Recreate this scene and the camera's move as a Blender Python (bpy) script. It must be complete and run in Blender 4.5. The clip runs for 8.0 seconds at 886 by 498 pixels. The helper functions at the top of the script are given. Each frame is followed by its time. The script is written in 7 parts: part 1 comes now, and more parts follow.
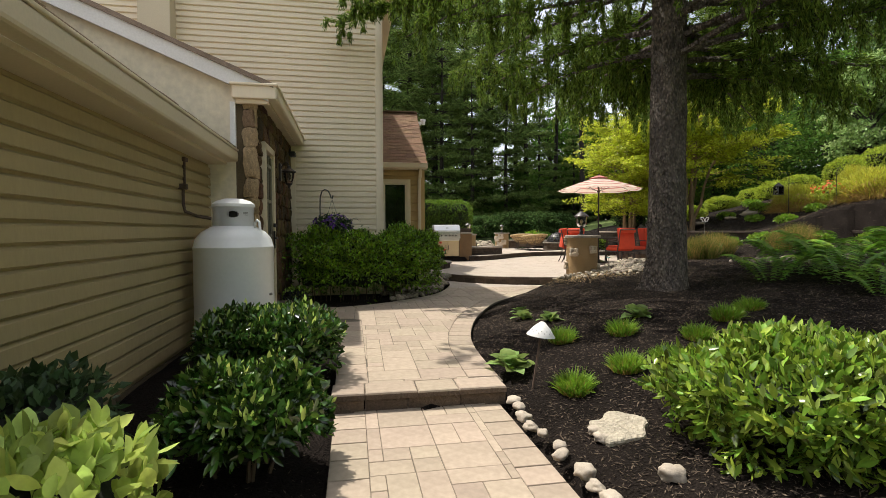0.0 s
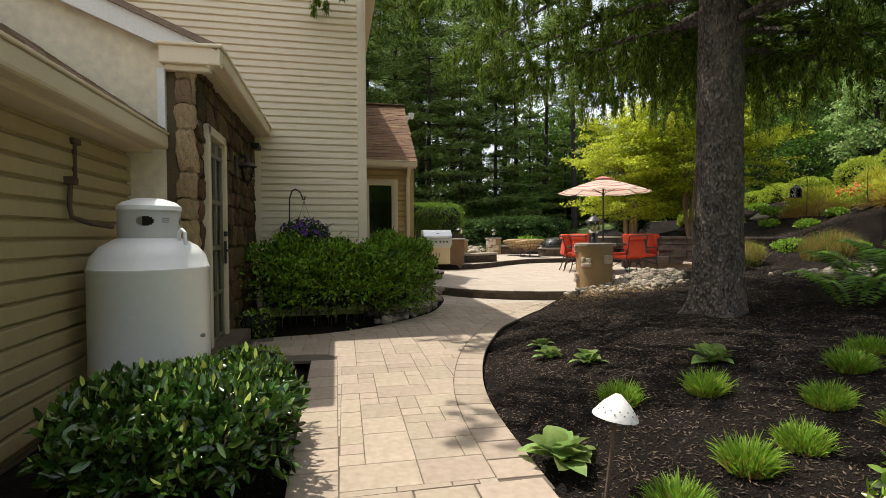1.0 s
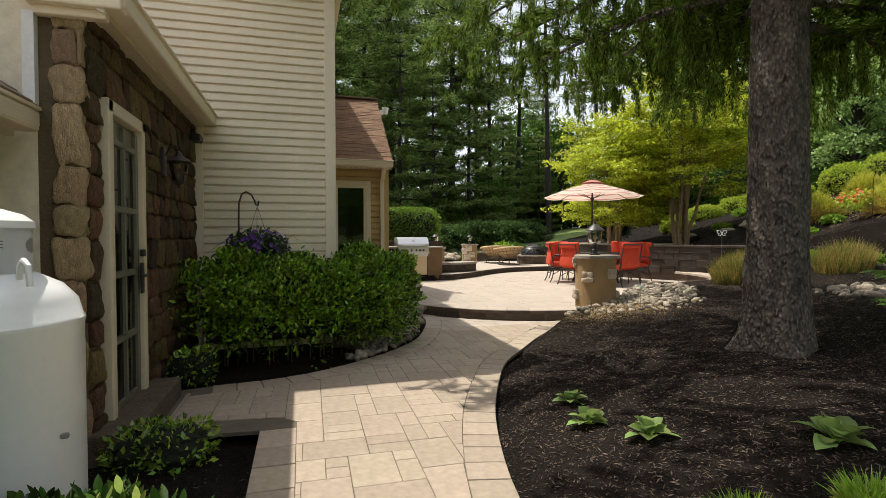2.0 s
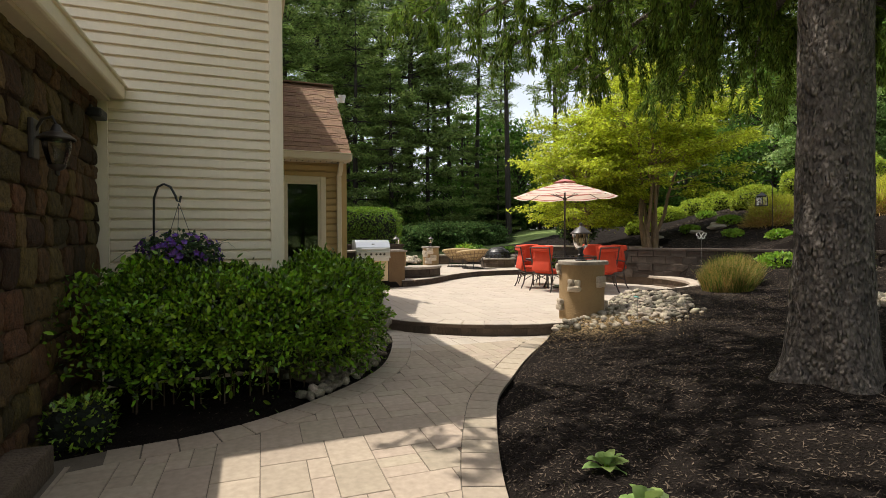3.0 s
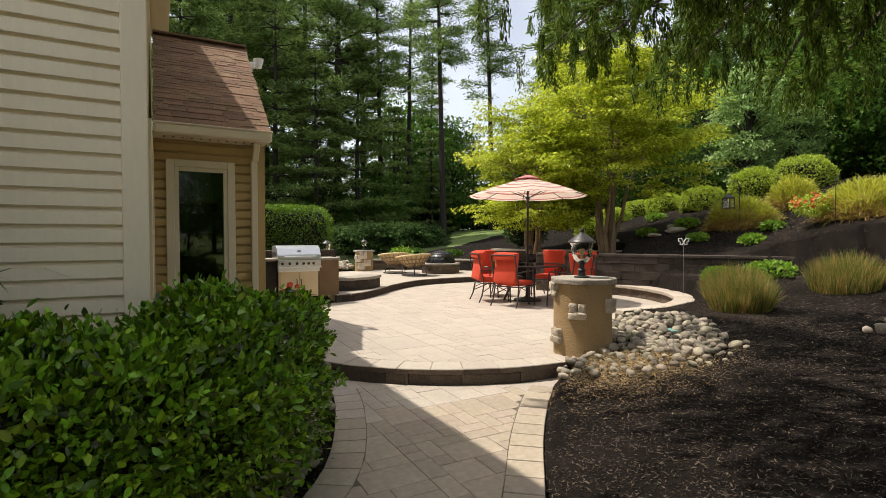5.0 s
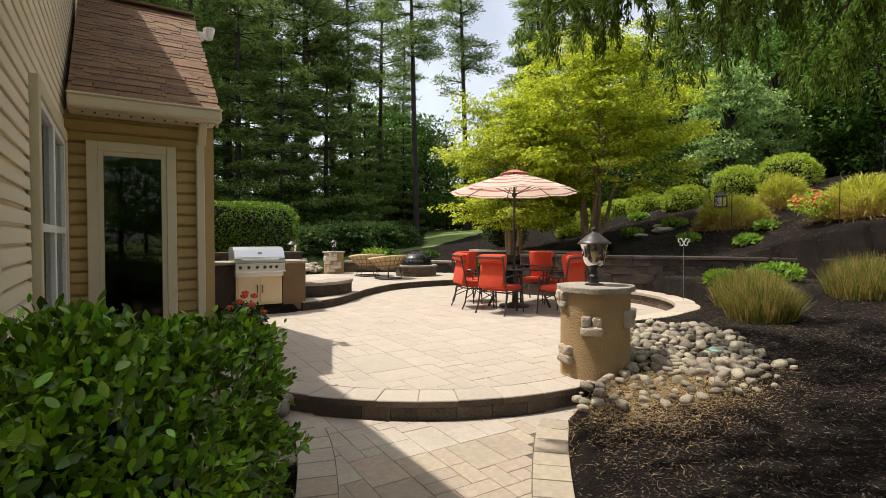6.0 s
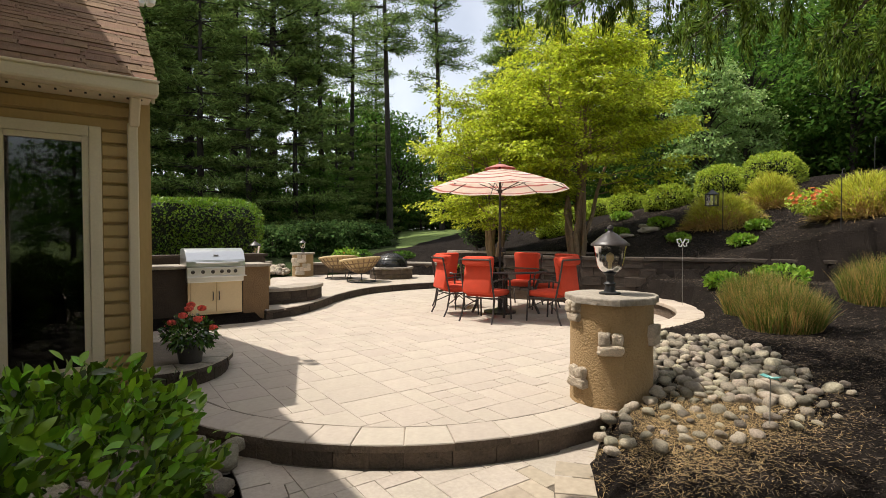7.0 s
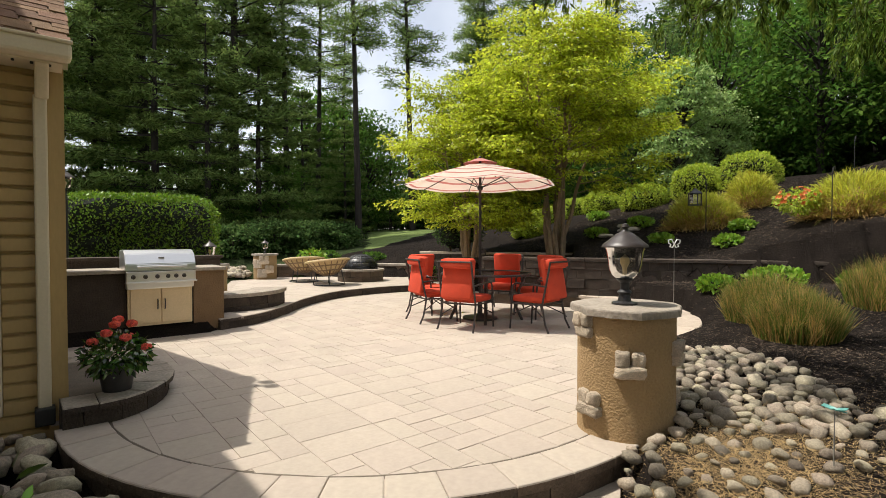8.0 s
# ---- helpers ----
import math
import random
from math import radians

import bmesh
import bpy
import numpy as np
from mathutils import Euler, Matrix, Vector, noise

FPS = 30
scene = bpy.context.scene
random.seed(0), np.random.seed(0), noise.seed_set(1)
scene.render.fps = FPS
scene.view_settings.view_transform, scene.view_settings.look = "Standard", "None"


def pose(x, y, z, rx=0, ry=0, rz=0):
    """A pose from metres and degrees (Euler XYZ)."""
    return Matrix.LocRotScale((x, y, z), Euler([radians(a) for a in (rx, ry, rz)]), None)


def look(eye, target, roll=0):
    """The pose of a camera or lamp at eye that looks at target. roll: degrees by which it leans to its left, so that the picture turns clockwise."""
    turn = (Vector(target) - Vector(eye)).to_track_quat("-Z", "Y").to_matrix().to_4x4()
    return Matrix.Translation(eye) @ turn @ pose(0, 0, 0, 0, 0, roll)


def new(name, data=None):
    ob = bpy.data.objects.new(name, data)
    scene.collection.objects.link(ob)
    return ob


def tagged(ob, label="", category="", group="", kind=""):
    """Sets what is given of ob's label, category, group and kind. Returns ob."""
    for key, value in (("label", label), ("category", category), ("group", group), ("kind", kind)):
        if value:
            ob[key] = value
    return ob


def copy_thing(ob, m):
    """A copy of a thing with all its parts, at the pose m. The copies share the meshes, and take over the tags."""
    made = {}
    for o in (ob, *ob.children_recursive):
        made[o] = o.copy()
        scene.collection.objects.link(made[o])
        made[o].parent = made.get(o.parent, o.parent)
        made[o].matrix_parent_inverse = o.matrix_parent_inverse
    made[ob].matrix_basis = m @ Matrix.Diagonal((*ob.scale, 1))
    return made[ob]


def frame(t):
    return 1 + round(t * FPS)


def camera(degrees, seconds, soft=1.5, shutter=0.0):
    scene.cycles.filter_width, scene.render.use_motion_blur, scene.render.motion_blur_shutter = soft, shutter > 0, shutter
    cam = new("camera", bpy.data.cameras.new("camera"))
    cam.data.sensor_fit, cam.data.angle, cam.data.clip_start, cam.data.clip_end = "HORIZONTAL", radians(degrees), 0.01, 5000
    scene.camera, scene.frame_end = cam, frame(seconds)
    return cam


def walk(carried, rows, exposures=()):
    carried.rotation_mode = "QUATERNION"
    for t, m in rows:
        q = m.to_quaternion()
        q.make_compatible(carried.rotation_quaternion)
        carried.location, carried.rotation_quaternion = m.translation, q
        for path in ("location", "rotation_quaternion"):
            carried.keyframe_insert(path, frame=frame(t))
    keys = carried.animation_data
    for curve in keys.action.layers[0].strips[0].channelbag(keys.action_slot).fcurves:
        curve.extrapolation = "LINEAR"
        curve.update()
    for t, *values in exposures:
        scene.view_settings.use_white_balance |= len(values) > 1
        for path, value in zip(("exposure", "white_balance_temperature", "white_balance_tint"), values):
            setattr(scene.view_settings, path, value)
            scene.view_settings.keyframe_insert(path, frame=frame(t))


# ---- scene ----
cam = camera(82.5, 8.0, soft=0.7)
METRES, EYE, TILT, LEAN, TURN = 8.0, 1.18, 0.0, 0.0, -10.3
ROWS = [
    (0.0, 0.0, 0.0, 0.0, -0.01, -2.03, 0.21),
    (0.5, -0.0086, 0.0859, 0.0007, -0.8, -1.85, 0.23),
    (1.0, -0.0172, 0.1688, 0.0085, -1.71, -1.66, 0.21),
    (1.5, -0.029, 0.2473, 0.0194, -3.21, -1.51, 0.15),
    (3.0, -0.0494, 0.449, 0.0275, -10.49, -1.2, 0.14),
    (3.5, -0.0514, 0.5098, 0.0406, -12.87, -1.32, 0.11),
    (4.0, -0.056, 0.5719, 0.0422, -15.17, -1.24, 0.03),
    (4.5, -0.0553, 0.6325, 0.0426, -17.18, -1.29, 0.05),
    (6.0, -0.0301, 0.8076, 0.0424, -22.38, -1.29, 0.06),
    (6.5, -0.0185, 0.8585, 0.0433, -23.89, -1.29, 0.1),
    (7.0, -0.0065, 0.9049, 0.0428, -25.53, -1.28, 0.07),
    (7.5, 0.0057, 0.9477, 0.0419, -27.37, -1.27, 0.03),
    (8.0, 0.0174, 0.986, 0.0426, -29.1, -1.25, 0.02),
]
walk(cam, [(t, pose(0, 0, EYE, TILT, LEAN, TURN) @ pose(METRES * x, METRES * y, METRES * z, 90 + pitch, roll, yaw)) for t, x, y, z, yaw, pitch, roll in ROWS])

# ---- light ----
SUN_TO = Vector((-0.32, 0.352, 1.0)).normalized()
world = bpy.data.worlds.new("sky")
scene.world = world
world.use_nodes = True
wn = world.node_tree
sky = wn.nodes.new("ShaderNodeTexSky")
sky.sky_type = "NISHITA"
sky.sun_disc = False
sky.sun_elevation = math.asin(SUN_TO.z)
sky.sun_rotation = math.atan2(SUN_TO.x, SUN_TO.y)
sky.air_density, sky.dust_density, sky.ozone_density = 1.0, 3.0, 1.0
wn.links.new(sky.outputs[0], wn.nodes["Background"].inputs[0])
wn.nodes["Background"].inputs[1].default_value = 0.095
# thin bright cloud over the whole sky
wtc = wn.nodes.new("ShaderNodeTexCoord")
wno = wn.nodes.new("ShaderNodeTexNoise")
wno.inputs["Scale"].default_value, wno.inputs["Detail"].default_value = 2.6, 5
wn.links.new(wtc.outputs["Generated"], wno.inputs["Vector"])
wmr = wn.nodes.new("ShaderNodeMapRange")
wmr.inputs["From Min"].default_value, wmr.inputs["From Max"].default_value = 0.35, 0.65
wmr.inputs["To Min"].default_value, wmr.inputs["To Max"].default_value = 0.31, 0.61
wn.links.new(wno.outputs[0], wmr.inputs[0])
cloud = wn.nodes.new("ShaderNodeBackground")
cloud.inputs[0].default_value = (1.0, 0.955, 0.87, 1)
wn.links.new(wmr.outputs[0], cloud.inputs[1])
wadd = wn.nodes.new("ShaderNodeAddShader")
wn.links.new(wn.nodes["Background"].outputs[0], wadd.inputs[0])
wn.links.new(cloud.outputs[0], wadd.inputs[1])
wn.links.new(wadd.outputs[0], wn.nodes["World Output"].inputs["Surface"])
scene.view_settings.exposure = 0.40
sun = new("sun", bpy.data.lights.new("sun", "SUN"))
sun.data.energy, sun.data.angle, sun.data.color = 4.0, radians(0.55), (1.0, 0.94, 0.84)
sun.matrix_world = look(SUN_TO * 40, (0, 0, 0))

# ---- materials ----


def mat(name, col, rough=0.7, var=0.25, scale=8.0, fine=60.0, bump=0.25, metal=0.0, piece=0.0, island=0.0, hue=0.0,
        trans=0.0, col2=None, spec=0.5, dist=0.01, coat=0.0, stretch=None):
    """Noise-mottled surface. piece / island: brightness spread between pieces / loose parts; trans: share of light let through."""
    m = bpy.data.materials.new(name)
    m.use_nodes = True
    nt = m.node_tree
    N, L = nt.nodes, nt.links
    bs = N["Principled BSDF"]
    bs.inputs["Roughness"].default_value = rough
    bs.inputs["Metallic"].default_value = metal
    bs.inputs["Specular IOR Level"].default_value = spec
    bs.inputs["Coat Weight"].default_value = coat
    tc = N.new("ShaderNodeTexCoord")
    vec = tc.outputs["Object"]
    if stretch:
        mp = N.new("ShaderNodeMapping")
        mp.inputs["Scale"].default_value = stretch
        L.new(vec, mp.inputs[0])
        vec = mp.outputs[0]
    n1 = N.new("ShaderNodeTexNoise")
    n1.inputs["Scale"].default_value, n1.inputs["Detail"].default_value = scale, 4
    n2 = N.new("ShaderNodeTexNoise")
    n2.inputs["Scale"].default_value, n2.inputs["Detail"].default_value = fine, 3
    L.new(vec, n1.inputs["Vector"])
    L.new(vec, n2.inputs["Vector"])
    add = N.new("ShaderNodeMath")
    add.operation = "ADD"
    L.new(n1.outputs[0], add.inputs[0])
    L.new(n2.outputs[0], add.inputs[1])
    ramp = N.new("ShaderNodeMapRange")
    ramp.inputs["From Min"].default_value, ramp.inputs["From Max"].default_value = 0.65, 1.35
    ramp.inputs["To Min"].default_value, ramp.inputs["To Max"].default_value = 0.0, 1.0
    L.new(add.outputs[0], ramp.inputs[0])
    mix = N.new("ShaderNodeMix")
    mix.data_type = "RGBA"
    dark = tuple(c * (1 - var) for c in col) if col2 is None else col2
    mix.inputs["A"].default_value = (*dark, 1)
    mix.inputs["B"].default_value = (*[min(1, c * (1 + var * 0.5)) for c in col], 1)
    L.new(ramp.outputs[0], mix.inputs["Factor"])
    out = mix.outputs["Result"]
    for spread, kind in ((piece, "o"), (island, "i")):
        if not spread:
            continue
        src = N.new("ShaderNodeObjectInfo").outputs["Random"] if kind == "o" else N.new("ShaderNodeNewGeometry").outputs["Random Per Island"]
        hs = N.new("ShaderNodeHueSaturation")
        vr = N.new("ShaderNodeMapRange")
        vr.inputs["To Min"].default_value, vr.inputs["To Max"].default_value = 1 - spread, 1 + spread
        L.new(src, vr.inputs[0])
        L.new(vr.outputs[0], hs.inputs["Value"])
        if hue:
            hr = N.new("ShaderNodeMapRange")
            hr.inputs["To Min"].default_value, hr.inputs["To Max"].default_value = 0.5 - hue, 0.5 + hue
            mul = N.new("ShaderNodeMath")
            mul.operation = "MULTIPLY"
            mul.inputs[1].default_value = 7.31
            fr = N.new("ShaderNodeMath")
            fr.operation = "FRACT"
            L.new(src, mul.inputs[0])
            L.new(mul.outputs[0], fr.inputs[0])
            L.new(fr.outputs[0], hr.inputs[0])
            L.new(hr.outputs[0], hs.inputs["Hue"])
        L.new(out, hs.inputs["Color"])
        out = hs.outputs[0]
    L.new(out, bs.inputs["Base Color"])
    if bump:
        bp = N.new("ShaderNodeBump")
        bp.inputs["Strength"].default_value, bp.inputs["Distance"].default_value = bump, dist
        L.new(add.outputs[0], bp.inputs["Height"])
        L.new(bp.outputs[0], bs.inputs["Normal"])
    if trans:
        tr = N.new("ShaderNodeBsdfTranslucent")
        L.new(out, tr.inputs["Color"])
        ms = N.new("ShaderNodeMixShader")
        ms.inputs[0].default_value = trans
        L.new(bs.outputs[0], ms.inputs[1])
        L.new(tr.outputs[0], ms.inputs[2])
        L.new(ms.outputs[0], N["Material Output"].inputs["Surface"])
    return m


def glass(name, tint=(0.9, 0.95, 0.95), rough=0.02, ior=1.6):
    m = bpy.data.materials.new(name)
    m.use_nodes = True
    nt = m.node_tree
    g = nt.nodes.new("ShaderNodeBsdfGlossy")
    g.inputs["Roughness"].default_value = rough
    t = nt.nodes.new("ShaderNodeBsdfTransparent")
    t.inputs[0].default_value = (*tint, 1)
    fr = nt.nodes.new("ShaderNodeFresnel")
    fr.inputs[0].default_value = ior
    ms = nt.nodes.new("ShaderNodeMixShader")
    nt.links.new(fr.outputs[0], ms.inputs[0])
    nt.links.new(t.outputs[0], ms.inputs[1])
    nt.links.new(g.outputs[0], ms.inputs[2])
    nt.links.new(ms.outputs[0], nt.nodes["Material Output"].inputs["Surface"])
    return m


M_MULCH = mat("mulch", (0.022, 0.017, 0.014), 0.95, 0.6, 3, 70, 1.0, dist=0.05, spec=0.08)
M_FLOOR = mat("woodland_floor", (0.030, 0.045, 0.014), 0.95, 0.6, 2, 50, 0.8, dist=0.04, spec=0.1)
M_CHIP = mat("mulch_chips", (0.110, 0.085, 0.063), 0.95, 0.4, 3, 60, 0.4, island=0.5, spec=0.1)
M_LAWN = mat("lawn", (0.155, 0.215, 0.05), 0.9, 0.4, 1.5, 60, 0.6, dist=0.04)
M_PAVER = mat("paver", (0.41, 0.35, 0.288), 0.88, 0.12, 3.0, 30, 0.30, piece=0.05, hue=0.006, dist=0.004)
# browner, darker copy of paver with the shade on the path in its colour
M_PATH = mat("path_paver", (0.375, 0.304, 0.230), 0.88, 0.22, 3.0, 24, 0.30, piece=0.10, hue=0.009, dist=0.004)
M_PAVERS = mat("paver_field", (0.415, 0.355, 0.292), 0.88, 0.18, 3.5, 45, 0.35, island=0.035, hue=0.006, dist=0.004)
M_JOINT = mat("joint_sand", (0.13, 0.105, 0.078), 0.95, 0.3, 10, 150, 0.4)
M_JOINT2 = mat("sandy_joint", (0.385, 0.328, 0.268), 0.95, 0.25, 10, 150, 0.3)
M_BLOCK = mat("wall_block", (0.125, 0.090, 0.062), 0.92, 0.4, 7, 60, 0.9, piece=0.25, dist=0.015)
M_CAP = mat("cap_block", (0.445, 0.37, 0.295), 0.9, 0.25, 6, 80, 0.6, piece=0.12, dist=0.008)
# darker copy of wall_block; the retaining walls' shade is put into its colour
M_BLOCK2 = mat("dark_shaded_wall_block", (0.062, 0.046, 0.034), 0.93, 0.45, 7, 60, 0.9, piece=0.25, dist=0.015)
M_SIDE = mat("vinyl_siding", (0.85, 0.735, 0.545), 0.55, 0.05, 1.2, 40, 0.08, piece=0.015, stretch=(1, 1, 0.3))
# bump-out copy of the siding; warm bounce and shade put into the colour
M_SIDE2 = mat("tan_shade_siding", (0.43, 0.295, 0.118), 0.6, 0.10, 2.0, 50, 0.12, piece=0.02, stretch=(1, 1, 0.3))
# wing copy of the siding; its olive tone carries shade and green bounce
M_WING = mat("olive_shade_siding", (0.40, 0.315, 0.155), 0.6, 0.10, 2.0, 50, 0.12, piece=0.02, stretch=(1, 1, 0.3))
M_TRIM = mat("cream_trim", (0.64, 0.55, 0.385), 0.5, 0.08, 2, 60, 0.08)
M_WHITE = mat("white_trim", (0.80, 0.79, 0.76), 0.5, 0.12, 3, 50, 0.1)
M_STUCCO = mat("stucco", (0.78, 0.70, 0.53), 0.95, 0.20, 2.2, 14, 0.5, dist=0.02)
M_STUCCO2 = mat("tan_stucco", (0.35, 0.233, 0.112), 0.95, 0.18, 4, 70, 1.0, dist=0.012)
# entry wall stones darker than the ochre corner; their shade is in the colour
M_STONE = mat("shaded_field_stone", (0.150, 0.086, 0.030), 0.9, 0.75, 5, 22, 1.0, piece=0.6, hue=0.03, dist=0.03)
M_QUOIN = mat("ochre_stone", (0.46, 0.33, 0.18), 0.9, 0.5, 5, 30, 0.9, piece=0.4, hue=0.02, dist=0.03)
M_STONE2 = mat("pale_stone", (0.66, 0.545, 0.41), 0.9, 0.35, 9, 40, 0.9, piece=0.2, dist=0.015)
# mortar darkened along with the entry stones to carry the same shade
M_MORTAR = mat("mortar", (0.13, 0.095, 0.052), 0.95, 0.25, 8, 60, 0.8)
M_FLAG = mat("flagstone", (0.33, 0.285, 0.23), 0.85, 0.35, 5, 40, 0.7, dist=0.01)
M_PEBBLE = mat("river_stone", (0.33, 0.28, 0.205), 0.78, 0.5, 9, 50, 0.6, piece=0.55, hue=0.02)
M_PEBBLES = mat("river_stones", (0.46, 0.41, 0.35), 0.75, 0.3, 9, 50, 0.3, island=0.4, hue=0.02)
M_STRAW = mat("dry_straw", (0.38, 0.26, 0.12), 0.95, 0.4, 6, 60, 0.6, island=0.3)
M_SHINGLE = mat("shingle", (0.20, 0.115, 0.064), 0.95, 0.3, 12, 150, 0.7, piece=0.2, hue=0.01)
M_SHINGLES = mat("shingle_field", (0.175, 0.108, 0.062), 0.95, 0.3, 12, 150, 0.7, island=0.2)
M_GREYROOF = mat("weathered_shingle", (0.32, 0.24, 0.18), 0.95, 0.35, 10, 120, 0.7, island=0.25)
M_TANK = mat("white_enamel", (0.86, 0.87, 0.86), 0.32, 0.04, 2, 30, 0.03, coat=0.15)
M_BLACK = mat("black_metal", (0.022, 0.021, 0.021), 0.45, 0.3, 20, 90, 0.15)
M_RUST = mat("rusty_pipe", (0.10, 0.065, 0.045), 0.8, 0.4, 20, 90, 0.3)
M_BRONZE = mat("dark_bronze", (0.045, 0.035, 0.032), 0.4, 0.3, 20, 90, 0.15)
M_STEEL = mat("brushed_steel", (0.70, 0.69, 0.67), 0.28, 0.1, 3, 80, 0.05, metal=1.0, stretch=(0.2, 4, 4))
M_DOORSTEEL = mat("cream_panel", (0.72, 0.56, 0.33), 0.45, 0.1, 3, 60, 0.05)
M_GREYPAINT = mat("grey_rail", (0.23, 0.22, 0.20), 0.5, 0.15, 5, 60, 0.1)
M_RED = mat("orange_red_fabric", (0.60, 0.060, 0.022), 0.9, 0.18, 6, 220, 0.35, dist=0.004)
M_GLASS = glass("pane_glass", (0.45, 0.48, 0.46), 0.02, 1.7)
M_LGLASS = glass("lamp_glass", (0.92, 0.93, 0.9), 0.05)
M_TGLASS = glass("table_glass", (0.35, 0.37, 0.36), 0.03)
# near-black stands in for the shade inside rooms, vents and holes
M_DARK = mat("painted_dark_interior", (0.03, 0.03, 0.028), 0.9, 0.3, 2, 20, 0.0)
M_CANVAS = mat("cream_canvas", (0.85, 0.76, 0.68), 0.9, 0.06, 5, 200, 0.1, trans=0.35)
M_CANVASR = mat("red_canvas", (0.62, 0.27, 0.24), 0.9, 0.1, 5, 200, 0.1, trans=0.35)
M_WICKER = mat("wicker", (0.55, 0.40, 0.20), 0.7, 0.3, 20, 150, 0.4)
M_CUSHION = mat("cream_cushion", (0.78, 0.70, 0.56), 0.9, 0.1, 5, 100, 0.2)
M_BARK = mat("spruce_bark", (0.25, 0.205, 0.165), 0.95, 0.75, 9, 38, 1.0, dist=0.06, stretch=(1, 1, 0.45))
bn, bl = M_BARK.node_tree.nodes, M_BARK.node_tree.links
bmap = bn.new("ShaderNodeMapping")
bmap.inputs["Scale"].default_value = (1, 1, 0.6)
bvor = bn.new("ShaderNodeTexVoronoi")
bvor.inputs["Scale"].default_value = 34
bl.new(bn["Texture Coordinate"].outputs["Object"], bmap.inputs[0])
bl.new(bmap.outputs[0], bvor.inputs["Vector"])
bsc = bn.new("ShaderNodeMapRange")
bsc.inputs["From Min"].default_value, bsc.inputs["From Max"].default_value = 0.05, 0.6
bsc.inputs["To Min"].default_value, bsc.inputs["To Max"].default_value = 1.3, 0.5
bl.new(bvor.outputs["Distance"], bsc.inputs[0])
bmul = bn.new("ShaderNodeVectorMath")
bmul.operation = "SCALE"
bl.new(bn["Mix"].outputs["Result"], bmul.inputs[0])
bl.new(bsc.outputs[0], bmul.inputs["Scale"])
bl.new(bmul.outputs[0], bn["Principled BSDF"].inputs["Base Color"])
bb2 = bn.new("ShaderNodeBump")
bb2.inputs["Strength"].default_value, bb2.inputs["Distance"].default_value = 1.0, 0.03
bl.new(bsc.outputs[0], bb2.inputs["Height"])
bl.new(bn["Bump"].outputs[0], bb2.inputs["Normal"])
bl.new(bb2.outputs[0], bn["Principled BSDF"].inputs["Normal"])
M_BARK2 = mat("maple_bark", (0.27, 0.185, 0.11), 0.9, 0.4, 8, 50, 0.6)
M_BARK3 = mat("pine_bark", (0.036, 0.029, 0.024), 0.95, 0.4, 6, 40, 0.6)
M_POT = mat("dark_pot", (0.030, 0.028, 0.027), 0.6, 0.3, 10, 60, 0.2)


def leaf(name, col, var=0.35, trans=0.3, rough=0.45, hue=0.02, spec=0.4):
    return mat(name, col, rough, 0.25, 6, 40, 0.0, island=var, hue=hue, trans=trans, spec=spec)


L_SPRUCE = leaf("spruce_needles", (0.130, 0.200, 0.026), 0.75, 0.45, 0.6, spec=0.2)
L_HEDGE = leaf("privet_leaves", (0.150, 0.275, 0.014), 0.85, 0.22, 0.32, spec=0.5)
L_BOX = leaf("laurel_leaves", (0.055, 0.118, 0.018), 0.75, 0.15, 0.17, hue=0.025, spec=0.7)
L_LIGHT = leaf("bright_laurel_leaves", (0.23, 0.35, 0.045), 0.8, 0.25, 0.2, hue=0.03, spec=0.7)
L_VARI = leaf("yellow_green_leaves", (0.47, 0.58, 0.14), 0.45, 0.4)
L_DULL = leaf("dull_green_leaves", (0.055, 0.10, 0.035), 0.4, 0.3)
L_LIME = leaf("sunlit_hedge_leaves", (0.15, 0.265, 0.020), 0.45, 0.35)
L_MAPLE = leaf("maple_leaves", (0.47, 0.535, 0.042), 0.5, 0.55, hue=0.014)
L_PINE = leaf("pine_needles", (0.195, 0.280, 0.075), 0.75, 0.5, 0.7, spec=0.15)
L_WOOD = leaf("woodland_leaves", (0.095, 0.185, 0.030), 0.5, 0.5, 0.8, spec=0.1)
L_DEEP = leaf("deep_woodland_leaves", (0.080, 0.140, 0.040), 0.55, 0.45, 0.85, spec=0.08)
L_SILVER = leaf("silvery_leaves", (0.32, 0.46, 0.15), 0.4, 0.4)
L_MOUND = leaf("mound_leaves", (0.40, 0.50, 0.055), 0.4, 0.45)
L_GRASS = leaf("grass_blades", (0.155, 0.215, 0.035), 0.4, 0.4)
L_DRY = leaf("dry_grass_blades", (0.55, 0.37, 0.13), 0.35, 0.35, hue=0.01)
L_MOUNDGRASS = leaf("mound_grass_blades", (0.52, 0.53, 0.07), 0.4, 0.4)
L_LILY = leaf("daylily_blades", (0.22, 0.37, 0.035), 0.4, 0.4)
L_HOSTA = leaf("hosta_leaves", (0.29, 0.41, 0.12), 0.35, 0.4)
L_FERN = leaf("fern_leaves", (0.25, 0.45, 0.05), 0.4, 0.4)
L_PURPLE = leaf("purple_petals", (0.16, 0.06, 0.34), 0.4, 0.35, hue=0.03)
L_CORAL = leaf("coral_petals", (0.85, 0.15, 0.10), 0.25, 0.3, hue=0.01)
L_ORANGE = leaf("orange_petals", (0.62, 0.16, 0.035), 0.35, 0.3)

# ---- building blocks ----
RNG = np.random.default_rng(7)


def link(name, me, material, parent=None, label=""):
    if material is not None and not me.materials:
        me.materials.append(material)
    ob = new(name, me)
    if parent is not None:
        ob.parent = parent
    if label:
        ob["label"] = label
    return ob


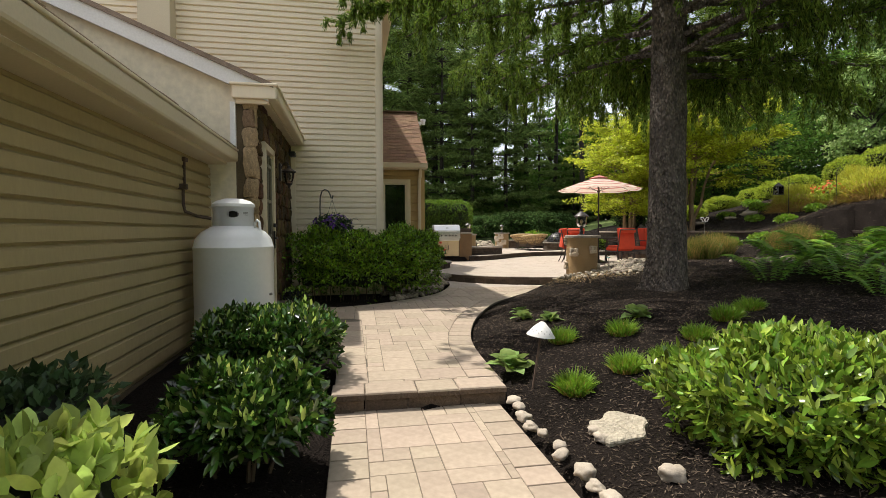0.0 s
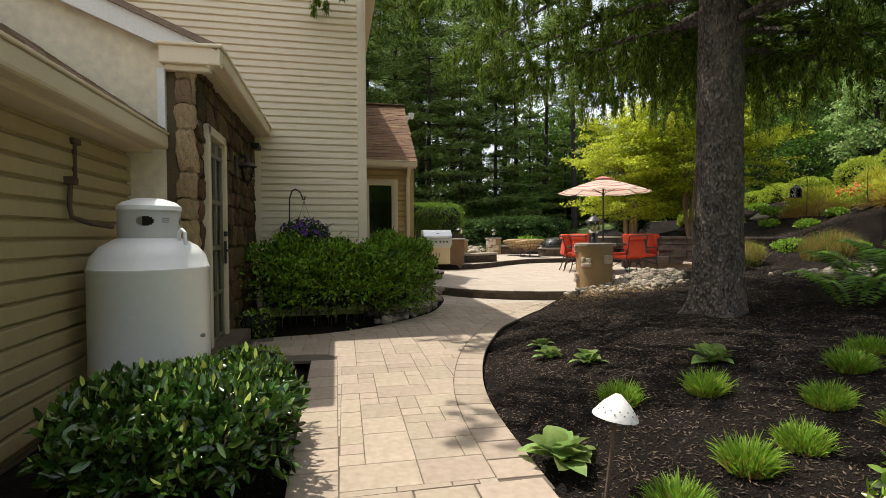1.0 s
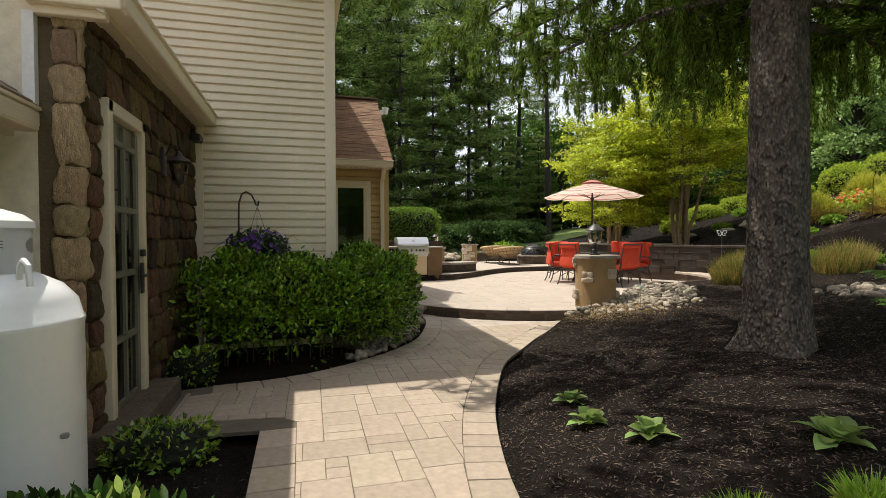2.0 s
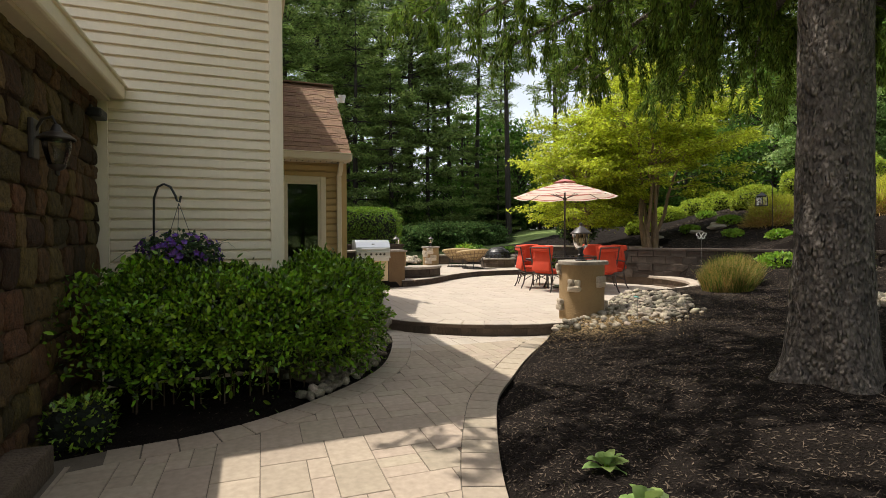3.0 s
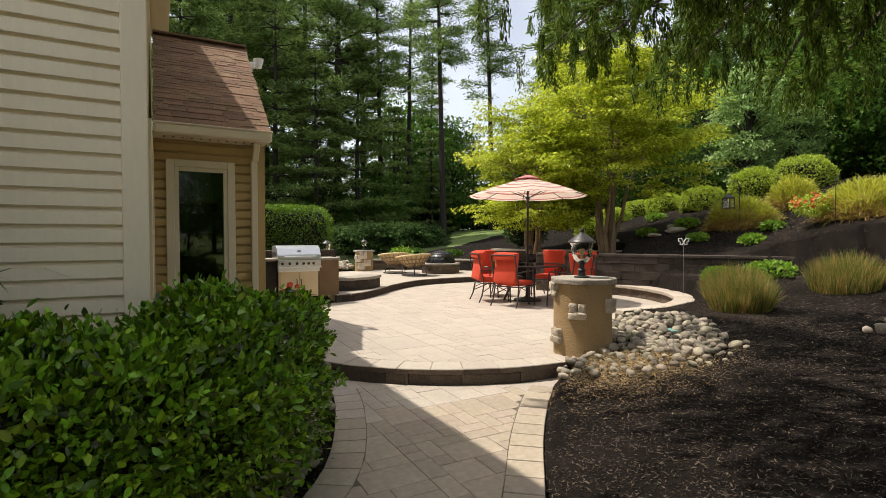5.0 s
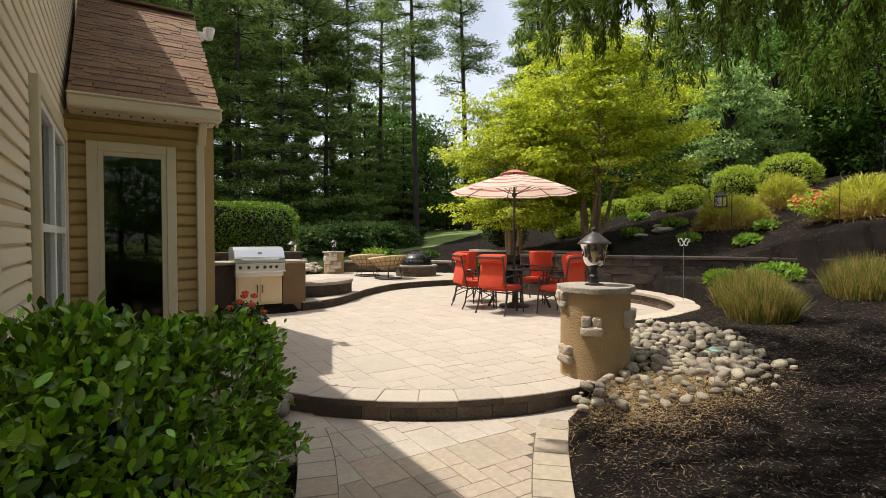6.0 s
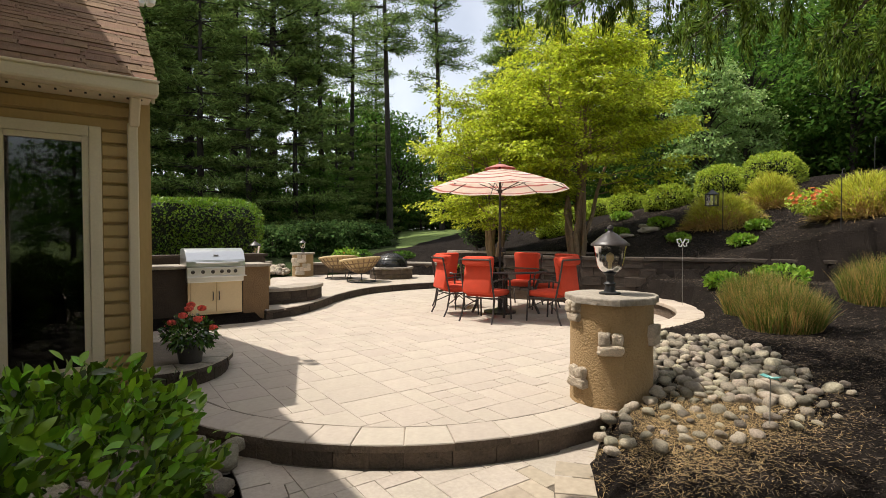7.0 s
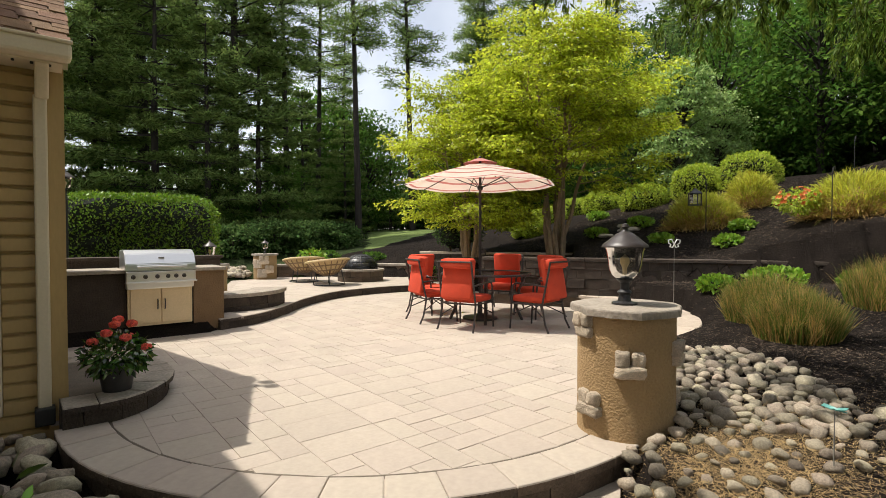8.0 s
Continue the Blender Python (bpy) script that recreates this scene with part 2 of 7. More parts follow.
def part(name, bm, material, parent=None, label="", smooth=False):
    me = bpy.data.meshes.new(name)
    bm.to_mesh(me)
    bm.free()
    if smooth:
        me.polygons.foreach_set("use_smooth", [True] * len(me.polygons))
        me.set_sharp_from_angle(angle=radians(40))
    return link(name, me, material, parent, label)


def np_mesh(name, v, f):
    """Mesh from vertex and face arrays (all faces with the same number of corners)."""
    v, f = np.asarray(v, np.float32), np.asarray(f, np.int32)
    me = bpy.data.meshes.new(name)
    k = f.shape[1]
    me.vertices.add(len(v))
    me.vertices.foreach_set("co", v.ravel())
    me.loops.add(f.size)
    me.loops.foreach_set("vertex_index", f.ravel())
    me.polygons.add(len(f))
    me.polygons.foreach_set("loop_start", np.arange(0, f.size, k, dtype=np.int32))
    me.polygons.foreach_set("loop_total", np.full(len(f), k, np.int32))
    me.update(calc_edges=True)
    return me


def thing(name, at, label, category, group="", kind="", rz=0.0):
    ob = new(name)
    ob.empty_display_size = 0.1
    ob.matrix_world = pose(*at, 0, 0, rz)
    return tagged(ob, label, category, group, kind)


def box(bm, c, s, rz=0.0, bevel=0.0, rx=0.0, ry=0.0):
    m = pose(*c, rx, ry, rz) @ Matrix.Diagonal((*s, 1))
    got = bmesh.ops.create_cube(bm, size=1, matrix=m)
    if bevel:
        es = list({e for v in got["verts"] for e in v.link_edges})
        bmesh.ops.bevel(bm, geom=es, offset=bevel, segments=2, affect="EDGES", profile=0.5)
    return bm


def boxes(*specs, bevel=0.0):
    bm = bmesh.new()
    for sp in specs:
        box(bm, sp[0], sp[1], sp[2] if len(sp) > 2 else 0.0, bevel)
    return bm


def prism(pts, z0, z1, bevel=0.0):
    """Upright prism over a plan outline."""
    bm = bmesh.new()
    lo = [bm.verts.new((x, y, z0)) for x, y in pts]
    hi = [bm.verts.new((x, y, z1)) for x, y in pts]
    n = len(pts)
    top = bm.faces.new(hi)
    bm.faces.new(lo[::-1])
    for i in range(n):
        bm.faces.new((lo[i], lo[(i + 1) % n], hi[(i + 1) % n], hi[i]))
    bmesh.ops.recalc_face_normals(bm, faces=bm.faces)
    if bevel:
        bmesh.ops.bevel(bm, geom=[e for e in top.edges], offset=bevel, segments=2, affect="EDGES", profile=0.5)
    return bm


def tube(bm, pts, rad, sides=8, cap=True):
    """Round bar along a line of points; rad: one radius or one a point."""
    pts = [Vector(p) for p in pts]
    rad = [rad] * len(pts) if isinstance(rad, (int, float)) else list(rad)
    rings, ref = [], None
    for i, p in enumerate(pts):
        d = (pts[min(i + 1, len(pts) - 1)] - pts[max(i - 1, 0)]).normalized()
        if ref is None:
            ref = d.orthogonal().normalized()
        ref = (ref - d * ref.dot(d)).normalized()
        side = d.cross(ref)
        rings.append([bm.verts.new(p + (ref * math.cos(a) + side * math.sin(a)) * rad[i]) for a in [2 * math.pi * k / sides for k in range(sides)]])
    for a, b in zip(rings, rings[1:]):
        for k in range(sides):
            bm.faces.new((a[k], a[(k + 1) % sides], b[(k + 1) % sides], b[k]))
    if cap:
        bm.faces.new(rings[0][::-1])
        bm.faces.new(rings[-1])
    return bm


def lathe(prof, segs=32, at=(0, 0, 0)):
    bm = bmesh.new()
    rings = []
    for r, z in prof:
        rings.append([bm.verts.new((at[0] + r * math.cos(2 * math.pi * k / segs), at[1] + r * math.sin(2 * math.pi * k / segs), at[2] + z)) for k in range(segs)] if r > 1e-6 else [bm.verts.new((at[0], at[1], at[2] + z))])
    for a, b in zip(rings, rings[1:]):
        for k in range(segs):
            q = [a[k % len(a)], a[(k + 1) % len(a)], b[(k + 1) % len(b)], b[k % len(b)]]
            q = list(dict.fromkeys(q))
            if len(q) > 2:
                bm.faces.new(q)
    bmesh.ops.recalc_face_normals(bm, faces=bm.faces)
    return bm


def unit(v):
    return v / np.maximum(np.linalg.norm(v, axis=-1, keepdims=True), 1e-9)


def blades(name, p, d, length, width, up=None, fold=0.25, shape=1, droop=0.0, rng=RNG):
    """Leaves as one mesh: roots p, directions d, lengths, widths. shape 2: folded oval, 1: pointed oval of four triangles, 0: one kite of two."""
    n = len(p)
    length = np.broadcast_to(length, n)[:, None]
    width = np.broadcast_to(width, n)[:, None]
    d = unit(d)
    if up is None:
        up = rng.normal(size=(n, 3))
    s = unit(np.cross(d, up))
    nn = np.cross(s, d)
    dz = np.array([0, 0, 1.0])
    if shape == 1:
        b1 = p + d * length * 0.42 + s * width * 0.5 + nn * width * fold
        b2 = p + d * length * 0.42 - s * width * 0.5 + nn * width * fold
        m = p + d * length * 0.5 - dz * droop * length * 0.25
        t = p + d * length - dz * droop * length
        v = np.stack([p, b1, t, b2, m], 1).reshape(-1, 3)
        i = np.arange(n)[:, None] * 5
        f = np.concatenate([i + [0, 1, 4], i + [1, 2, 4], i + [2, 3, 4], i + [3, 0, 4]])
        return np_mesh(name, v, f)
    if shape == 2:
        cols = [p]
        for u, w in ((0.22, 0.36), (0.5, 0.5), (0.78, 0.32)):
            c = p + d * length * u - dz * droop * length * u * u
            cols += [c + s * width * w + nn * width * fold * w * 2, c, c - s * width * w + nn * width * fold * w * 2]
        cols.append(p + d * length - dz * droop * length)
        v = np.stack(cols, 1).reshape(-1, 3)
        i = np.arange(n)[:, None] * 11
        tris = [(0, 1, 2), (0, 2, 3), (7, 10, 8), (8, 10, 9)]
        for k in (1, 4):
            tris += [(k, k + 3, k + 4), (k, k + 4, k + 1), (k + 1, k + 4, k + 5), (k + 1, k + 5, k + 2)]
        me = np_mesh(name, v, np.concatenate([i + list(q) for q in tris]))
        me.polygons.foreach_set("use_smooth", [True] * len(me.polygons))
        return me
    b1 = p + d * length * 0.45 + s * width * 0.5
    b2 = p + d * length * 0.45 - s * width * 0.5
    v = np.stack([p, b1, p + d * length - dz * droop * length, b2], 1).reshape(-1, 3)
    i = np.arange(n)[:, None] * 4
    return np_mesh(name, v, i + [0, 1, 2, 3])


def rock_mesh(name, seed, sub=2, flat=0.6, rough=0.16, p=2.0):
    rng = np.random.default_rng(seed)
    bm = bmesh.new()
    bmesh.ops.create_icosphere(bm, subdivisions=sub, radius=0.5)
    off = Vector(rng.uniform(-9, 9, 3))
    sx, sy = rng.uniform(0.8, 1.15), rng.uniform(0.65, 0.95)
    for v in bm.verts:
        c = v.co.normalized()
        v.co = c * 0.5 / (abs(c.x) ** p + abs(c.y) ** p + abs(c.z) ** p) ** (1 / p)
        k = 1 + rough * noise.noise(v.co * 2.2 + off) * 1.6 + rough * 0.4 * noise.noise(v.co * 6 + off)
        v.co = Vector((v.co.x * sx, v.co.y * sy, v.co.z * flat)) * k
    me = bpy.data.meshes.new(name)
    bm.to_mesh(me)
    bm.free()
    me.polygons.foreach_set("use_smooth", [True] * len(me.polygons))
    return me


def poly_sdf(poly):
    """Signed distance to a closed outline (inside positive) and the inward normal."""
    P = np.asarray(poly, float)
    A, B = P, np.roll(P, -1, 0)
    E = B - A
    LL = np.maximum((E ** 2).sum(1), 1e-12)

    def f(x, y):
        q = np.array([x, y])
        t = np.clip(((q - A) * E).sum(1) / LL, 0, 1)
        near = A + E * t[:, None]
        dv = q - near
        dd = np.hypot(dv[:, 0], dv[:, 1])
        k = int(dd.argmin())
        cross = ((A[:, 1] > y) != (B[:, 1] > y)) & (x < E[:, 0] * (y - A[:, 1]) / np.where(E[:, 1] == 0, 1e-12, E[:, 1]) + A[:, 0])
        inside = cross.sum() % 2 == 1
        g = dv[k] / max(dd[k], 1e-9)
        return (dd[k], g) if inside else (-dd[k], -g)
    return f


def inside_many(poly, x, y):
    """For arrays of points: whether each lies within the outline."""
    P = np.asarray(poly, float)
    out = np.zeros(len(x), bool)
    for (ax, ay), (bx, by) in zip(P, np.roll(P, -1, 0)):
        if ay != by:
            out ^= ((ay > y) != (by > y)) & (x < (bx - ax) * (y - ay) / (by - ay) + ax)
    return out


def smooth_line(pts, n=80):
    """Even points along a Catmull-Rom curve through pts."""
    P = [np.array(p, float) for p in pts]
    P = [2 * P[0] - P[1]] + P + [2 * P[-1] - P[-2]]
    out = []
    for i in range(1, len(P) - 2):
        for t in np.linspace(0, 1, 16, endpoint=False):
            a, b, c, e = P[i - 1], P[i], P[i + 1], P[i + 2]
            out.append(0.5 * (2 * b + (c - a) * t + (2 * a - 5 * b + 4 * c - e) * t ** 2 + (3 * b - a - 3 * c + e) * t ** 3))
    out.append(P[-2])
    out = np.array(out)
    s = np.concatenate([[0], np.cumsum(np.linalg.norm(np.diff(out, axis=0), axis=1))])
    u = np.linspace(0, s[-1], n)
    return np.stack([np.interp(u, s, out[:, k]) for k in range(out.shape[1])], 1)


def arc(cx, cy, r, a0, a1, n=24):
    return [(cx + r * math.cos(radians(a)), cy + r * math.sin(radians(a))) for a in np.linspace(a0, a1, n)]

# ---- plan ----
Z_LOW, Z_MID, Z_PAT, Z_UP = 0.0, 0.12, 0.27, 0.42
RIGHT_EDGE = smooth_line([(1.05, 3.3), (1.07, 3.9), (1.11, 4.5), (1.22, 5.1), (1.47, 5.9), (1.80, 6.65), (2.12, 7.25), (2.5, 7.72), (2.9, 8.2), (3.35, 8.68), (3.75, 9.05), (4.2, 9.33)], 60)
BED_EDGE = smooth_line([(-0.58, 7.17), (-0.1, 7.24), (0.35, 7.43), (0.93, 7.89), (1.3, 8.3), (1.55, 8.72), (1.8, 9.4), (1.95, 10.0), (1.98, 10.6)], 50)
MID = [(-0.12, 3.42)] + [tuple(p) for p in RIGHT_EDGE[1:]] + [(3.6, 9.9), (2.6, 10.6)] + [tuple(p) for p in BED_EDGE[::-1]] + [(-0.97, 7.08), (-0.97, 6.1), (-0.12, 6.02)]
LOW = [(-0.14, -3.0), (0.99, -3.0), (0.99, 3.31), (-0.12, 3.31)]
UP_STEP = smooth_line([(3.55, 14.93), (4.1, 15.12), (4.7, 15.65), (5.5, 16.5), (6.5, 17.2), (7.6, 17.42), (8.6, 17.3), (9.6, 16.9)], 60)
RING = (6.7, 13.0, 2.75)
PATIO = arc(4.2, 11.85, 2.52, 182, 275, 40) + [(4.7, 9.45)] + arc(*RING, -105, 30, 40) + [(9.6, 15.4), (9.6, 16.9)] + [tuple(p) for p in UP_STEP[::-1]] + [(3.5, 14.95), (1.73, 14.95), (1.73, 11.9)]
UPPER = [tuple(p) for p in UP_STEP] + [(9.8, 18.6), (10.1, 19.2), (9.0, 20.4), (7.9, 21.2), (6.8, 21.7), (5.6, 21.3), (4.7, 19.0), (3.6, 16.6)]
RET_B = smooth_line([(8.35, 14.85), (8.75, 13.9), (9.5, 12.5), (10.5, 10.9), (11.1, 9.2), (11.3, 7.4), (11.2, 5.5)], 80)
RET_A = smooth_line([(9.75, 18.7), (10.2, 17.6), (10.9, 16.3), (11.9, 15.0)], 40)
f_mid, f_low, f_pat, f_up = poly_sdf(MID), poly_sdf(LOW), poly_sdf(PATIO), poly_sdf(UPPER)


def line_side(line, x, y):
    """Distance to an open line, negative on its uphill (right-hand) side, and the nearest index."""
    d = np.hypot(line[:, 0] - x, line[:, 1] - y)
    k = int(d.argmin())
    a, b = line[max(k - 1, 0)], line[min(k + 1, len(line) - 1)]
    s = (b[0] - a[0]) * (y - a[1]) - (b[1] - a[1]) * (x - a[0])
    return (d[k] if s < 0 else -d[k]), k


def ret_top(k):
    return 1.12 + 0.26 * k / 79


def ground_z(x, y):
    s = max(f_mid(x, y)[0], f_low(x, y)[0], f_pat(x, y)[0], f_up(x, y)[0])
    base = float(np.interp(y, [2.8, 3.7, 7, 8, 9, 10, 12, 16, 22, 40], [0.0, 0.09, 0.10, 0.13, 0.25, 0.38, 0.45, 0.42, 0.40, 0.6]))
    if x < 0.6 and y < 11:
        z = min(base, 0.10)
        if s > -0.12:
            z -= 0.07
        return z + 0.015 * noise.noise((x * 3, y * 3, 0))
    if s > -0.02:
        lev = min(z for f, z in ((f_mid, Z_MID), (f_low, Z_LOW), (f_pat, Z_PAT), (f_up, Z_UP)) if f(x, y)[0] > -0.34)
        return lev - 0.09
    s = -s
    rise = float(np.interp(s, [0, 0.1, 0.3, 1, 2, 3], [-0.03, 0.01, 0.06, 0.16, 0.30, 0.40])) if x > 1 else 0.0
    slope = float(np.interp(x, [4, 5, 6, 8, 10, 11.3, 12.4, 14.3, 16.6, 20, 30, 60], [0, 0.07, 0.13, 0.17, 0.44, 0.60, 0.84, 1.44, 2.12, 2.6, 3.4, 5.0]))
    far = float(np.interp(y, [-40, 13, 15.5, 18, 22, 26, 40], [1, 1, 0.86, 0.74, 0.55, 0.45, 0.4]))
    z = base + rise + slope * far + min(1.0, max(0.0, (x - 9.9) / 1.4)) * float(np.interp(y, [4, 6, 9, 10.5, 11.6], [0.4, 0.6, 0.55, 0.32, 0.0]))
    if x < 2.2 and 7 < y < 11.9 or x < 1.8 and 11 < y < 13:
        z = min(z, 0.10)
    for line, top in ((RET_B, None), (RET_A, 1.15)):
        d, k = line_side(line, x, y)
        if 2 < k < len(line) - 3 and abs(d) < 3:
            w = ret_top(k) if top is None else top
            if d < -0.10:
                z = max(z, w - 0.08)
            elif d > -0.02:
                z = min(z, w - 0.42 + 0.0 * d) if d < 0.6 else min(z, w - 0.42)
    return z + 0.03 * noise.noise((x * 1.3, y * 1.3, 0)) * min(1, s) + 0.012 * noise.noise((x * 5, y * 5, 3))


def is_lawn(x, y):
    """0 mulch, 1 lawn, 2 woodland floor."""
    # lawn out of view behind the start, added to bounce light onto the house
    if y < -1.2 and (x > 2 or x < -6 or y < -9):
        return 1
    w = 0.35 * noise.noise((x * 0.9, y * 0.9, 5)) + 0.2 * noise.noise((x * 2.5, y * 2.5, 1))
    if y + w > 22.8 + (x - 9.8) * 0.60 and x > 3.0:
        return 1 if x - 1.5 > (y - 7.7) * 0.60 and y < 46 else 2
    return 2 if (y > 22.5 and x <= 6.5) or x > 24 else 0


# ---- ground ----
gx = np.concatenate([[-300, -120, -60, -30, -15, -8, -5], np.arange(-3, 12, 0.2), np.arange(12, 24, 0.3), [25, 28, 32, 37, 44, 55, 75, 120, 300]])
gy = np.concatenate([[-300, -120, -60, -30, -15, -8, -5], np.arange(-3, 20, 0.2), np.arange(20, 34, 0.3), [36, 40, 46, 55, 75, 120, 300]])
GX, GY = np.meshgrid(gx, gy)
GZ = np.array([[ground_z(float(x), float(y)) for x in gx] for y in gy])
nx = len(gx)


def ground_many(x, y):
    """Ground heights at arrays of points, between the grid's corners."""
    i = np.clip(np.searchsorted(gx, x) - 1, 0, nx - 2)
    j = np.clip(np.searchsorted(gy, y) - 1, 0, len(gy) - 2)
    u, v = (x - gx[i]) / (gx[i + 1] - gx[i]), (y - gy[j]) / (gy[j + 1] - gy[j])
    return (GZ[j, i] * (1 - u) + GZ[j, i + 1] * u) * (1 - v) + (GZ[j + 1, i] * (1 - u) + GZ[j + 1, i + 1] * u) * v


quads = np.array([[j * nx + i, j * nx + i + 1, (j + 1) * nx + i + 1, (j + 1) * nx + i] for j in range(len(gy) - 1) for i in range(nx - 1)])
gme = np_mesh("ground", np.stack([GX, GY, GZ], -1).reshape(-1, 3), quads)
gme.materials.append(M_MULCH)
gme.materials.append(M_LAWN)
gme.materials.append(M_FLOOR)
cxy = np.stack([GX, GY], -1).reshape(-1, 2)[quads].mean(1)
gme.polygons.foreach_set("material_index", [int(is_lawn(x, y)) for x, y in cxy])
gme.polygons.foreach_set("use_smooth", [True] * len(gme.polygons))
ground = tagged(new("ground", gme), "dark brown mulch beds sloping uphill with lawn behind", "ground", kind="structure")

# ---- house ----
LAP = 0.0945
house = thing("house", (0, 0, 0), "cream vinyl-sided two-storey house with stone entry and low wing", "house", kind="structure")


def siding(wall, material, axis, plane, out, a0, a1, z0, z1, holes=(), lap=LAP):
    """Lapped boards on a wall. axis 'x' or 'y': the way the boards run; out: +1 or -1, the way the wall faces."""
    n = int(round((z1 - z0) / lap))
    cache = {}
    for i in range(n):
        zb = z0 + i * lap
        spans = [(a0, a1)]
        for h0, h1, hz0, hz1 in holes:
            if zb + lap * 0.5 > hz0 and zb + lap * 0.5 < hz1:
                spans = [q for s0, s1 in spans for q in ((s0, min(s1, h0)), (max(s0, h1), s1)) if q[1] - q[0] > 0.02]
        for s0, s1 in spans:
            key = round(s1 - s0, 3)
            if key not in cache:
                bm = bmesh.new()
                prof = [(0.0, 0.013), (0.024, 0.0), (0.028, 0.004), (0.025, lap * 0.74), (0.012, lap * 0.82), (0.003, lap * 0.87), (0.003, lap + 0.011), (0.0, lap + 0.011)]
                ends = []
                for u in (0.0, key):
                    ends.append([bm.verts.new((u, -d, z) if axis == "x" else (d, u, z)) for d, z in prof])
                for k in range(len(prof)):
                    k2 = (k + 1) % len(prof)
                    bm.faces.new((ends[0][k], ends[1][k], ends[1][k2], ends[0][k2]))
                bm.faces.new(ends[0])
                bm.faces.new(ends[1])
                bmesh.ops.recalc_face_normals(bm, faces=bm.faces)
                me = bpy.data.meshes.new("siding_board")
                bm.to_mesh(me)
                bm.free()
                me.materials.append(material)
                cache[key] = me
            ob = link("siding_board", cache[key], None, wall)
            ob.location = (s0, plane, zb) if axis == "x" else (plane, s0, zb)


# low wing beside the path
wall = part("wall", boxes(((-1.65, -1.1, 0.97), (0.3, 13.76, 2.0))), M_WING, house, "tan lapped siding of the low wing, shade in its colour")
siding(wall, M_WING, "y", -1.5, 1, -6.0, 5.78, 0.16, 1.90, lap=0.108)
part("foundation", boxes(((-1.56, -0.1, 0.0), (0.14, 11.7, 0.24))), M_MORTAR, house)
part("soffit", boxes(((-1.41, -0.1, 1.915), (0.22, 11.7, 0.03))), M_TRIM, house)
part("gutter", boxes(((-1.245, -0.1, 1.985), (0.125, 11.72, 0.115)), bevel=0.02), M_TRIM, house, "long cream gutter with fascia")
part("gutter_lip", boxes(((-1.19, -0.1, 2.052), (0.03, 11.72, 0.02)), bevel=0.006), M_TRIM, house)
bm = bmesh.new()
for (x0, z0), (x1, z1) in (((-1.2, 2.06), (-3.4, 3.556)),):
    vs = [bm.verts.new(p) for p in ((x0, -6, z0), (x0, 5.78, z0), (x1, 5.78, z1), (x1, -6, z1), (x0, -6, z0 - 0.06), (x0, 5.78, z0 - 0.06), (x1, 5.78, z1 - 0.06), (x1, -6, z1 - 0.06))]
    for q in ((0, 1, 2, 3), (7, 6, 5, 4), (0, 4, 5, 1), (1, 5, 6, 2), (2, 6, 7, 3), (3, 7, 4, 0)):
        bm.faces.new([vs[i] for i in q])
wing_roof = part("roof", bm, M_GREYROOF, house, "weathered brown shingle roof")


def shingles(roof, o, u, w, nu, nw, length, course, material, seed):
    """Overlapping tabs on a roof slope: o the eave's corner, u along it, w up the slope."""
    rng = np.random.default_rng(seed)
    o, u, w = Vector(o), Vector(u).normalized(), Vector(w).normalized()
    nrm = u.cross(w).normalized()
    if nrm.z < 0:
        nrm = -nrm
    cache = {}
    made = 0
    for r in range(nw):
        s = -rng.uniform(0, 0.2)
        while s < length - 0.02:
            wd = float(rng.choice([0.16, 0.22, 0.30, 0.38]))
            a, b = max(s, 0), min(s + wd - 0.006, length)
            if b - a > 0.02:
                lift = (0.009 + float(rng.choice([0, 0.004, 0.008]))) * min(1.0, course / 0.1)
                p = o + u * a + w * (r * course)
                key = (round(b - a, 2), round(lift, 3))
                if key not in cache:
                    bm = bmesh.new()
                    L = key[0]
                    q = [(0, 0, 0), (L, 0, 0), (L, course + 0.03, -0.004), (0, course + 0.03, -0.004)]
                    lo = [bm.verts.new(u * x + w * y + nrm * z) for x, y, z in q]
                    hi = [bm.verts.new(u * x + w * y + nrm * (z + lift)) for x, y, z in q]
                    bm.faces.new(hi)
                    for k in range(4):
                        bm.faces.new((lo[k], lo[(k + 1) % 4], hi[(k + 1) % 4], hi[k]))
                    bmesh.ops.recalc_face_normals(bm, faces=bm.faces)
                    me = bpy.data.meshes.new("shingle")
                    bm.to_mesh(me)
                    bm.free()
                    me.materials.append(material)
                    cache[key] = me
                ob = link("shingle", cache[key], None, roof)
                ob.location = p
                made += 1
            s += wd
    return made


shingles(wing_roof, (-1.195, 2.0, 2.064), (0, 1, 0), (-2.2, 0, 1.496), 0, 9, 3.78, 0.13, M_GREYROOF, 3)

# entry block: stucco gable towards the wing, stone front with a glazed door
bm = bmesh.new()
prof = [(-1.215, 0.0), (-1.215, 2.84), (-5.2, 4.52), (-5.2, 0.0)]
for y in (5.8, 8.7):
    vs = [bm.verts.new((x, y, z)) for x, z in prof]
    bm.faces.new(vs)
bm.verts.ensure_lookup_table()
for k in range(4):
    bm.faces.new((bm.verts[k], bm.verts[(k + 1) % 4], bm.verts[4 + (k + 1) % 4], bm.verts[4 + k]))
bmesh.ops.recalc_face_normals(bm, faces=bm.faces)
part("wall", bm, M_STUCCO, house, "pale rough stucco gable wall")
stone_wall = part("wall", boxes(((-1.11, 5.905, 1.3), (0.21, 0.21, 2.62)), ((-1.11, 7.73, 1.3), (0.21, 2.02, 2.62)), ((-1.11, 6.365, 2.39), (0.21, 0.71, 0.44))), M_MORTAR, house, "brown field-stone entry wall, shade in its colour")
bm = bmesh.new()


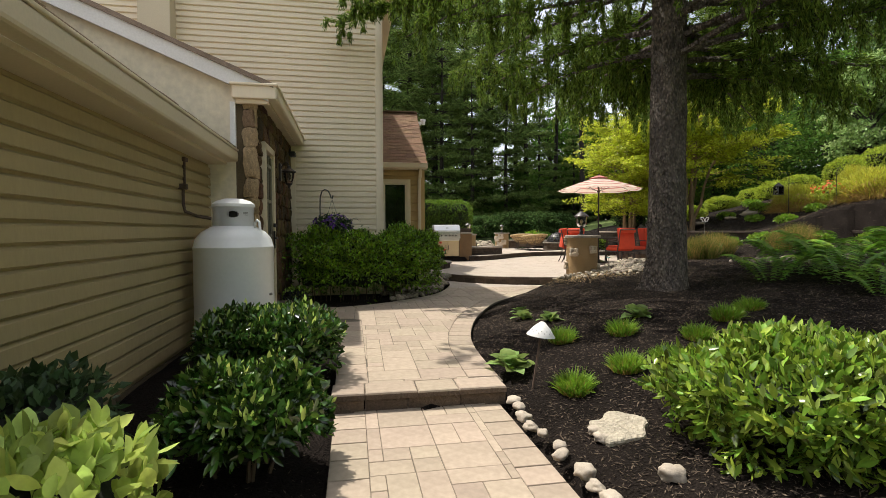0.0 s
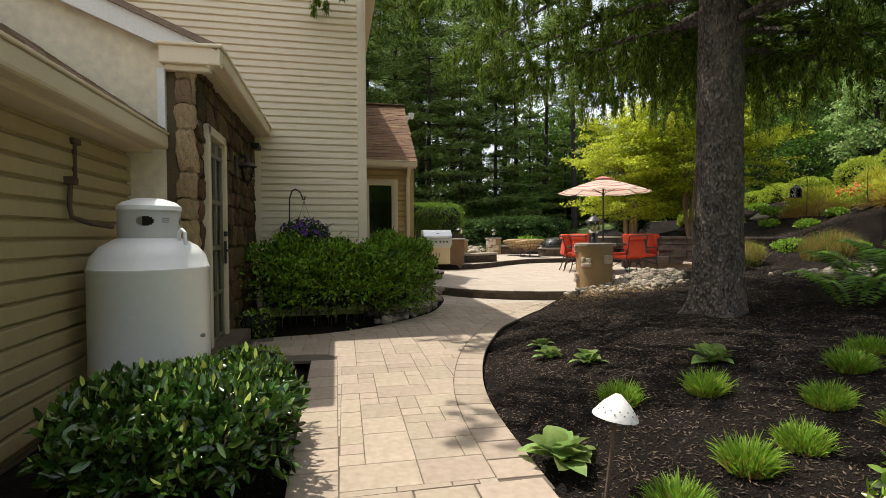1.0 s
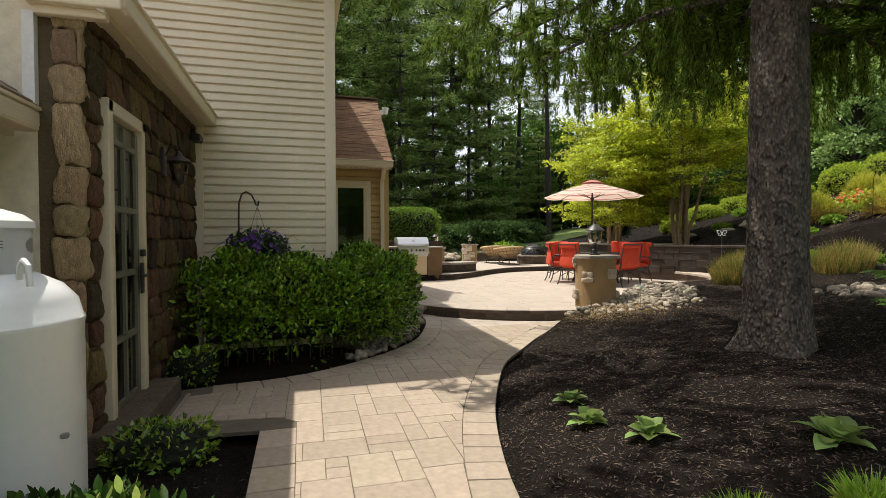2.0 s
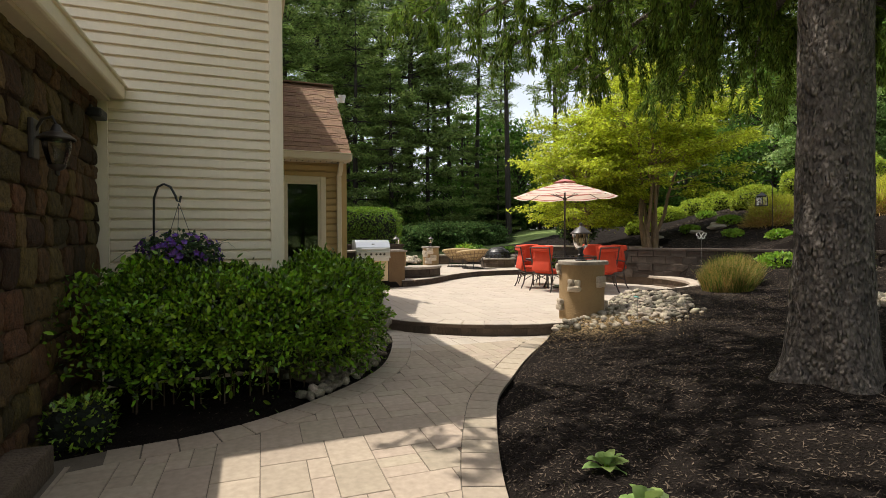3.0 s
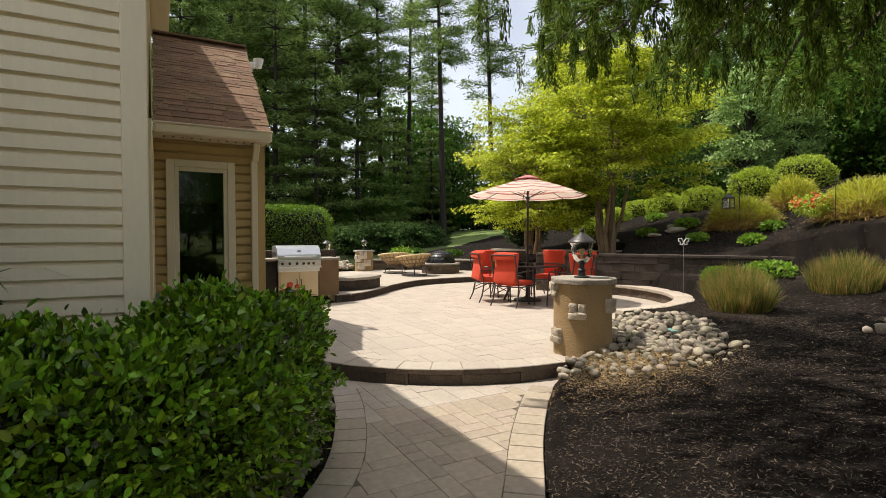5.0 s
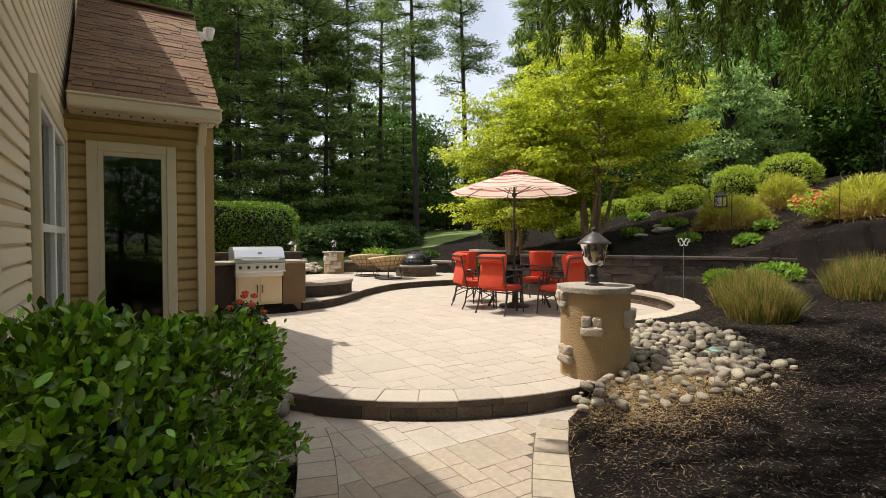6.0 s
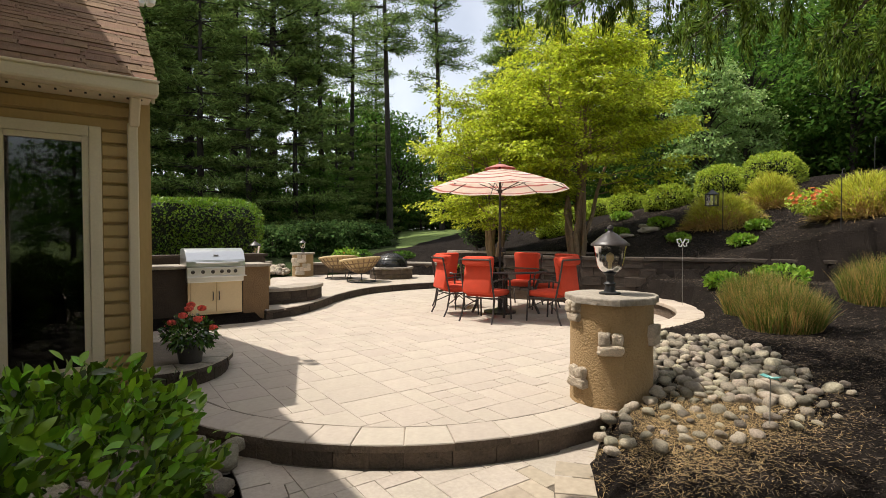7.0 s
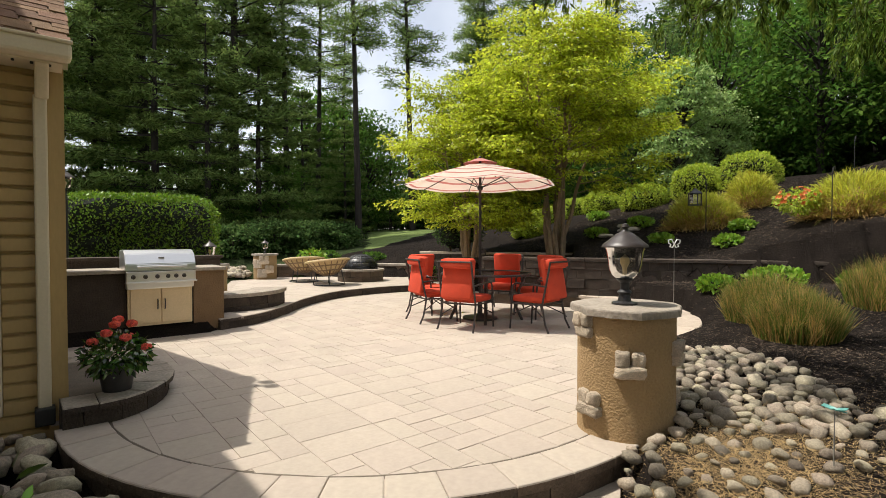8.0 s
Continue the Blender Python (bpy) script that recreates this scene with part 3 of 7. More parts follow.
def slope_bar(bm, x0, z0, x1, z1, y0, y1, drop):
    vs = [bm.verts.new(p) for p in ((x0, y0, z0), (x0, y1, z0), (x1, y1, z1), (x1, y0, z1), (x0, y0, z0 - drop), (x0, y1, z0 - drop), (x1, y1, z1 - drop), (x1, y0, z1 - drop))]
    for q in ((0, 1, 2, 3), (7, 6, 5, 4), (0, 4, 5, 1), (1, 5, 6, 2), (2, 6, 7, 3), (3, 7, 4, 0)):
        bm.faces.new([vs[i] for i in q])
    bmesh.ops.recalc_face_normals(bm, faces=bm.faces)


slope_bar(bm, -0.86, 2.745, -5.2, 4.585, 5.70, 5.745, 0.17)
part("rake_board", bm, M_WHITE, house, "white sloping rake board")
bm = bmesh.new()
slope_bar(bm, -0.80, 2.76, -5.2, 4.625, 5.67, 8.75, 0.05)
entry_roof = part("roof", bm, M_GREYROOF, house, "brown shingle entry roof")
part("gutter", boxes(((-0.825, 7.23, 2.675), (0.12, 3.04, 0.115)), bevel=0.02), M_SIDE, house, "cream entry gutter")
part("gutter_lip", boxes(((-0.765, 7.23, 2.738), (0.03, 3.05, 0.022)), bevel=0.006), M_SIDE, house)
part("eave_return", boxes(((-1.0, 5.735, 2.665), (0.45, 0.11, 0.14)), ((-1.0, 5.725, 2.742), (0.49, 0.14, 0.03)), ((-1.03, 5.76, 2.575), (0.34, 0.07, 0.05)), bevel=0.012), M_SIDE, house, "cream boxed eave return")
part("soffit", boxes(((-0.95, 7.26, 2.61), (0.14, 2.96, 0.03))), M_TRIM, house)
part("corner_board", boxes(((-1.232, 5.775, 2.27), (0.055, 0.045, 0.60))), M_WHITE, house, "white corner board")
# stones of the entry wall
rng = np.random.default_rng(11)
stone_meshes = [rock_mesh("stone", 40 + i, 3, 0.8, 0.16, 9) for i in range(7)]
for me in stone_meshes:
    me.materials.append(M_STONE)


quoin_meshes = [rock_mesh("stone", 48 + i, 3, 0.8, 0.16, 9) for i in range(4)]
for me in quoin_meshes:
    me.materials.append(M_QUOIN)


def veneer(parent, face, spans, z0, z1):
    z = z0
    while z < z1:
        h = float(rng.uniform(0.11, 0.25)) * (1.45 if face == "y" else 1.0)
        for a0, a1 in spans(z + h / 2):
            a = a0
            while a < a1 - 0.03:
                w = min(float(rng.uniform(0.12, 0.32)), a1 - a)
                ob = link("stone", quoin_meshes[int(rng.integers(4))] if face == "y" else stone_meshes[int(rng.integers(7))], None, parent)
                m = Matrix.Diagonal((0.95 * w, 0.085, 0.95 * h / 0.8, 1))
                if face == "x":
                    ob.matrix_local = pose(-1.005, a + w / 2, z + h / 2, float(rng.uniform(-9, 9)), 0, 90) @ m
                else:
                    ob.matrix_local = pose(a + w / 2, 5.80, z + h / 2, 0, float(rng.uniform(-8, 8)), 0) @ m
                a += w
        z += h


veneer(stone_wall, "x", lambda z: [(5.8, 5.99), (6.74, 8.74)] if z < 2.2 else [(5.8, 8.74)], 0.05, 2.58)
veneer(stone_wall, "y", lambda z: [(-1.14, -0.985)], 0.1, 2.55)

wl = thing("wall_lantern", (-1.0, 7.30, 2.0), "dark bronze carriage lantern on the stone entry wall", "wall lamp")
part("back_plate", boxes(((0.045, 0, 0.0), (0.03, 0.10, 0.24)), bevel=0.008), M_BRONZE, wl)
bm = bmesh.new()
tube(bm, [(0.05, 0, 0.04), (0.09, 0, 0.12), (0.14, 0, 0.14), (0.16, 0, 0.09)], 0.009, 6)
part("arm", bm, M_BRONZE, wl, smooth=True)
part("hood", lathe([(0.095, 0.0), (0.10, 0.008), (0.07, 0.035), (0.035, 0.05), (0.02, 0.09), (0, 0.10)], 20, (0.16, 0, 0.0)), M_BRONZE, wl, smooth=True)
part("glass", lathe([(0.075, 0.0), (0.07, -0.06), (0.045, -0.15)], 20, (0.16, 0, 0.0)), M_LGLASS, wl, "clear tapered glass", smooth=True)
part("finial", lathe([(0, -0.15), (0.05, -0.15), (0.04, -0.17), (0.015, -0.185), (0.012, -0.21), (0, -0.22)], 16, (0.16, 0, 0.0)), M_BRONZE, wl, smooth=True)
fl_ = thing("flood_light", (-0.98, 8.52, 2.43), "small black flood light under the entry eave", "light")
part("lamp_head", boxes(((0.06, 0, 0.0), (0.10, 0.20, 0.075), 0), bevel=0.015), M_BLACK, fl_)
part("bracket", boxes(((0.0, 0, 0.03), (0.05, 0.06, 0.09)), bevel=0.008), M_BLACK, fl_)

M_DOOR = mat("olive_door_paint", (0.17, 0.16, 0.11), 0.5, 0.15, 4, 60, 0.08)
door = part("door", boxes(((-1.02, 6.365, 1.14), (0.05, 0.60, 1.94))), M_DOOR, house, "dark glazed entry door with pale frame")
part("door_frame", boxes(((-0.99, 6.04, 1.17), (0.10, 0.075, 2.06)), ((-0.99, 6.69, 1.17), (0.10, 0.075, 2.06)), ((-0.99, 6.365, 2.16), (0.10, 0.725, 0.08)), bevel=0.008), M_TRIM, door, "cream wooden frame")
for k in range(2):
    for j in range(4):
        part("pane", boxes(((-0.992, 6.24 + 0.25 * k, 0.5 + 0.42 * j), (0.006, 0.21, 0.37))), M_GLASS, door)
part("door_stile", boxes(((-0.985, 6.365, 1.14), (0.03, 0.03, 1.9)), ((-0.985, 6.11, 1.14), (0.03, 0.04, 1.9)), ((-0.985, 6.62, 1.14), (0.03, 0.05, 1.9)), *[((-0.985, 6.365, 0.29 + 0.42 * j), (0.03, 0.5, 0.035)) for j in range(5)]), M_DOOR, door)
part("door_handle", boxes(((-0.945, 6.62, 1.08), (0.02, 0.04, 0.22)), ((-0.915, 6.57, 1.10), (0.02, 0.12, 0.022)), ((-0.94, 6.62, 1.26), (0.03, 0.05, 0.05)), bevel=0.006), M_BLACK, door, "black lever handle")
part("door_sill", boxes(((-0.90, 6.36, 0.175), (0.25, 1.20, 0.19)), bevel=0.015), M_BLOCK, door, "grey flagstone threshold")

# tall main block
wall = part("wall", boxes(((-3.25, 12.4, 2.60), (7.48, 7.24, 5.20))), M_SIDE, house, "cream lapped siding of the tall block")
siding(wall, M_SIDE, "x", 8.775, -1, -7.0, 0.43, 0.0745, 5.18)
siding(wall, M_SIDE, "y", 0.49, 1, 8.86, 16.0, 0.0745, 5.18, holes=((9.93, 11.79, 0.72, 2.46),))
part("corner_board", boxes(((0.487, 8.755, 2.64), (0.115, 0.05, 5.10)), ((0.528, 8.79, 2.64), (0.05, 0.12, 5.10)), bevel=0.006), M_SIDE, house, "cream corner post")
part("corner_board", boxes(((-0.95, 8.745, 1.4), (0.10, 0.03, 2.5))), M_SIDE, house)
part("chimney_chase", boxes(((-2.93, 8.62, 4.3), (0.46, 0.27, 2.8))), M_TRIM, house, "cream boxed chimney chase")
part("soffit", boxes(((-3.225, 12.4, 5.19), (8.0, 7.38, 0.04))), M_TRIM, house)
part("fascia", boxes(((0.775, 12.4, 5.24), (0.04, 7.4, 0.13)), ((-3.2, 8.72, 5.24), (7.9, 0.03, 0.12))), M_TRIM, house)
bm = bmesh.new()
slope_bar(bm, 0.80, 5.32, -3.2, 5.72, 8.705, 16.2, 0.06)
part("roof", bm, M_SHINGLES, house)
bm = bmesh.new()
slope_bar(bm, -3.2, 5.72, -7.3, 5.32, 8.705, 16.2, 0.06)
part("roof", bm, M_SHINGLES, house)


def window(axis, plane, out, a0, a1, z0, z1, mullions=1, rail=None, casing=0.1, parent=None, label="tall window in cream frame"):
    """A window set on a wall: casing, sash bars, glass, a near-black panel painted as the unlit room behind."""
    def put(a, z, d, sa, sz, sd):
        return ((a, plane + out * d, z), (sa, sd, sz)) if axis == "x" else ((plane + out * d, a, z), (sd, sa, sz))
    ac, zc = (a0 + a1) / 2, (z0 + z1) / 2
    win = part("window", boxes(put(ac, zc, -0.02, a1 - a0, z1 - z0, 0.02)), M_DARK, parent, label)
    part("frame", boxes(put(a0 - casing / 2, zc, 0.02, casing, z1 - z0 + 2 * casing, 0.06), put(a1 + casing / 2, zc, 0.02, casing, z1 - z0 + 2 * casing, 0.06),
                        put(ac, z1 + casing / 2, 0.021, a1 - a0, casing, 0.06), put(ac, z0 - casing / 2, 0.021, a1 - a0, casing, 0.06), bevel=0.006), M_TRIM, win)
    wd = (a1 - a0) / mullions
    for k in range(mullions):
        b0, b1 = a0 + k * wd, a0 + (k + 1) * wd
        s = 0.045
        bars = [put(b0 + s / 2, zc, 0.012, s, z1 - z0, 0.05), put(b1 - s / 2, zc, 0.012, s, z1 - z0, 0.05), put((b0 + b1) / 2, z1 - s / 2, 0.013, wd - 2 * s, s, 0.05), put((b0 + b1) / 2, z0 + s / 2, 0.013, wd - 2 * s, s, 0.05)]
        if rail:
            bars.append(put((b0 + b1) / 2, rail, 0.013, wd - 2 * s, 0.05, 0.055))
        part("sash", boxes(*bars, bevel=0.004), M_WHITE if rail else M_TRIM, win)
        for q0, q1 in (((z0, rail), (rail, z1)) if rail else ((z0, z1),)):
            part("pane", boxes(put((b0 + b1) / 2, (q0 + q1) / 2, 0.006, wd - 2 * s, q1 - q0 - 0.05, 0.006)), M_GLASS, win)
    return win


window("y", 0.51, 1, 10.03, 11.69, 0.85, 2.33, 2, 1.58, 0.09, house, "white double-hung window pair")

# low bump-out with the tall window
wall = part("wall", boxes(((1.11, 13.75, 1.34), (1.2, 3.3, 2.68))), M_SIDE2, house, "tan lapped siding of the bump-out, shade and bounce in its colour")
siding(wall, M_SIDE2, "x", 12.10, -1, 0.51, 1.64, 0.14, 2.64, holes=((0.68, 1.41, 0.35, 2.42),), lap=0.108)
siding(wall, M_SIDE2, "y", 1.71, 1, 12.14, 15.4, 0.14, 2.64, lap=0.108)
part("corner_board", boxes(((1.69, 12.09, 1.38), (0.10, 0.05, 2.6)), ((1.725, 12.13, 1.38), (0.05, 0.12, 2.6))), M_SIDE2, house, "tan corner board, shade in its colour")
window("x", 12.09, -1, 0.76, 1.32, 0.45, 2.33, 1, None, 0.085, house)
bm = bmesh.new()
for x in (1.70, 1.735):
    vs = [bm.verts.new(p) for p in ((x, 12.1, 2.68), (x, 15.4, 2.68), (x, 13.72, 4.26))]
    bm.faces.new(vs)
part("gable", bm, M_SIDE2, house)
bm = bmesh.new()
vs = []
for x in (0.56, 1.765):
    vs.append([bm.verts.new(p) for p in ((x, 11.80, 2.765), (x, 13.72, 4.37), (x, 15.64, 2.765), (x, 15.64, 2.705), (x, 13.72, 4.30), (x, 11.80, 2.705))])
for k in range(6):
    bm.faces.new((vs[0][k], vs[0][(k + 1) % 6], vs[1][(k + 1) % 6], vs[1][k]))
bm.faces.new(vs[0])
bm.faces.new(vs[1])
bmesh.ops.recalc_face_normals(bm, faces=bm.faces)
bump_roof = part("roof", bm, M_SHINGLES, house, "reddish brown asphalt shingle roof")
shingles(bump_roof, (0.56, 11.79, 2.768), (1, 0, 0), (0, 1.92, 1.605), 0, 36, 1.215, 0.0693, M_SHINGLE, 5)
part("ridge_cap", boxes(((1.165, 13.72, 4.385), (1.22, 0.2, 0.03)), bevel=0.01), M_SHINGLES, house)
part("gutter", boxes(((1.17, 11.775, 2.70), (1.22, 0.12, 0.11)), bevel=0.022), M_TRIM, house, "cream bump-out gutter")
part("gutter_lip", boxes(((1.17, 11.72, 2.757), (1.23, 0.03, 0.02)), bevel=0.006), M_TRIM, house)
part("soffit", boxes(((1.15, 11.96, 2.652), (1.18, 0.26, 0.022))), M_TRIM, house)
for k in range(12):
    part("soffit_vent", boxes(((0.66 + 0.092 * k, 11.90, 2.638), (0.016, 0.035, 0.008))), M_DARK, house)
bm = bmesh.new()
box(bm, (1.62, 12.045, 1.42), (0.075, 0.06, 2.1), bevel=0.012)
box(bm, (1.63, 11.95, 2.555), (0.075, 0.06, 0.26), bevel=0.012, rx=38)
part("downspout", bm, M_TRIM, house, "cream square downspout")
part("drain_boot", boxes(((1.62, 12.03, 0.33), (0.11, 0.10, 0.12)), bevel=0.01), M_BLACK, house)
bm = bmesh.new()
slope = [bm.verts.new(p) for p in ((1.762, 11.82, 2.715), (1.762, 13.72, 4.30), (1.762, 13.72, 4.19), (1.762, 11.82, 2.605))]
back = [bm.verts.new((1.738, *v.co.yz)) for v in slope]
bm.faces.new(slope)
bm.faces.new(back[::-1])
for k in range(4):
    bm.faces.new((slope[k], back[k], back[(k + 1) % 4], slope[(k + 1) % 4]))
bmesh.ops.recalc_face_normals(bm, faces=bm.faces)
part("bargeboard", bm, M_TRIM, house)
flood = thing("flood_light", (1.85, 13.35, 4.02), "white twin flood light under the gable", "light")
part("bracket", boxes(((-0.04, 0, 0), (0.07, 0.09, 0.09)), bevel=0.01), M_WHITE, flood)
for dy in (-0.07, 0.08):
    part("lamp_head", lathe([(0, -0.07), (0.035, -0.06), (0.045, 0), (0.06, 0.05), (0.06, 0.07), (0, 0.06)], 16, (0.05, dy, 0.02 if dy < 0 else 0.06)), M_WHITE, flood, smooth=True)

# ---- propane tank and pipe ----
tank = thing("propane_tank", (-1.06, 4.92, 0.06), "large white upright propane tank beside the siding", "propane tank")
R = 0.345
part("body", lathe([(0, 0.02), (0.30, 0.02), (R - 0.005, 0.12), (R, 0.2), (R, 0.965), (R + 0.004, 0.97), (R + 0.004, 0.985), (R - 0.002, 0.99), (R - 0.02, 1.06), (R - 0.07, 1.12), (R - 0.15, 1.165), (0.12, 1.19), (0, 1.20)], 56), M_TANK, tank, smooth=True)
bm = bmesh.new()
segs = 128
zc0, zc1, rc = 1.17, 1.355, 0.178
zrow = (zc0, 1.248, 1.254, 1.264, 1.290, 1.300, 1.306, zc1)
wide = (0, 2, 4, 5, 4, 2, 0)
cell = {}
for k in range(segs + 1):
    a = 2 * math.pi * k / segs
    for j, z in enumerate(zrow):
        cell[k % segs, j] = cell.get((k % segs, j)) or bm.verts.new((rc * math.cos(a), rc * math.sin(a), z))
for k in range(segs):
    for j in range(7):
        hole = wide[j] and any(min((k - c) % segs, (c - k) % segs) <= wide[j] for c in (99, 67, 35, 3))
        if not hole:
            bm.faces.new((cell[k, j], cell[(k + 1) % segs, j], cell[(k + 1) % segs, j + 1], cell[k, j + 1]))
bmesh.ops.solidify(bm, geom=bm.faces[:], thickness=0.006)
part("collar", bm, M_TANK, tank, "white collar with oval hand holes", smooth=True)
part("lid", lathe([(0, 1.425), (0.08, 1.422), (0.15, 1.40), (0.185, 1.372), (0.188, 1.345), (0.180, 1.345), (0.178, 1.365), (0, 1.39)], 48), M_TANK, tank, smooth=True)
part("valve", boxes(((0, 0, 1.26), (0.07, 0.07, 0.14)), bevel=0.01), M_BRONZE, tank)
part("foot_ring", lathe([(0.27, 0.0), (0.28, 0.0), (0.28, 0.1), (0.27, 0.1), (0.27, 0.0)], 40), M_TANK, tank)
bm = bmesh.new()
tube(bm, [(0.21, -0.14, 1.155), (0.215, -0.15, 1.20), (0.235, -0.165, 1.225), (0.255, -0.18, 1.205), (0.262, -0.185, 1.13)], 0.011, 8)
part("lifting_lug", bm, M_TANK, tank, smooth=True)
part("label_bar", boxes(*[((0.130, -0.124, 1.295 - 0.012 * i), (0.045, 0.004, 0.004), 46) for i in range(3)]), M_GREYPAINT, tank, "grey lettering bars")
part("plug", lathe([(0, 0), (0.012, 0), (0.012, 0.02), (0, 0.025)], 12, (0, 0, 0)), M_GREYPAINT, tank).matrix_local = pose(0.325, -0.115, 0.55, 0, 80, -20)
pipe = thing("gas_pipe", (-1.47, 4.6, 1.3), "thin rusty gas pipe running down the siding to the tank", "pipe")
bm = bmesh.new()
tube(bm, [(0, 0.30, 0.52), (0, 0.30, 0.31), (0.01, 0.22, 0.29), (0.02, 0.20, 0.24), (0.03, 0.16, 0.13), (0.05, 0.14, 0.06), (0.14, 0.16, 0.02), (0.24, 0.22, 0.0)], 0.014, 8)
part("tubing", bm, M_RUST, pipe, smooth=True)
part("regulator", boxes(((0.02, 0.20, 0.28), (0.07, 0.06, 0.05)), bevel=0.01), M_RUST, pipe)
part("elbow", boxes(((0.0, 0.30, 0.53), (0.05, 0.09, 0.04)), bevel=0.01), M_RUST, pipe)

# ---- block walls and steps ----


def offset_line(line, d):
    t = np.gradient(line, axis=0)
    t = unit(t)
    n = np.stack([-t[:, 1], t[:, 0]], 1)
    return line + n * d


def course(parent, line, d0, d1, z0, z1, length, material, name="block", seed=1, jit=0.006, gap=0.006, bevel=0.012, side=None):
    """A row of blocks along a plan line, between the offsets d0 and d1 to its left."""
    rng = np.random.default_rng(seed)
    s = np.concatenate([[0], np.cumsum(np.linalg.norm(np.diff(line, axis=0), axis=1))])
    t = unit(np.gradient(line, axis=0))
    nrm = np.stack([-t[:, 1], t[:, 0]], 1)

    def at(u, d):
        return np.array([np.interp(u, s, line[:, 0]), np.interp(u, s, line[:, 1])]) + d * unit(np.array([np.interp(u, s, nrm[:, 0]), np.interp(u, s, nrm[:, 1])]))
    u = -rng.uniform(0, length * 0.5)
    while u < s[-1] - 0.02:
        w = length * rng.uniform(0.8, 1.2)
        a, b = max(u, 0) + gap / 2, min(u + w, s[-1]) - gap / 2
        u += w
        if b - a < 0.04:
            continue
        j = rng.uniform(-jit, jit, 2)
        m = (a + b) / 2
        c = at(m, (d0 + d1) / 2)
        pts = [at(a, d0 + j[0]), at(m, d0 + j[0]), at(b, d0 + j[0]), at(b, d1 + j[1]), at(m, d1 + j[1]), at(a, d1 + j[1])]
        if d1 < d0:
            pts = pts[::-1]
        bm = prism([tuple(p - c) for p in pts], z0 + 0.002, z1 + rng.uniform(-0.002, 0.002), bevel)
        ob = part(name, bm, material, parent)
        # upright faces take the rough block colour, darker to stand for their shade
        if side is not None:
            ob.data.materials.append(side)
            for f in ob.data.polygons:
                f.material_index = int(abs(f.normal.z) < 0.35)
        ob.location = (c[0], c[1], 0)


def wall_run(name, label, line, zs, thick, material, length, cap=None, cap_h=0.06, over=0.03, seed=1, category="retaining wall"):
    """A block wall along a line (thickness to its right), with a cap course."""
    w = thing(name, (0, 0, 0), label, category, kind="structure")
    core = np.concatenate([offset_line(line, -0.03), offset_line(line, -thick + 0.03)[::-1]])
    part("core", prism([tuple(p) for p in core], zs[0] - 0.2, zs[-1] - 0.004), M_MORTAR if material is M_STONE else M_BLOCK, w)
    for i, (a, b) in enumerate(zip(zs, zs[1:])):
        course(w, line, 0.0, -thick, a, b, length, material, seed=seed + i, jit=0.012, gap=0.008)
    if cap is not None:
        course(w, line, over, -thick - over, zs[-1], zs[-1] + cap_h, length * 1.1, cap, "cap_block", seed + 50, 0.004, 0.005, 0.014)
    return w


# first step up from the lower path
step = thing("step", (0, 0, 0), "tan paver step with bullnosed edge and dark riser", "step", kind="structure")
line = np.array([(-0.14, 3.32), (0.4, 3.315), (1.04, 3.31)])
course(step, line, 0.0, 0.16, -0.03, Z_MID - 0.045, 0.3, M_BLOCK, "block", 5)
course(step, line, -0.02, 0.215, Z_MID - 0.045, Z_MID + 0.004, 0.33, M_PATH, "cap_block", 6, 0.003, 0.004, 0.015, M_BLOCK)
# patio edge
edge = thing("patio_edge", (0, 0, 0), "curved tumbled-block step edging the patio", "step", kind="structure")
line = np.array(arc(4.2, 11.85, 2.52, 180, 274, 70))
course(edge, line, 0.0, 0.16, Z_MID - 0.09, Z_PAT - 0.05, 0.26, M_BLOCK, "block", 7)
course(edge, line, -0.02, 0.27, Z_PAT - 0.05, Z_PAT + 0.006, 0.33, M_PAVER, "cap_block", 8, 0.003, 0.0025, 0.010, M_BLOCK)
part("core", prism([tuple(p) for p in np.concatenate([offset_line(line, 0.02), offset_line(line, 0.25)[::-1]])], 0.0, Z_PAT - 0.055), M_BLOCK, edge)
part("joint", prism([tuple(p) for p in np.concatenate([offset_line(line, 0.245), offset_line(line, 0.30)[::-1]])], Z_PAT - 0.05, Z_PAT - 0.0025), M_JOINT, edge)
# step to the upper terrace
edge = thing("terrace_edge", (0, 0, 0), "curved dark-block step up to the upper terrace", "step", kind="structure")
course(edge, UP_STEP, 0.0, 0.16, Z_PAT - 0.08, Z_UP - 0.05, 0.26, M_BLOCK2, "block", 9)
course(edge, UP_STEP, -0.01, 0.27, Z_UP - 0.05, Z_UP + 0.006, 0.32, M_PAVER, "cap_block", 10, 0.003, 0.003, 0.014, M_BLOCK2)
part("core", prism([tuple(p) for p in np.concatenate([offset_line(UP_STEP, 0.015), offset_line(UP_STEP, 0.25)[::-1]])], 0.1, Z_UP - 0.055), M_BLOCK2, edge)
# ring wall round the dining circle
ring_line = np.array(arc(RING[0], RING[1], RING[2] - 0.3, -101, 35, 70))
ring = thing("ring_wall", (0, 0, 0), "low curved block wall with pale cap round the dining area", "garden wall", kind="structure")
for i, (a, b) in enumerate(((Z_PAT - 0.05, 0.34), (0.34, 0.44))):
    course(ring, ring_line, -0.04, -0.29, a, b, 0.26, M_BLOCK, "block", 20 + i)
course(ring, ring_line, 0.0, -0.34, 0.44, 0.50, 0.30, M_CAP, "cap_block", 24, 0.003, 0.004, 0.014)
part("core", prism([tuple(p) for p in np.concatenate([offset_line(ring_line, -0.08), offset_line(ring_line, -0.25)[::-1]])], 0.0, 0.43), M_BLOCK, ring)
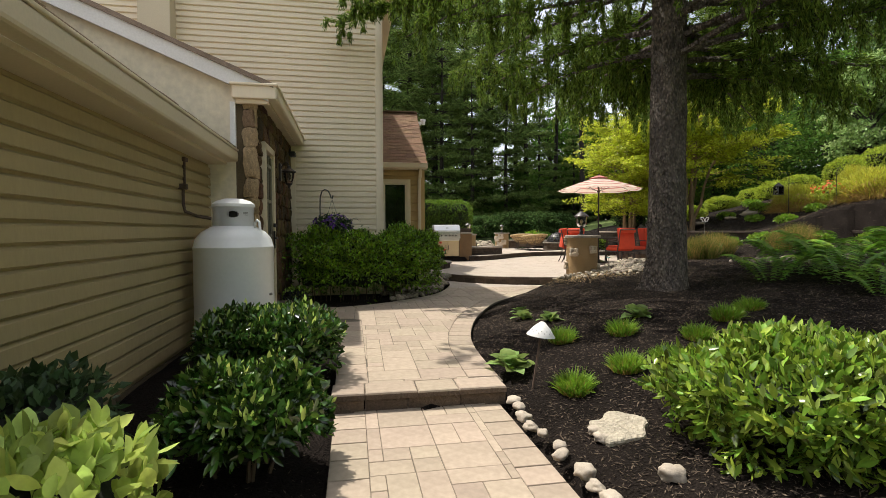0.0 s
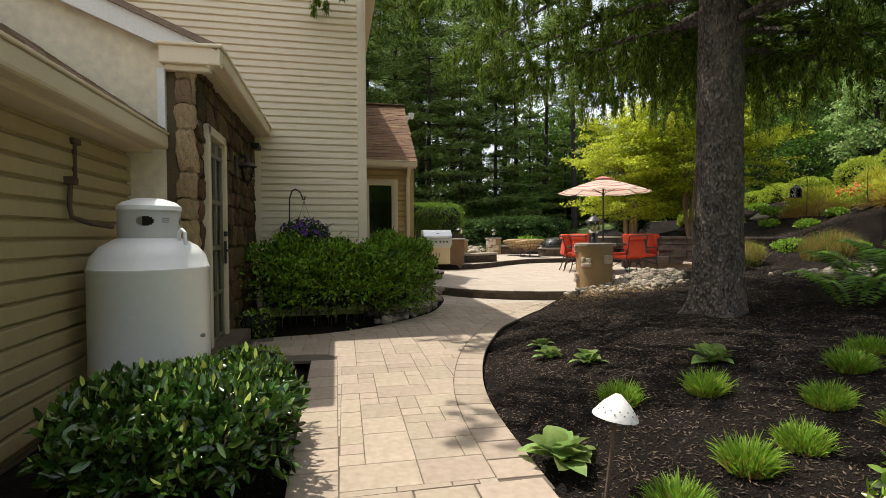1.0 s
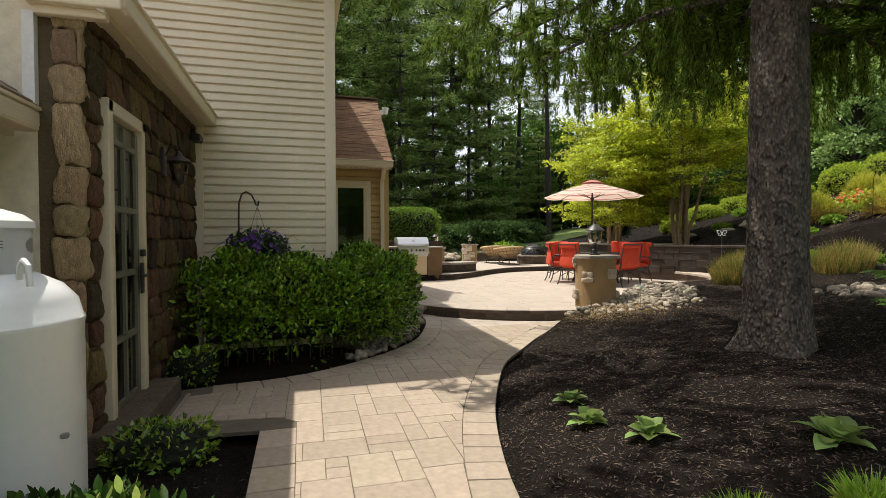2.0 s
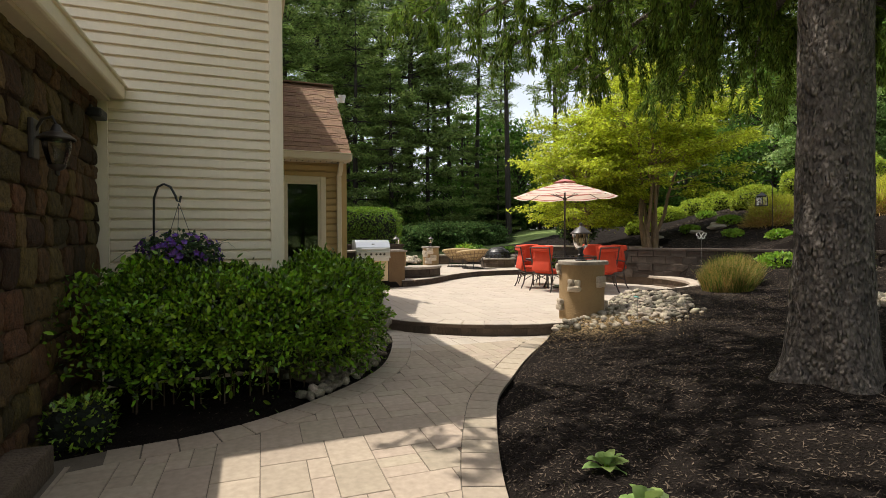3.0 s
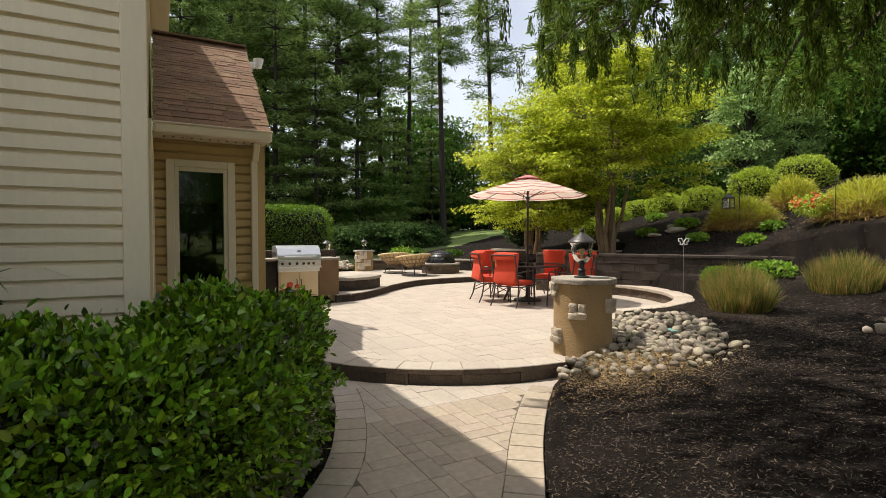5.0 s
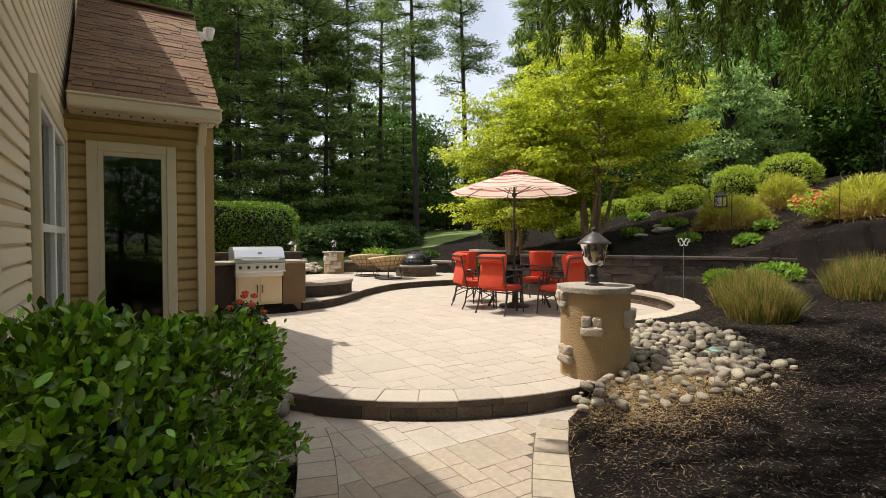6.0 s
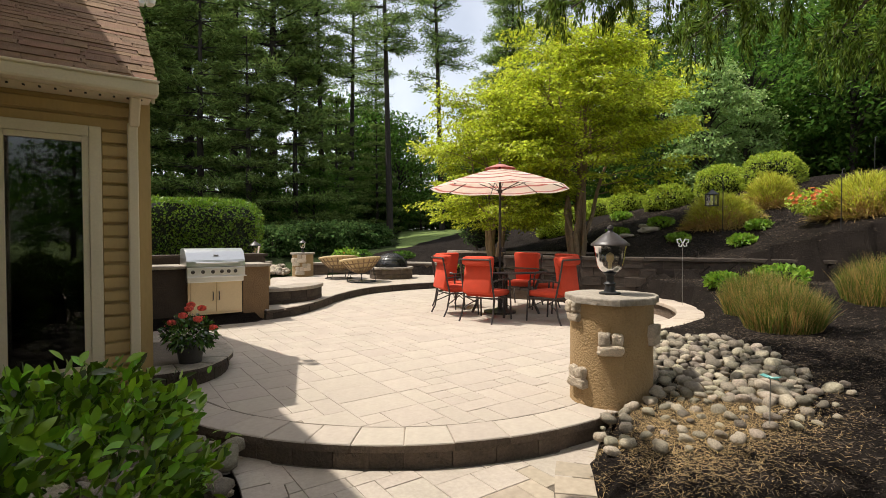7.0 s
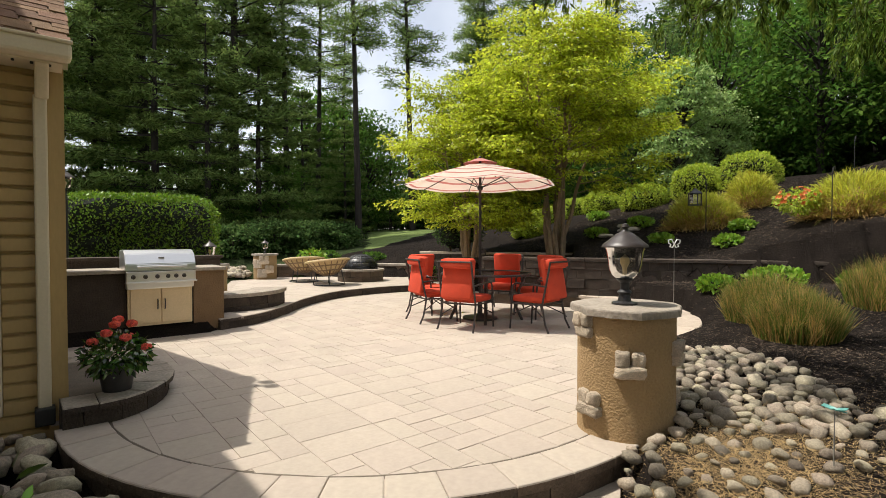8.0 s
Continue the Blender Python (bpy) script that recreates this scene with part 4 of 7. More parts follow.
wall_run("retaining_wall", "dark brown stacked-block retaining wall below the planted slope", RET_B[::-1], [0.45, 0.62, 0.79, 0.96, 1.10], 0.28, M_BLOCK2, 0.36, M_BLOCK2, 0.06, 0.02, 30)
wall_run("retaining_wall", "dark stacked-block retaining wall beside the upper terrace", RET_A[::-1], [0.42, 0.60, 0.78, 0.95, 1.10], 0.28, M_BLOCK2, 0.36, M_CAP, 0.06, 0.03, 40)
seat_line = smooth_line([(10.1, 18.95), (9.75, 19.75), (9.0, 20.6), (8.0, 21.25), (6.85, 21.65)], 50)
wall_run("seat_wall", "low tan block seat wall behind the fire pit", seat_line, [0.38, 0.50, 0.62, 0.72], 0.28, M_BLOCK, 0.34, M_FLAG, 0.06, 0.03, 60, "garden wall")

# ---- pillars with lamps ----


def lantern_lamp(at, s=1.0):
    """Post lamp: foot, stem, bell glass, domed hood."""
    lamp = thing("post_lamp", at, "black post lamp with bell-shaped clear glass on a pillar", "lamp", "pillar lamps")
    part("foot", lathe([(0, 0), (0.075 * s, 0), (0.075 * s, 0.012 * s), (0.04 * s, 0.02 * s), (0.032 * s, 0.06 * s), (0.045 * s, 0.075 * s), (0.026 * s, 0.09 * s), (0.028 * s, 0.13 * s), (0.05 * s, 0.15 * s), (0, 0.155 * s)], 24), M_BLACK, lamp, smooth=True)
    part("glass", lathe([(a * s, b * s) for a, b in ((0.03, 0.152), (0.052, 0.158), (0.074, 0.178), (0.088, 0.205), (0.096, 0.24), (0.101, 0.28), (0.108, 0.32), (0.118, 0.348))], 36), M_LGLASS, lamp, "clear seeded glass bell", smooth=True).visible_shadow = False
    part("bulb", lathe([(0, 0.16 * s), (0.012 * s, 0.16 * s), (0.014 * s, 0.22 * s), (0.028 * s, 0.25 * s), (0.026 * s, 0.28 * s), (0, 0.30 * s)], 14), M_WICKER, lamp, smooth=True)
    part("hood", lathe([(a * s, b * s) for a, b in ((0.10, 0.352), (0.130, 0.343), (0.135, 0.349), (0.131, 0.358), (0.114, 0.372), (0.094, 0.388), (0.072, 0.408), (0.048, 0.426), (0.026, 0.438), (0.018, 0.446), (0.015, 0.456), (0.024, 0.466), (0.018, 0.482), (0, 0.489))], 36), M_BRONZE, lamp, "dark bronze domed hood", smooth=True)
    return lamp


def pillar(at, r, h, label, inset_angles, seed):
    p = thing("pillar", at, label, "pillar", "patio pillars")
    bm = lathe([(0, 0), (r * 1.01, 0), (r, 0.03), (r, h - 0.05), (0, h - 0.05)], 48)
    part("column", bm, M_STUCCO2, p, "tan rough stucco drum", smooth=True)
    rng = np.random.default_rng(seed)
    n = 40
    ph = rng.uniform(0, 6, 6)
    outline = []
    for k in range(n):
        a = 2 * math.pi * k / n
        rr = r + 0.036 + 0.012 * math.sin(3 * a + ph[0]) + 0.010 * math.sin(7 * a + ph[1]) + 0.006 * math.sin(13 * a + ph[2])
        outline.append((rr * math.cos(a), rr * math.sin(a)))
    part("cap", prism(outline, h - 0.05, h, 0.012), M_FLAG, p, "rough-edged flagstone cap")
    for i, (a, z, s) in enumerate(inset_angles):
        ca, sa = math.cos(radians(a)), math.sin(radians(a))
        m = [(-0.042, 0.035, 0.075, 0.07), (0.04, 0.038, 0.07, 0.062), (0.0, -0.035, 0.155, 0.055)]
        for j, (dx, dz, w, hh) in enumerate(m):
            ob = link("inset_stone", PILLAR_STONES[(i + j) % 4], M_STONE2, p)
            ob.matrix_local = pose(r * ca, r * sa, z, 0, 0, a + 90) @ pose(dx * s, 0, dz * s) @ Matrix.Diagonal((w * s * 1.1, 0.10, hh * s * 1.45, 1))
    return p


PILLAR_STONES = [rock_mesh("inset_stone", 90 + i, 3, 0.9, 0.12, 9) for i in range(4)]
pillar((4.587, 9.538, 0.20), 0.307, 0.885, "round tan stucco pillar with flagstone cap at the patio edge", [(157, 0.76, 1.0), (-144, 0.55, 1.1), (168, 0.275, 1.05), (-73, 0.60, 1.0), (-30, 0.25, 1.0)], 1)
lantern_lamp((4.575, 9.54, 1.085), 1.09)
pillar((6.5, 21.35, 0.38), 0.30, 0.72, "round tan stucco pillar beside the seat wall", [(-150, 0.45, 1.5), (-115, 0.55, 1.5), (-125, 0.2, 1.5), (-90, 0.3, 1.4)], 2)
lantern_lamp((6.5, 21.35, 1.10), 0.8)
pillar((3.95, 16.95, 0.36), 0.27, 0.72, "dark round stone pillar behind the grill island", [(-100, 0.4, 1.2)], 3)
lantern_lamp((3.95, 16.95, 1.08), 0.85)
lamp_post = thing("lamp_post", (1.95, 16.5, 0.2), "slim black lamp post beside the tall hedge", "lamp post")
bm = bmesh.new()
tube(bm, [(0, 0, 0), (0, 0, 1.85)], 0.035, 10)
part("post", bm, M_BLACK, lamp_post, smooth=True)
lantern_lamp((1.95, 16.5, 2.05), 0.9)

# ---- outdoor kitchen ----
M_KITBROWN = mat("brown_stucco", (0.20, 0.125, 0.062), 0.95, 0.25, 4, 60, 0.9, dist=0.012)
kit = thing("kitchen_island", (0, 0, 0), "brown stucco grill island with stone counter", "outdoor kitchen")
for c, d in (((2.08, 15.35, 0.67), (0.78, 0.7, 0.84)), ((3.41, 15.35, 0.67), (0.42, 0.7, 0.84)), ((2.84, 15.325, 0.67), (0.82, 0.64, 0.84))):
    part("base", boxes((c, d), bevel=0.012), M_BLOCK2, kit, "brown stucco body")
part("worktop", boxes(((2.06, 15.33, 1.11), (0.80, 0.78, 0.045)), bevel=0.01), M_FLAG, kit, "grey stone worktop")
part("worktop", boxes(((3.43, 15.33, 1.11), (0.42, 0.78, 0.045)), bevel=0.01), M_FLAG, kit, "grey stone worktop")
part("back_ledge", boxes(((2.75, 15.75, 0.75), (2.0, 0.25, 0.95)), ((2.75, 15.75, 1.245), (2.06, 0.32, 0.04))), M_BLOCK2, kit)
part("side_panel", boxes(((3.42, 14.994, 0.70), (0.38, 0.02, 0.80))), M_KITBROWN, kit, "tan stucco end panel")
GRILL_W = 0.92
grill = thing("grill", (2.84, 15.1, 0.27), "stainless steel built-in gas grill with closed hood", "grill")
part("firebox", boxes(((0, 0.05, 0.73), (0.82, 0.52, 0.22)), bevel=0.01), M_STEEL, grill)
bm = bmesh.new()
prof = [(-0.24, 0.845), (-0.235, 0.93), (-0.16, 1.055), (-0.06, 1.10), (0.26, 1.10), (0.30, 1.05), (0.30, 0.845)]
ends = [[bm.verts.new((x, y, z)) for y, z in prof] for x in (-0.425, 0.425)]
for k in range(len(prof)):
    bm.faces.new((ends[0][k], ends[1][k], ends[1][(k + 1) % len(prof)], ends[0][(k + 1) % len(prof)]))
bm.faces.new(ends[0])
bm.faces.new(ends[1])
bmesh.ops.recalc_face_normals(bm, faces=bm.faces)
bmesh.ops.bevel(bm, geom=bm.edges[:], offset=0.008, segments=2, affect="EDGES")
hood = part("hood", bm, M_STEEL, grill, "brushed steel hood")
bm = bmesh.new()
tube(bm, [(-0.30, -0.30, 0.90), (0.30, -0.30, 0.90)], 0.014, 12)
for x in (-0.27, 0.27):
    tube(bm, [(x, -0.30, 0.90), (x, -0.23, 0.895)], 0.010, 8)
part("handle", bm, M_STEEL, hood, smooth=True)
part("thermometer", boxes(((0, -0.205, 1.005), (0.07, 0.012, 0.02)), bevel=0.003), M_GREYPAINT, hood)
part("control_panel", boxes(((0, -0.235, 0.775), (0.84, 0.05, 0.125)), ((0, -0.25, 0.705), (0.86, 0.09, 0.02)), bevel=0.006), M_STEEL, grill)
for k, x in enumerate((-0.34, -0.20, -0.06, 0.07, 0.17, 0.27)):
    kn = part("knob", lathe([(0, 0), (0.027, 0), (0.027, 0.008), (0.02, 0.012), (0.017, 0.035), (0, 0.037)], 16), M_BRONZE if k else M_BRONZE, grill, smooth=True)
    kn.matrix_local = pose(x, -0.262, 0.775, 90, 0, 0)
part("door_frame", boxes(((0, -0.14, 0.415), (0.79, 0.03, 0.52)), bevel=0.004), M_DOORSTEEL, grill)
for sx in (-1, 1):
    d = part("door", boxes(((sx * 0.185, -0.162, 0.415), (0.355, 0.02, 0.46)), bevel=0.006), M_DOORSTEEL, grill, "cream steel door")
    bm = bmesh.new()
    tube(bm, [(sx * 0.045, -0.175, 0.36), (sx * 0.045, -0.20, 0.37), (sx * 0.045, -0.20, 0.47), (sx * 0.045, -0.175, 0.48)], 0.008, 8)
    part("handle", bm, M_BRONZE, d, "dark bar handle", smooth=True)
grill.scale = (GRILL_W, 1, 1)
block = thing("stone_bench", (4.05, 15.95, 0.36), "curved dark block bench with grey cap beside the island", "bench")
line = np.array(arc(-0.05, 0.55, 1.0, -125, -22, 40))
for i, (a, b) in enumerate(((0.0, 0.13), (0.13, 0.27))):
    course(block, line, 0.0, 0.5, a, b, 0.3, M_BLOCK2, "block", 70 + i)
course(block, line, -0.03, 0.5, 0.27, 0.33, 0.36, M_FLAG, "cap_block", 73)

# ---- planter step with the flower pot ----
pl = thing("planter_step", (0, 0, 0), "half-round block step against the house wall", "step", kind="structure")
line = smooth_line([(1.70, 11.78), (2.05, 11.80), (2.32, 12.05), (2.46, 12.45), (2.40, 12.95), (2.1, 13.35), (1.74, 13.5)], 50)
course(pl, line, 0.02, 0.22, 0.2, 0.38, 0.26, M_BLOCK2, "block", 80)
course(pl, line, -0.02, 0.26, 0.38, 0.43, 0.30, M_FLAG, "cap_block", 81, side=M_BLOCK2)
part("slab", prism([tuple(p) for p in offset_line(line, 0.2)], 0.2, 0.42), M_JOINT, pl)

# ---- dining set ----


def chair():
    c = thing("dining_chair", (0, 0, 0), "dark metal patio chair with orange-red cushions", "chair", "chairs round the dining table")
    part("seat", boxes(((0, 0.0, 0.42), (0.50, 0.50, 0.09)), bevel=0.035), M_RED, c, "orange-red seat cushion", smooth=True)
    bm = bmesh.new()
    box(bm, (0, -0.27, 0.70), (0.48, 0.085, 0.56), 0, 0.035, rx=-10)
    part("backrest", bm, M_RED, c, "orange-red back cushion", smooth=True)
    bm = bmesh.new()
    box(bm, (0, -0.305, 0.905), (0.49, 0.125, 0.13), 0, 0.045, rx=-10)
    part("headroll", bm, M_RED, c, smooth=True)
    for sx in (-1, 1):
        bm = bmesh.new()
        tube(bm, [(sx * 0.26, -0.37, 0.93), (sx * 0.26, -0.31, 0.62), (sx * 0.26, -0.25, 0.36), (sx * 0.27, -0.30, 0.12), (sx * 0.28, -0.36, 0.0)], 0.014, 8)
        part("leg", bm, M_BRONZE, c, smooth=True)
        bm = bmesh.new()
        tube(bm, [(sx * 0.27, 0.25, 0.0), (sx * 0.265, 0.23, 0.36), (sx * 0.265, 0.21, 0.60), (sx * 0.27, 0.16, 0.635), (sx * 0.27, -0.10, 0.63), (sx * 0.262, -0.30, 0.61)], 0.013, 8)
        part("leg", bm, M_BRONZE, c, smooth=True)
    bm = bmesh.new()
    for y in (0.24, -0.26):
        tube(bm, [(-0.265, y, 0.36), (0.265, y, 0.36)], 0.012, 8)
    for sx in (-1, 1):
        tube(bm, [(sx * 0.265, 0.24, 0.36), (sx * 0.265, -0.26, 0.36)], 0.012, 8)
        tube(bm, [(sx * 0.265, 0.22, 0.20), (sx * 0.13, 0.0, 0.33), (sx * 0.265, -0.27, 0.20)], 0.009, 6)
    part("seat_frame", bm, M_BRONZE, c, smooth=True)
    bm = bmesh.new()
    tube(bm, [(-0.26, -0.37, 0.93), (0.26, -0.37, 0.93)], 0.012, 8)
    part("back_rail", bm, M_BRONZE, c, smooth=True)
    return c


TBL = Vector((6.97, 13.30, Z_PAT))
ch = chair()
spots = [(-0.64, 0.46, -104), (-0.68, -0.34, -72), (0.02, -0.98, 8), (0.84, -0.30, 80), (0.86, 0.50, 112), (-0.18, 1.08, 186)]
for i, (dx, dy, rz) in enumerate(spots):
    m = pose(TBL.x + dx, TBL.y + dy, Z_PAT, 0, 0, rz)
    if i == 0:
        ch.matrix_world = m
    else:
        copy_thing(ch, m)
table = thing("dining_table", TBL, "dark metal patio table with smoked glass top", "table")
part("tabletop", lathe([(0, 0.705), (0.66, 0.705), (0.66, 0.715), (0, 0.715)], 48), M_TGLASS, table, "smoked glass top")
bm = bmesh.new()
tube(bm, [(0.67 * math.cos(radians(a)), 0.67 * math.sin(radians(a)), 0.708) for a in range(0, 361, 10)], 0.018, 8)
part("rim", bm, M_BRONZE, table, smooth=True)
for k in range(4):
    a = radians(45 + 90 * k)
    bm = bmesh.new()
    tube(bm, [(0.60 * math.cos(a), 0.60 * math.sin(a), 0.70), (0.50 * math.cos(a), 0.50 * math.sin(a), 0.45), (0.46 * math.cos(a), 0.46 * math.sin(a), 0.2), (0.55 * math.cos(a), 0.55 * math.sin(a), 0.0)], 0.022, 8)
    part("leg", bm, M_BRONZE, table, smooth=True)
um = thing("patio_umbrella", (6.95, 13.41, Z_PAT), "open pink and cream striped patio umbrella", "umbrella")
bm = bmesh.new()
tube(bm, [(0, 0, 0.02), (0, 0, 2.46)], 0.021, 12)
part("pole", bm, M_BRONZE, um, smooth=True)
part("base", lathe([(0, 0), (0.27, 0), (0.27, 0.03), (0.10, 0.06), (0.04, 0.09), (0.035, 0.30), (0, 0.30)], 32), M_BRONZE, um, smooth=True)
part("crank", boxes(((0.03, -0.03, 1.05), (0.06, 0.06, 0.08)), ((0.07, -0.05, 1.02), (0.015, 0.015, 0.10)), bevel=0.006), M_BRONZE, um)
RU, ZU0, ZU1, NR = 1.17, 2.07, 2.42, 8
bands = [0.16, 0.34, 0.38, 0.52, 0.57, 0.71, 0.76, 0.93, 0.96, 1.0]


def canopy_z(t):
    return ZU1 - (ZU1 - ZU0) * (0.72 * t + 0.28 * t * t)


canopy = part("canopy", lathe([(0.0, canopy_z(0.10) - 0.02), (0.13, canopy_z(0.10) - 0.02)], 8), M_CANVASR, um, "striped canvas canopy")
for i, (t0, t1) in enumerate(zip(bands, bands[1:])):
    bm = bmesh.new()
    sub = 6
    ring0, ring1 = [], []
    for k in range(NR * sub):
        a = 2 * math.pi * k / (NR * sub) + 0.2
        u = (k % sub) / sub
        sag = 1 - 0.045 * math.sin(math.pi * u)
        ring0.append(bm.verts.new((RU * t0 * sag * math.cos(a), RU * t0 * sag * math.sin(a), canopy_z(t0) - 0.03 * t0 * math.sin(math.pi * u))))
        ring1.append(bm.verts.new((RU * t1 * sag * math.cos(a), RU * t1 * sag * math.sin(a), canopy_z(t1) - 0.03 * t1 * math.sin(math.pi * u))))
    for k in range(NR * sub):
        bm.faces.new((ring0[k], ring1[k], ring1[(k + 1) % (NR * sub)], ring0[(k + 1) % (NR * sub)]))
    bmesh.ops.solidify(bm, geom=bm.faces[:], thickness=0.003)
    part("stripe", bm, M_CANVASR if i % 2 else M_CANVAS, canopy, smooth=True)
part("vent_cap", lathe([(0.0, 2.475), (0.06, 2.47), (0.26, 2.40), (0.26, 2.395), (0.05, 2.455), (0, 2.46)], 16), M_CANVASR, um, "red top vent")
part("finial", lathe([(0, 2.47), (0.02, 2.475), (0.022, 2.50), (0, 2.52)], 12), M_BRONZE, um)
for k in range(NR):
    a = 2 * math.pi * k / NR + 0.2
    bm = bmesh.new()
    tube(bm, [(RU * t * math.cos(a), RU * t * math.sin(a), canopy_z(t) - 0.016) for t in (0.03, 0.5, 0.99)], 0.007, 6)
    rib = part("rib", bm, M_BRONZE, um)
    bm = bmesh.new()
    tube(bm, [(0.03 * math.cos(a), 0.03 * math.sin(a), 2.03), (RU * 0.52 * math.cos(a), RU * 0.52 * math.sin(a), canopy_z(0.52) - 0.02)], 0.006, 6)
    part("strut", bm, M_BRONZE, rib)
part("hub", lathe([(0, 1.99), (0.04, 1.99), (0.045, 2.05), (0, 2.06)], 12), M_BRONZE, um)

# ---- fire pit corner ----
fp = thing("fire_pit", (8.2, 19.2, Z_UP), "round tan block fire pit with black mesh dome", "fire pit")
line = np.array(arc(0, 0, 0.58, 0, 360, 60))
for i in range(2):
    course(fp, line, 0.0, 0.22, 0.13 * i, 0.13 * i + 0.13, 0.24, M_BLOCK, "block", 90 + i)
course(fp, line, -0.03, 0.25, 0.26, 0.31, 0.28, M_FLAG, "cap_block", 95)
bm = bmesh.new()
for k in range(12):
    a = math.pi * k / 12
    tube(bm, [(0.45 * math.cos(u) * math.cos(a), 0.45 * math.cos(u) * math.sin(a), 0.31 + 0.38 * math.sin(u)) for u in np.linspace(0, math.pi, 13)], 0.005, 4, False)
for j in range(6):
    u = math.pi / 2 * j / 6
    tube(bm, [(0.45 * math.cos(u) * math.cos(a), 0.45 * math.cos(u) * math.sin(a), 0.31 + 0.38 * math.sin(u)) for a in np.linspace(0, 2 * math.pi, 25)], 0.006 if j else 0.014, 4, False)
part("spark_screen", bm, M_BLACK, fp, "black mesh spark dome")
m_mesh = glass("wire_mesh", (0.35, 0.35, 0.34), 0.4)
part("mesh_dome", lathe([(0.445 * math.cos(u), 0.31 + 0.375 * math.sin(u)) for u in np.linspace(0, math.pi / 2, 9)], 32), m_mesh, fp, smooth=True)
part("ash_bed", lathe([(0, 0.1), (0.38, 0.1)], 24), M_DARK, fp)


def basket_chair():
    c = thing("basket_chair", (0, 0, 0), "round wicker bowl chair with cream cushion on metal stand", "chair", "basket chairs by the fire pit")
    R = 0.50
    bm = bmesh.new()
    for k in range(20):
        a = 2 * math.pi * k / 20
        tube(bm, [(R * t * math.cos(a), R * t * math.sin(a), 0.34 * t * t) for t in np.linspace(0.15, 1, 7)], 0.014, 5, False)
    for t in (0.35, 0.6, 0.82):
        tube(bm, [(R * t * math.cos(a), R * t * math.sin(a), 0.34 * t * t) for a in np.linspace(0, 2 * math.pi, 33)], 0.016, 5, False)
    tagged(part("cane_ribs", bm, M_BARK2, c), kind="stuff").matrix_local = pose(0, 0, 0.22, 7, 0, 0)
    bm = bmesh.new()
    tube(bm, [(R * math.cos(a), R * math.sin(a), 0.34) for a in np.linspace(0, 2 * math.pi, 41)], 0.028, 8, False)
    part("rim", bm, M_WICKER, c, smooth=True).matrix_local = pose(0, 0, 0.22, 7, 0, 0)
    part("weave", lathe([(R * t * 0.985, 0.34 * t * t) for t in np.linspace(0.05, 0.97, 9)], 32), M_WICKER, c, "tan woven cane", smooth=True).matrix_local = pose(0, 0, 0.22, 7, 0, 0)
    bm = lathe([(0, 0.12), (0.25, 0.16), (0.40, 0.26), (0.475, 0.345), (0.465, 0.375), (0.36, 0.33), (0.2, 0.24), (0, 0.21)], 32)
    part("cushion", bm, M_CUSHION, c, "cream cushion", smooth=True).matrix_local = pose(0, 0, 0.22, 7, 0, 0)
    bm = bmesh.new()
    tube(bm, [(0.36 * math.cos(a), 0.36 * math.sin(a), 0.015) for a in np.linspace(0, 2 * math.pi, 33)], 0.012, 6, False)
    part("stand_ring", bm, M_BLACK, c)
    for k in range(4):
        a = radians(45 + 90 * k)
        bm = bmesh.new()
        tube(bm, [(0.36 * math.cos(a), 0.36 * math.sin(a), 0.015), (0.28 * math.cos(a), 0.28 * math.sin(a), 0.40)], 0.010, 6)
        part("leg", bm, M_BLACK, c)
    return c


bc = basket_chair()
bc.matrix_world = pose(7.0, 18.6, Z_UP, 0, 0, 200)
copy_thing(bc, pose(6.95, 19.85, Z_UP, 0, 0, 170))

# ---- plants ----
# near-black core colour, painted shade between the leaves of shrubs and hedge
M_SHADE_CORE = mat("shade_core", (0.010, 0.014, 0.006), 0.95, 0.4, 6, 40, 0.3)
M_TWIG = mat("twig", (0.11, 0.075, 0.045), 0.9, 0.3, 12, 60, 0.3)


def lumps(p, k, seed):
    return np.array([noise.noise(Vector((float(a), float(b), float(c))) * k + Vector((seed * 3.1, seed * 1.7, 0))) for a, b, c in p])


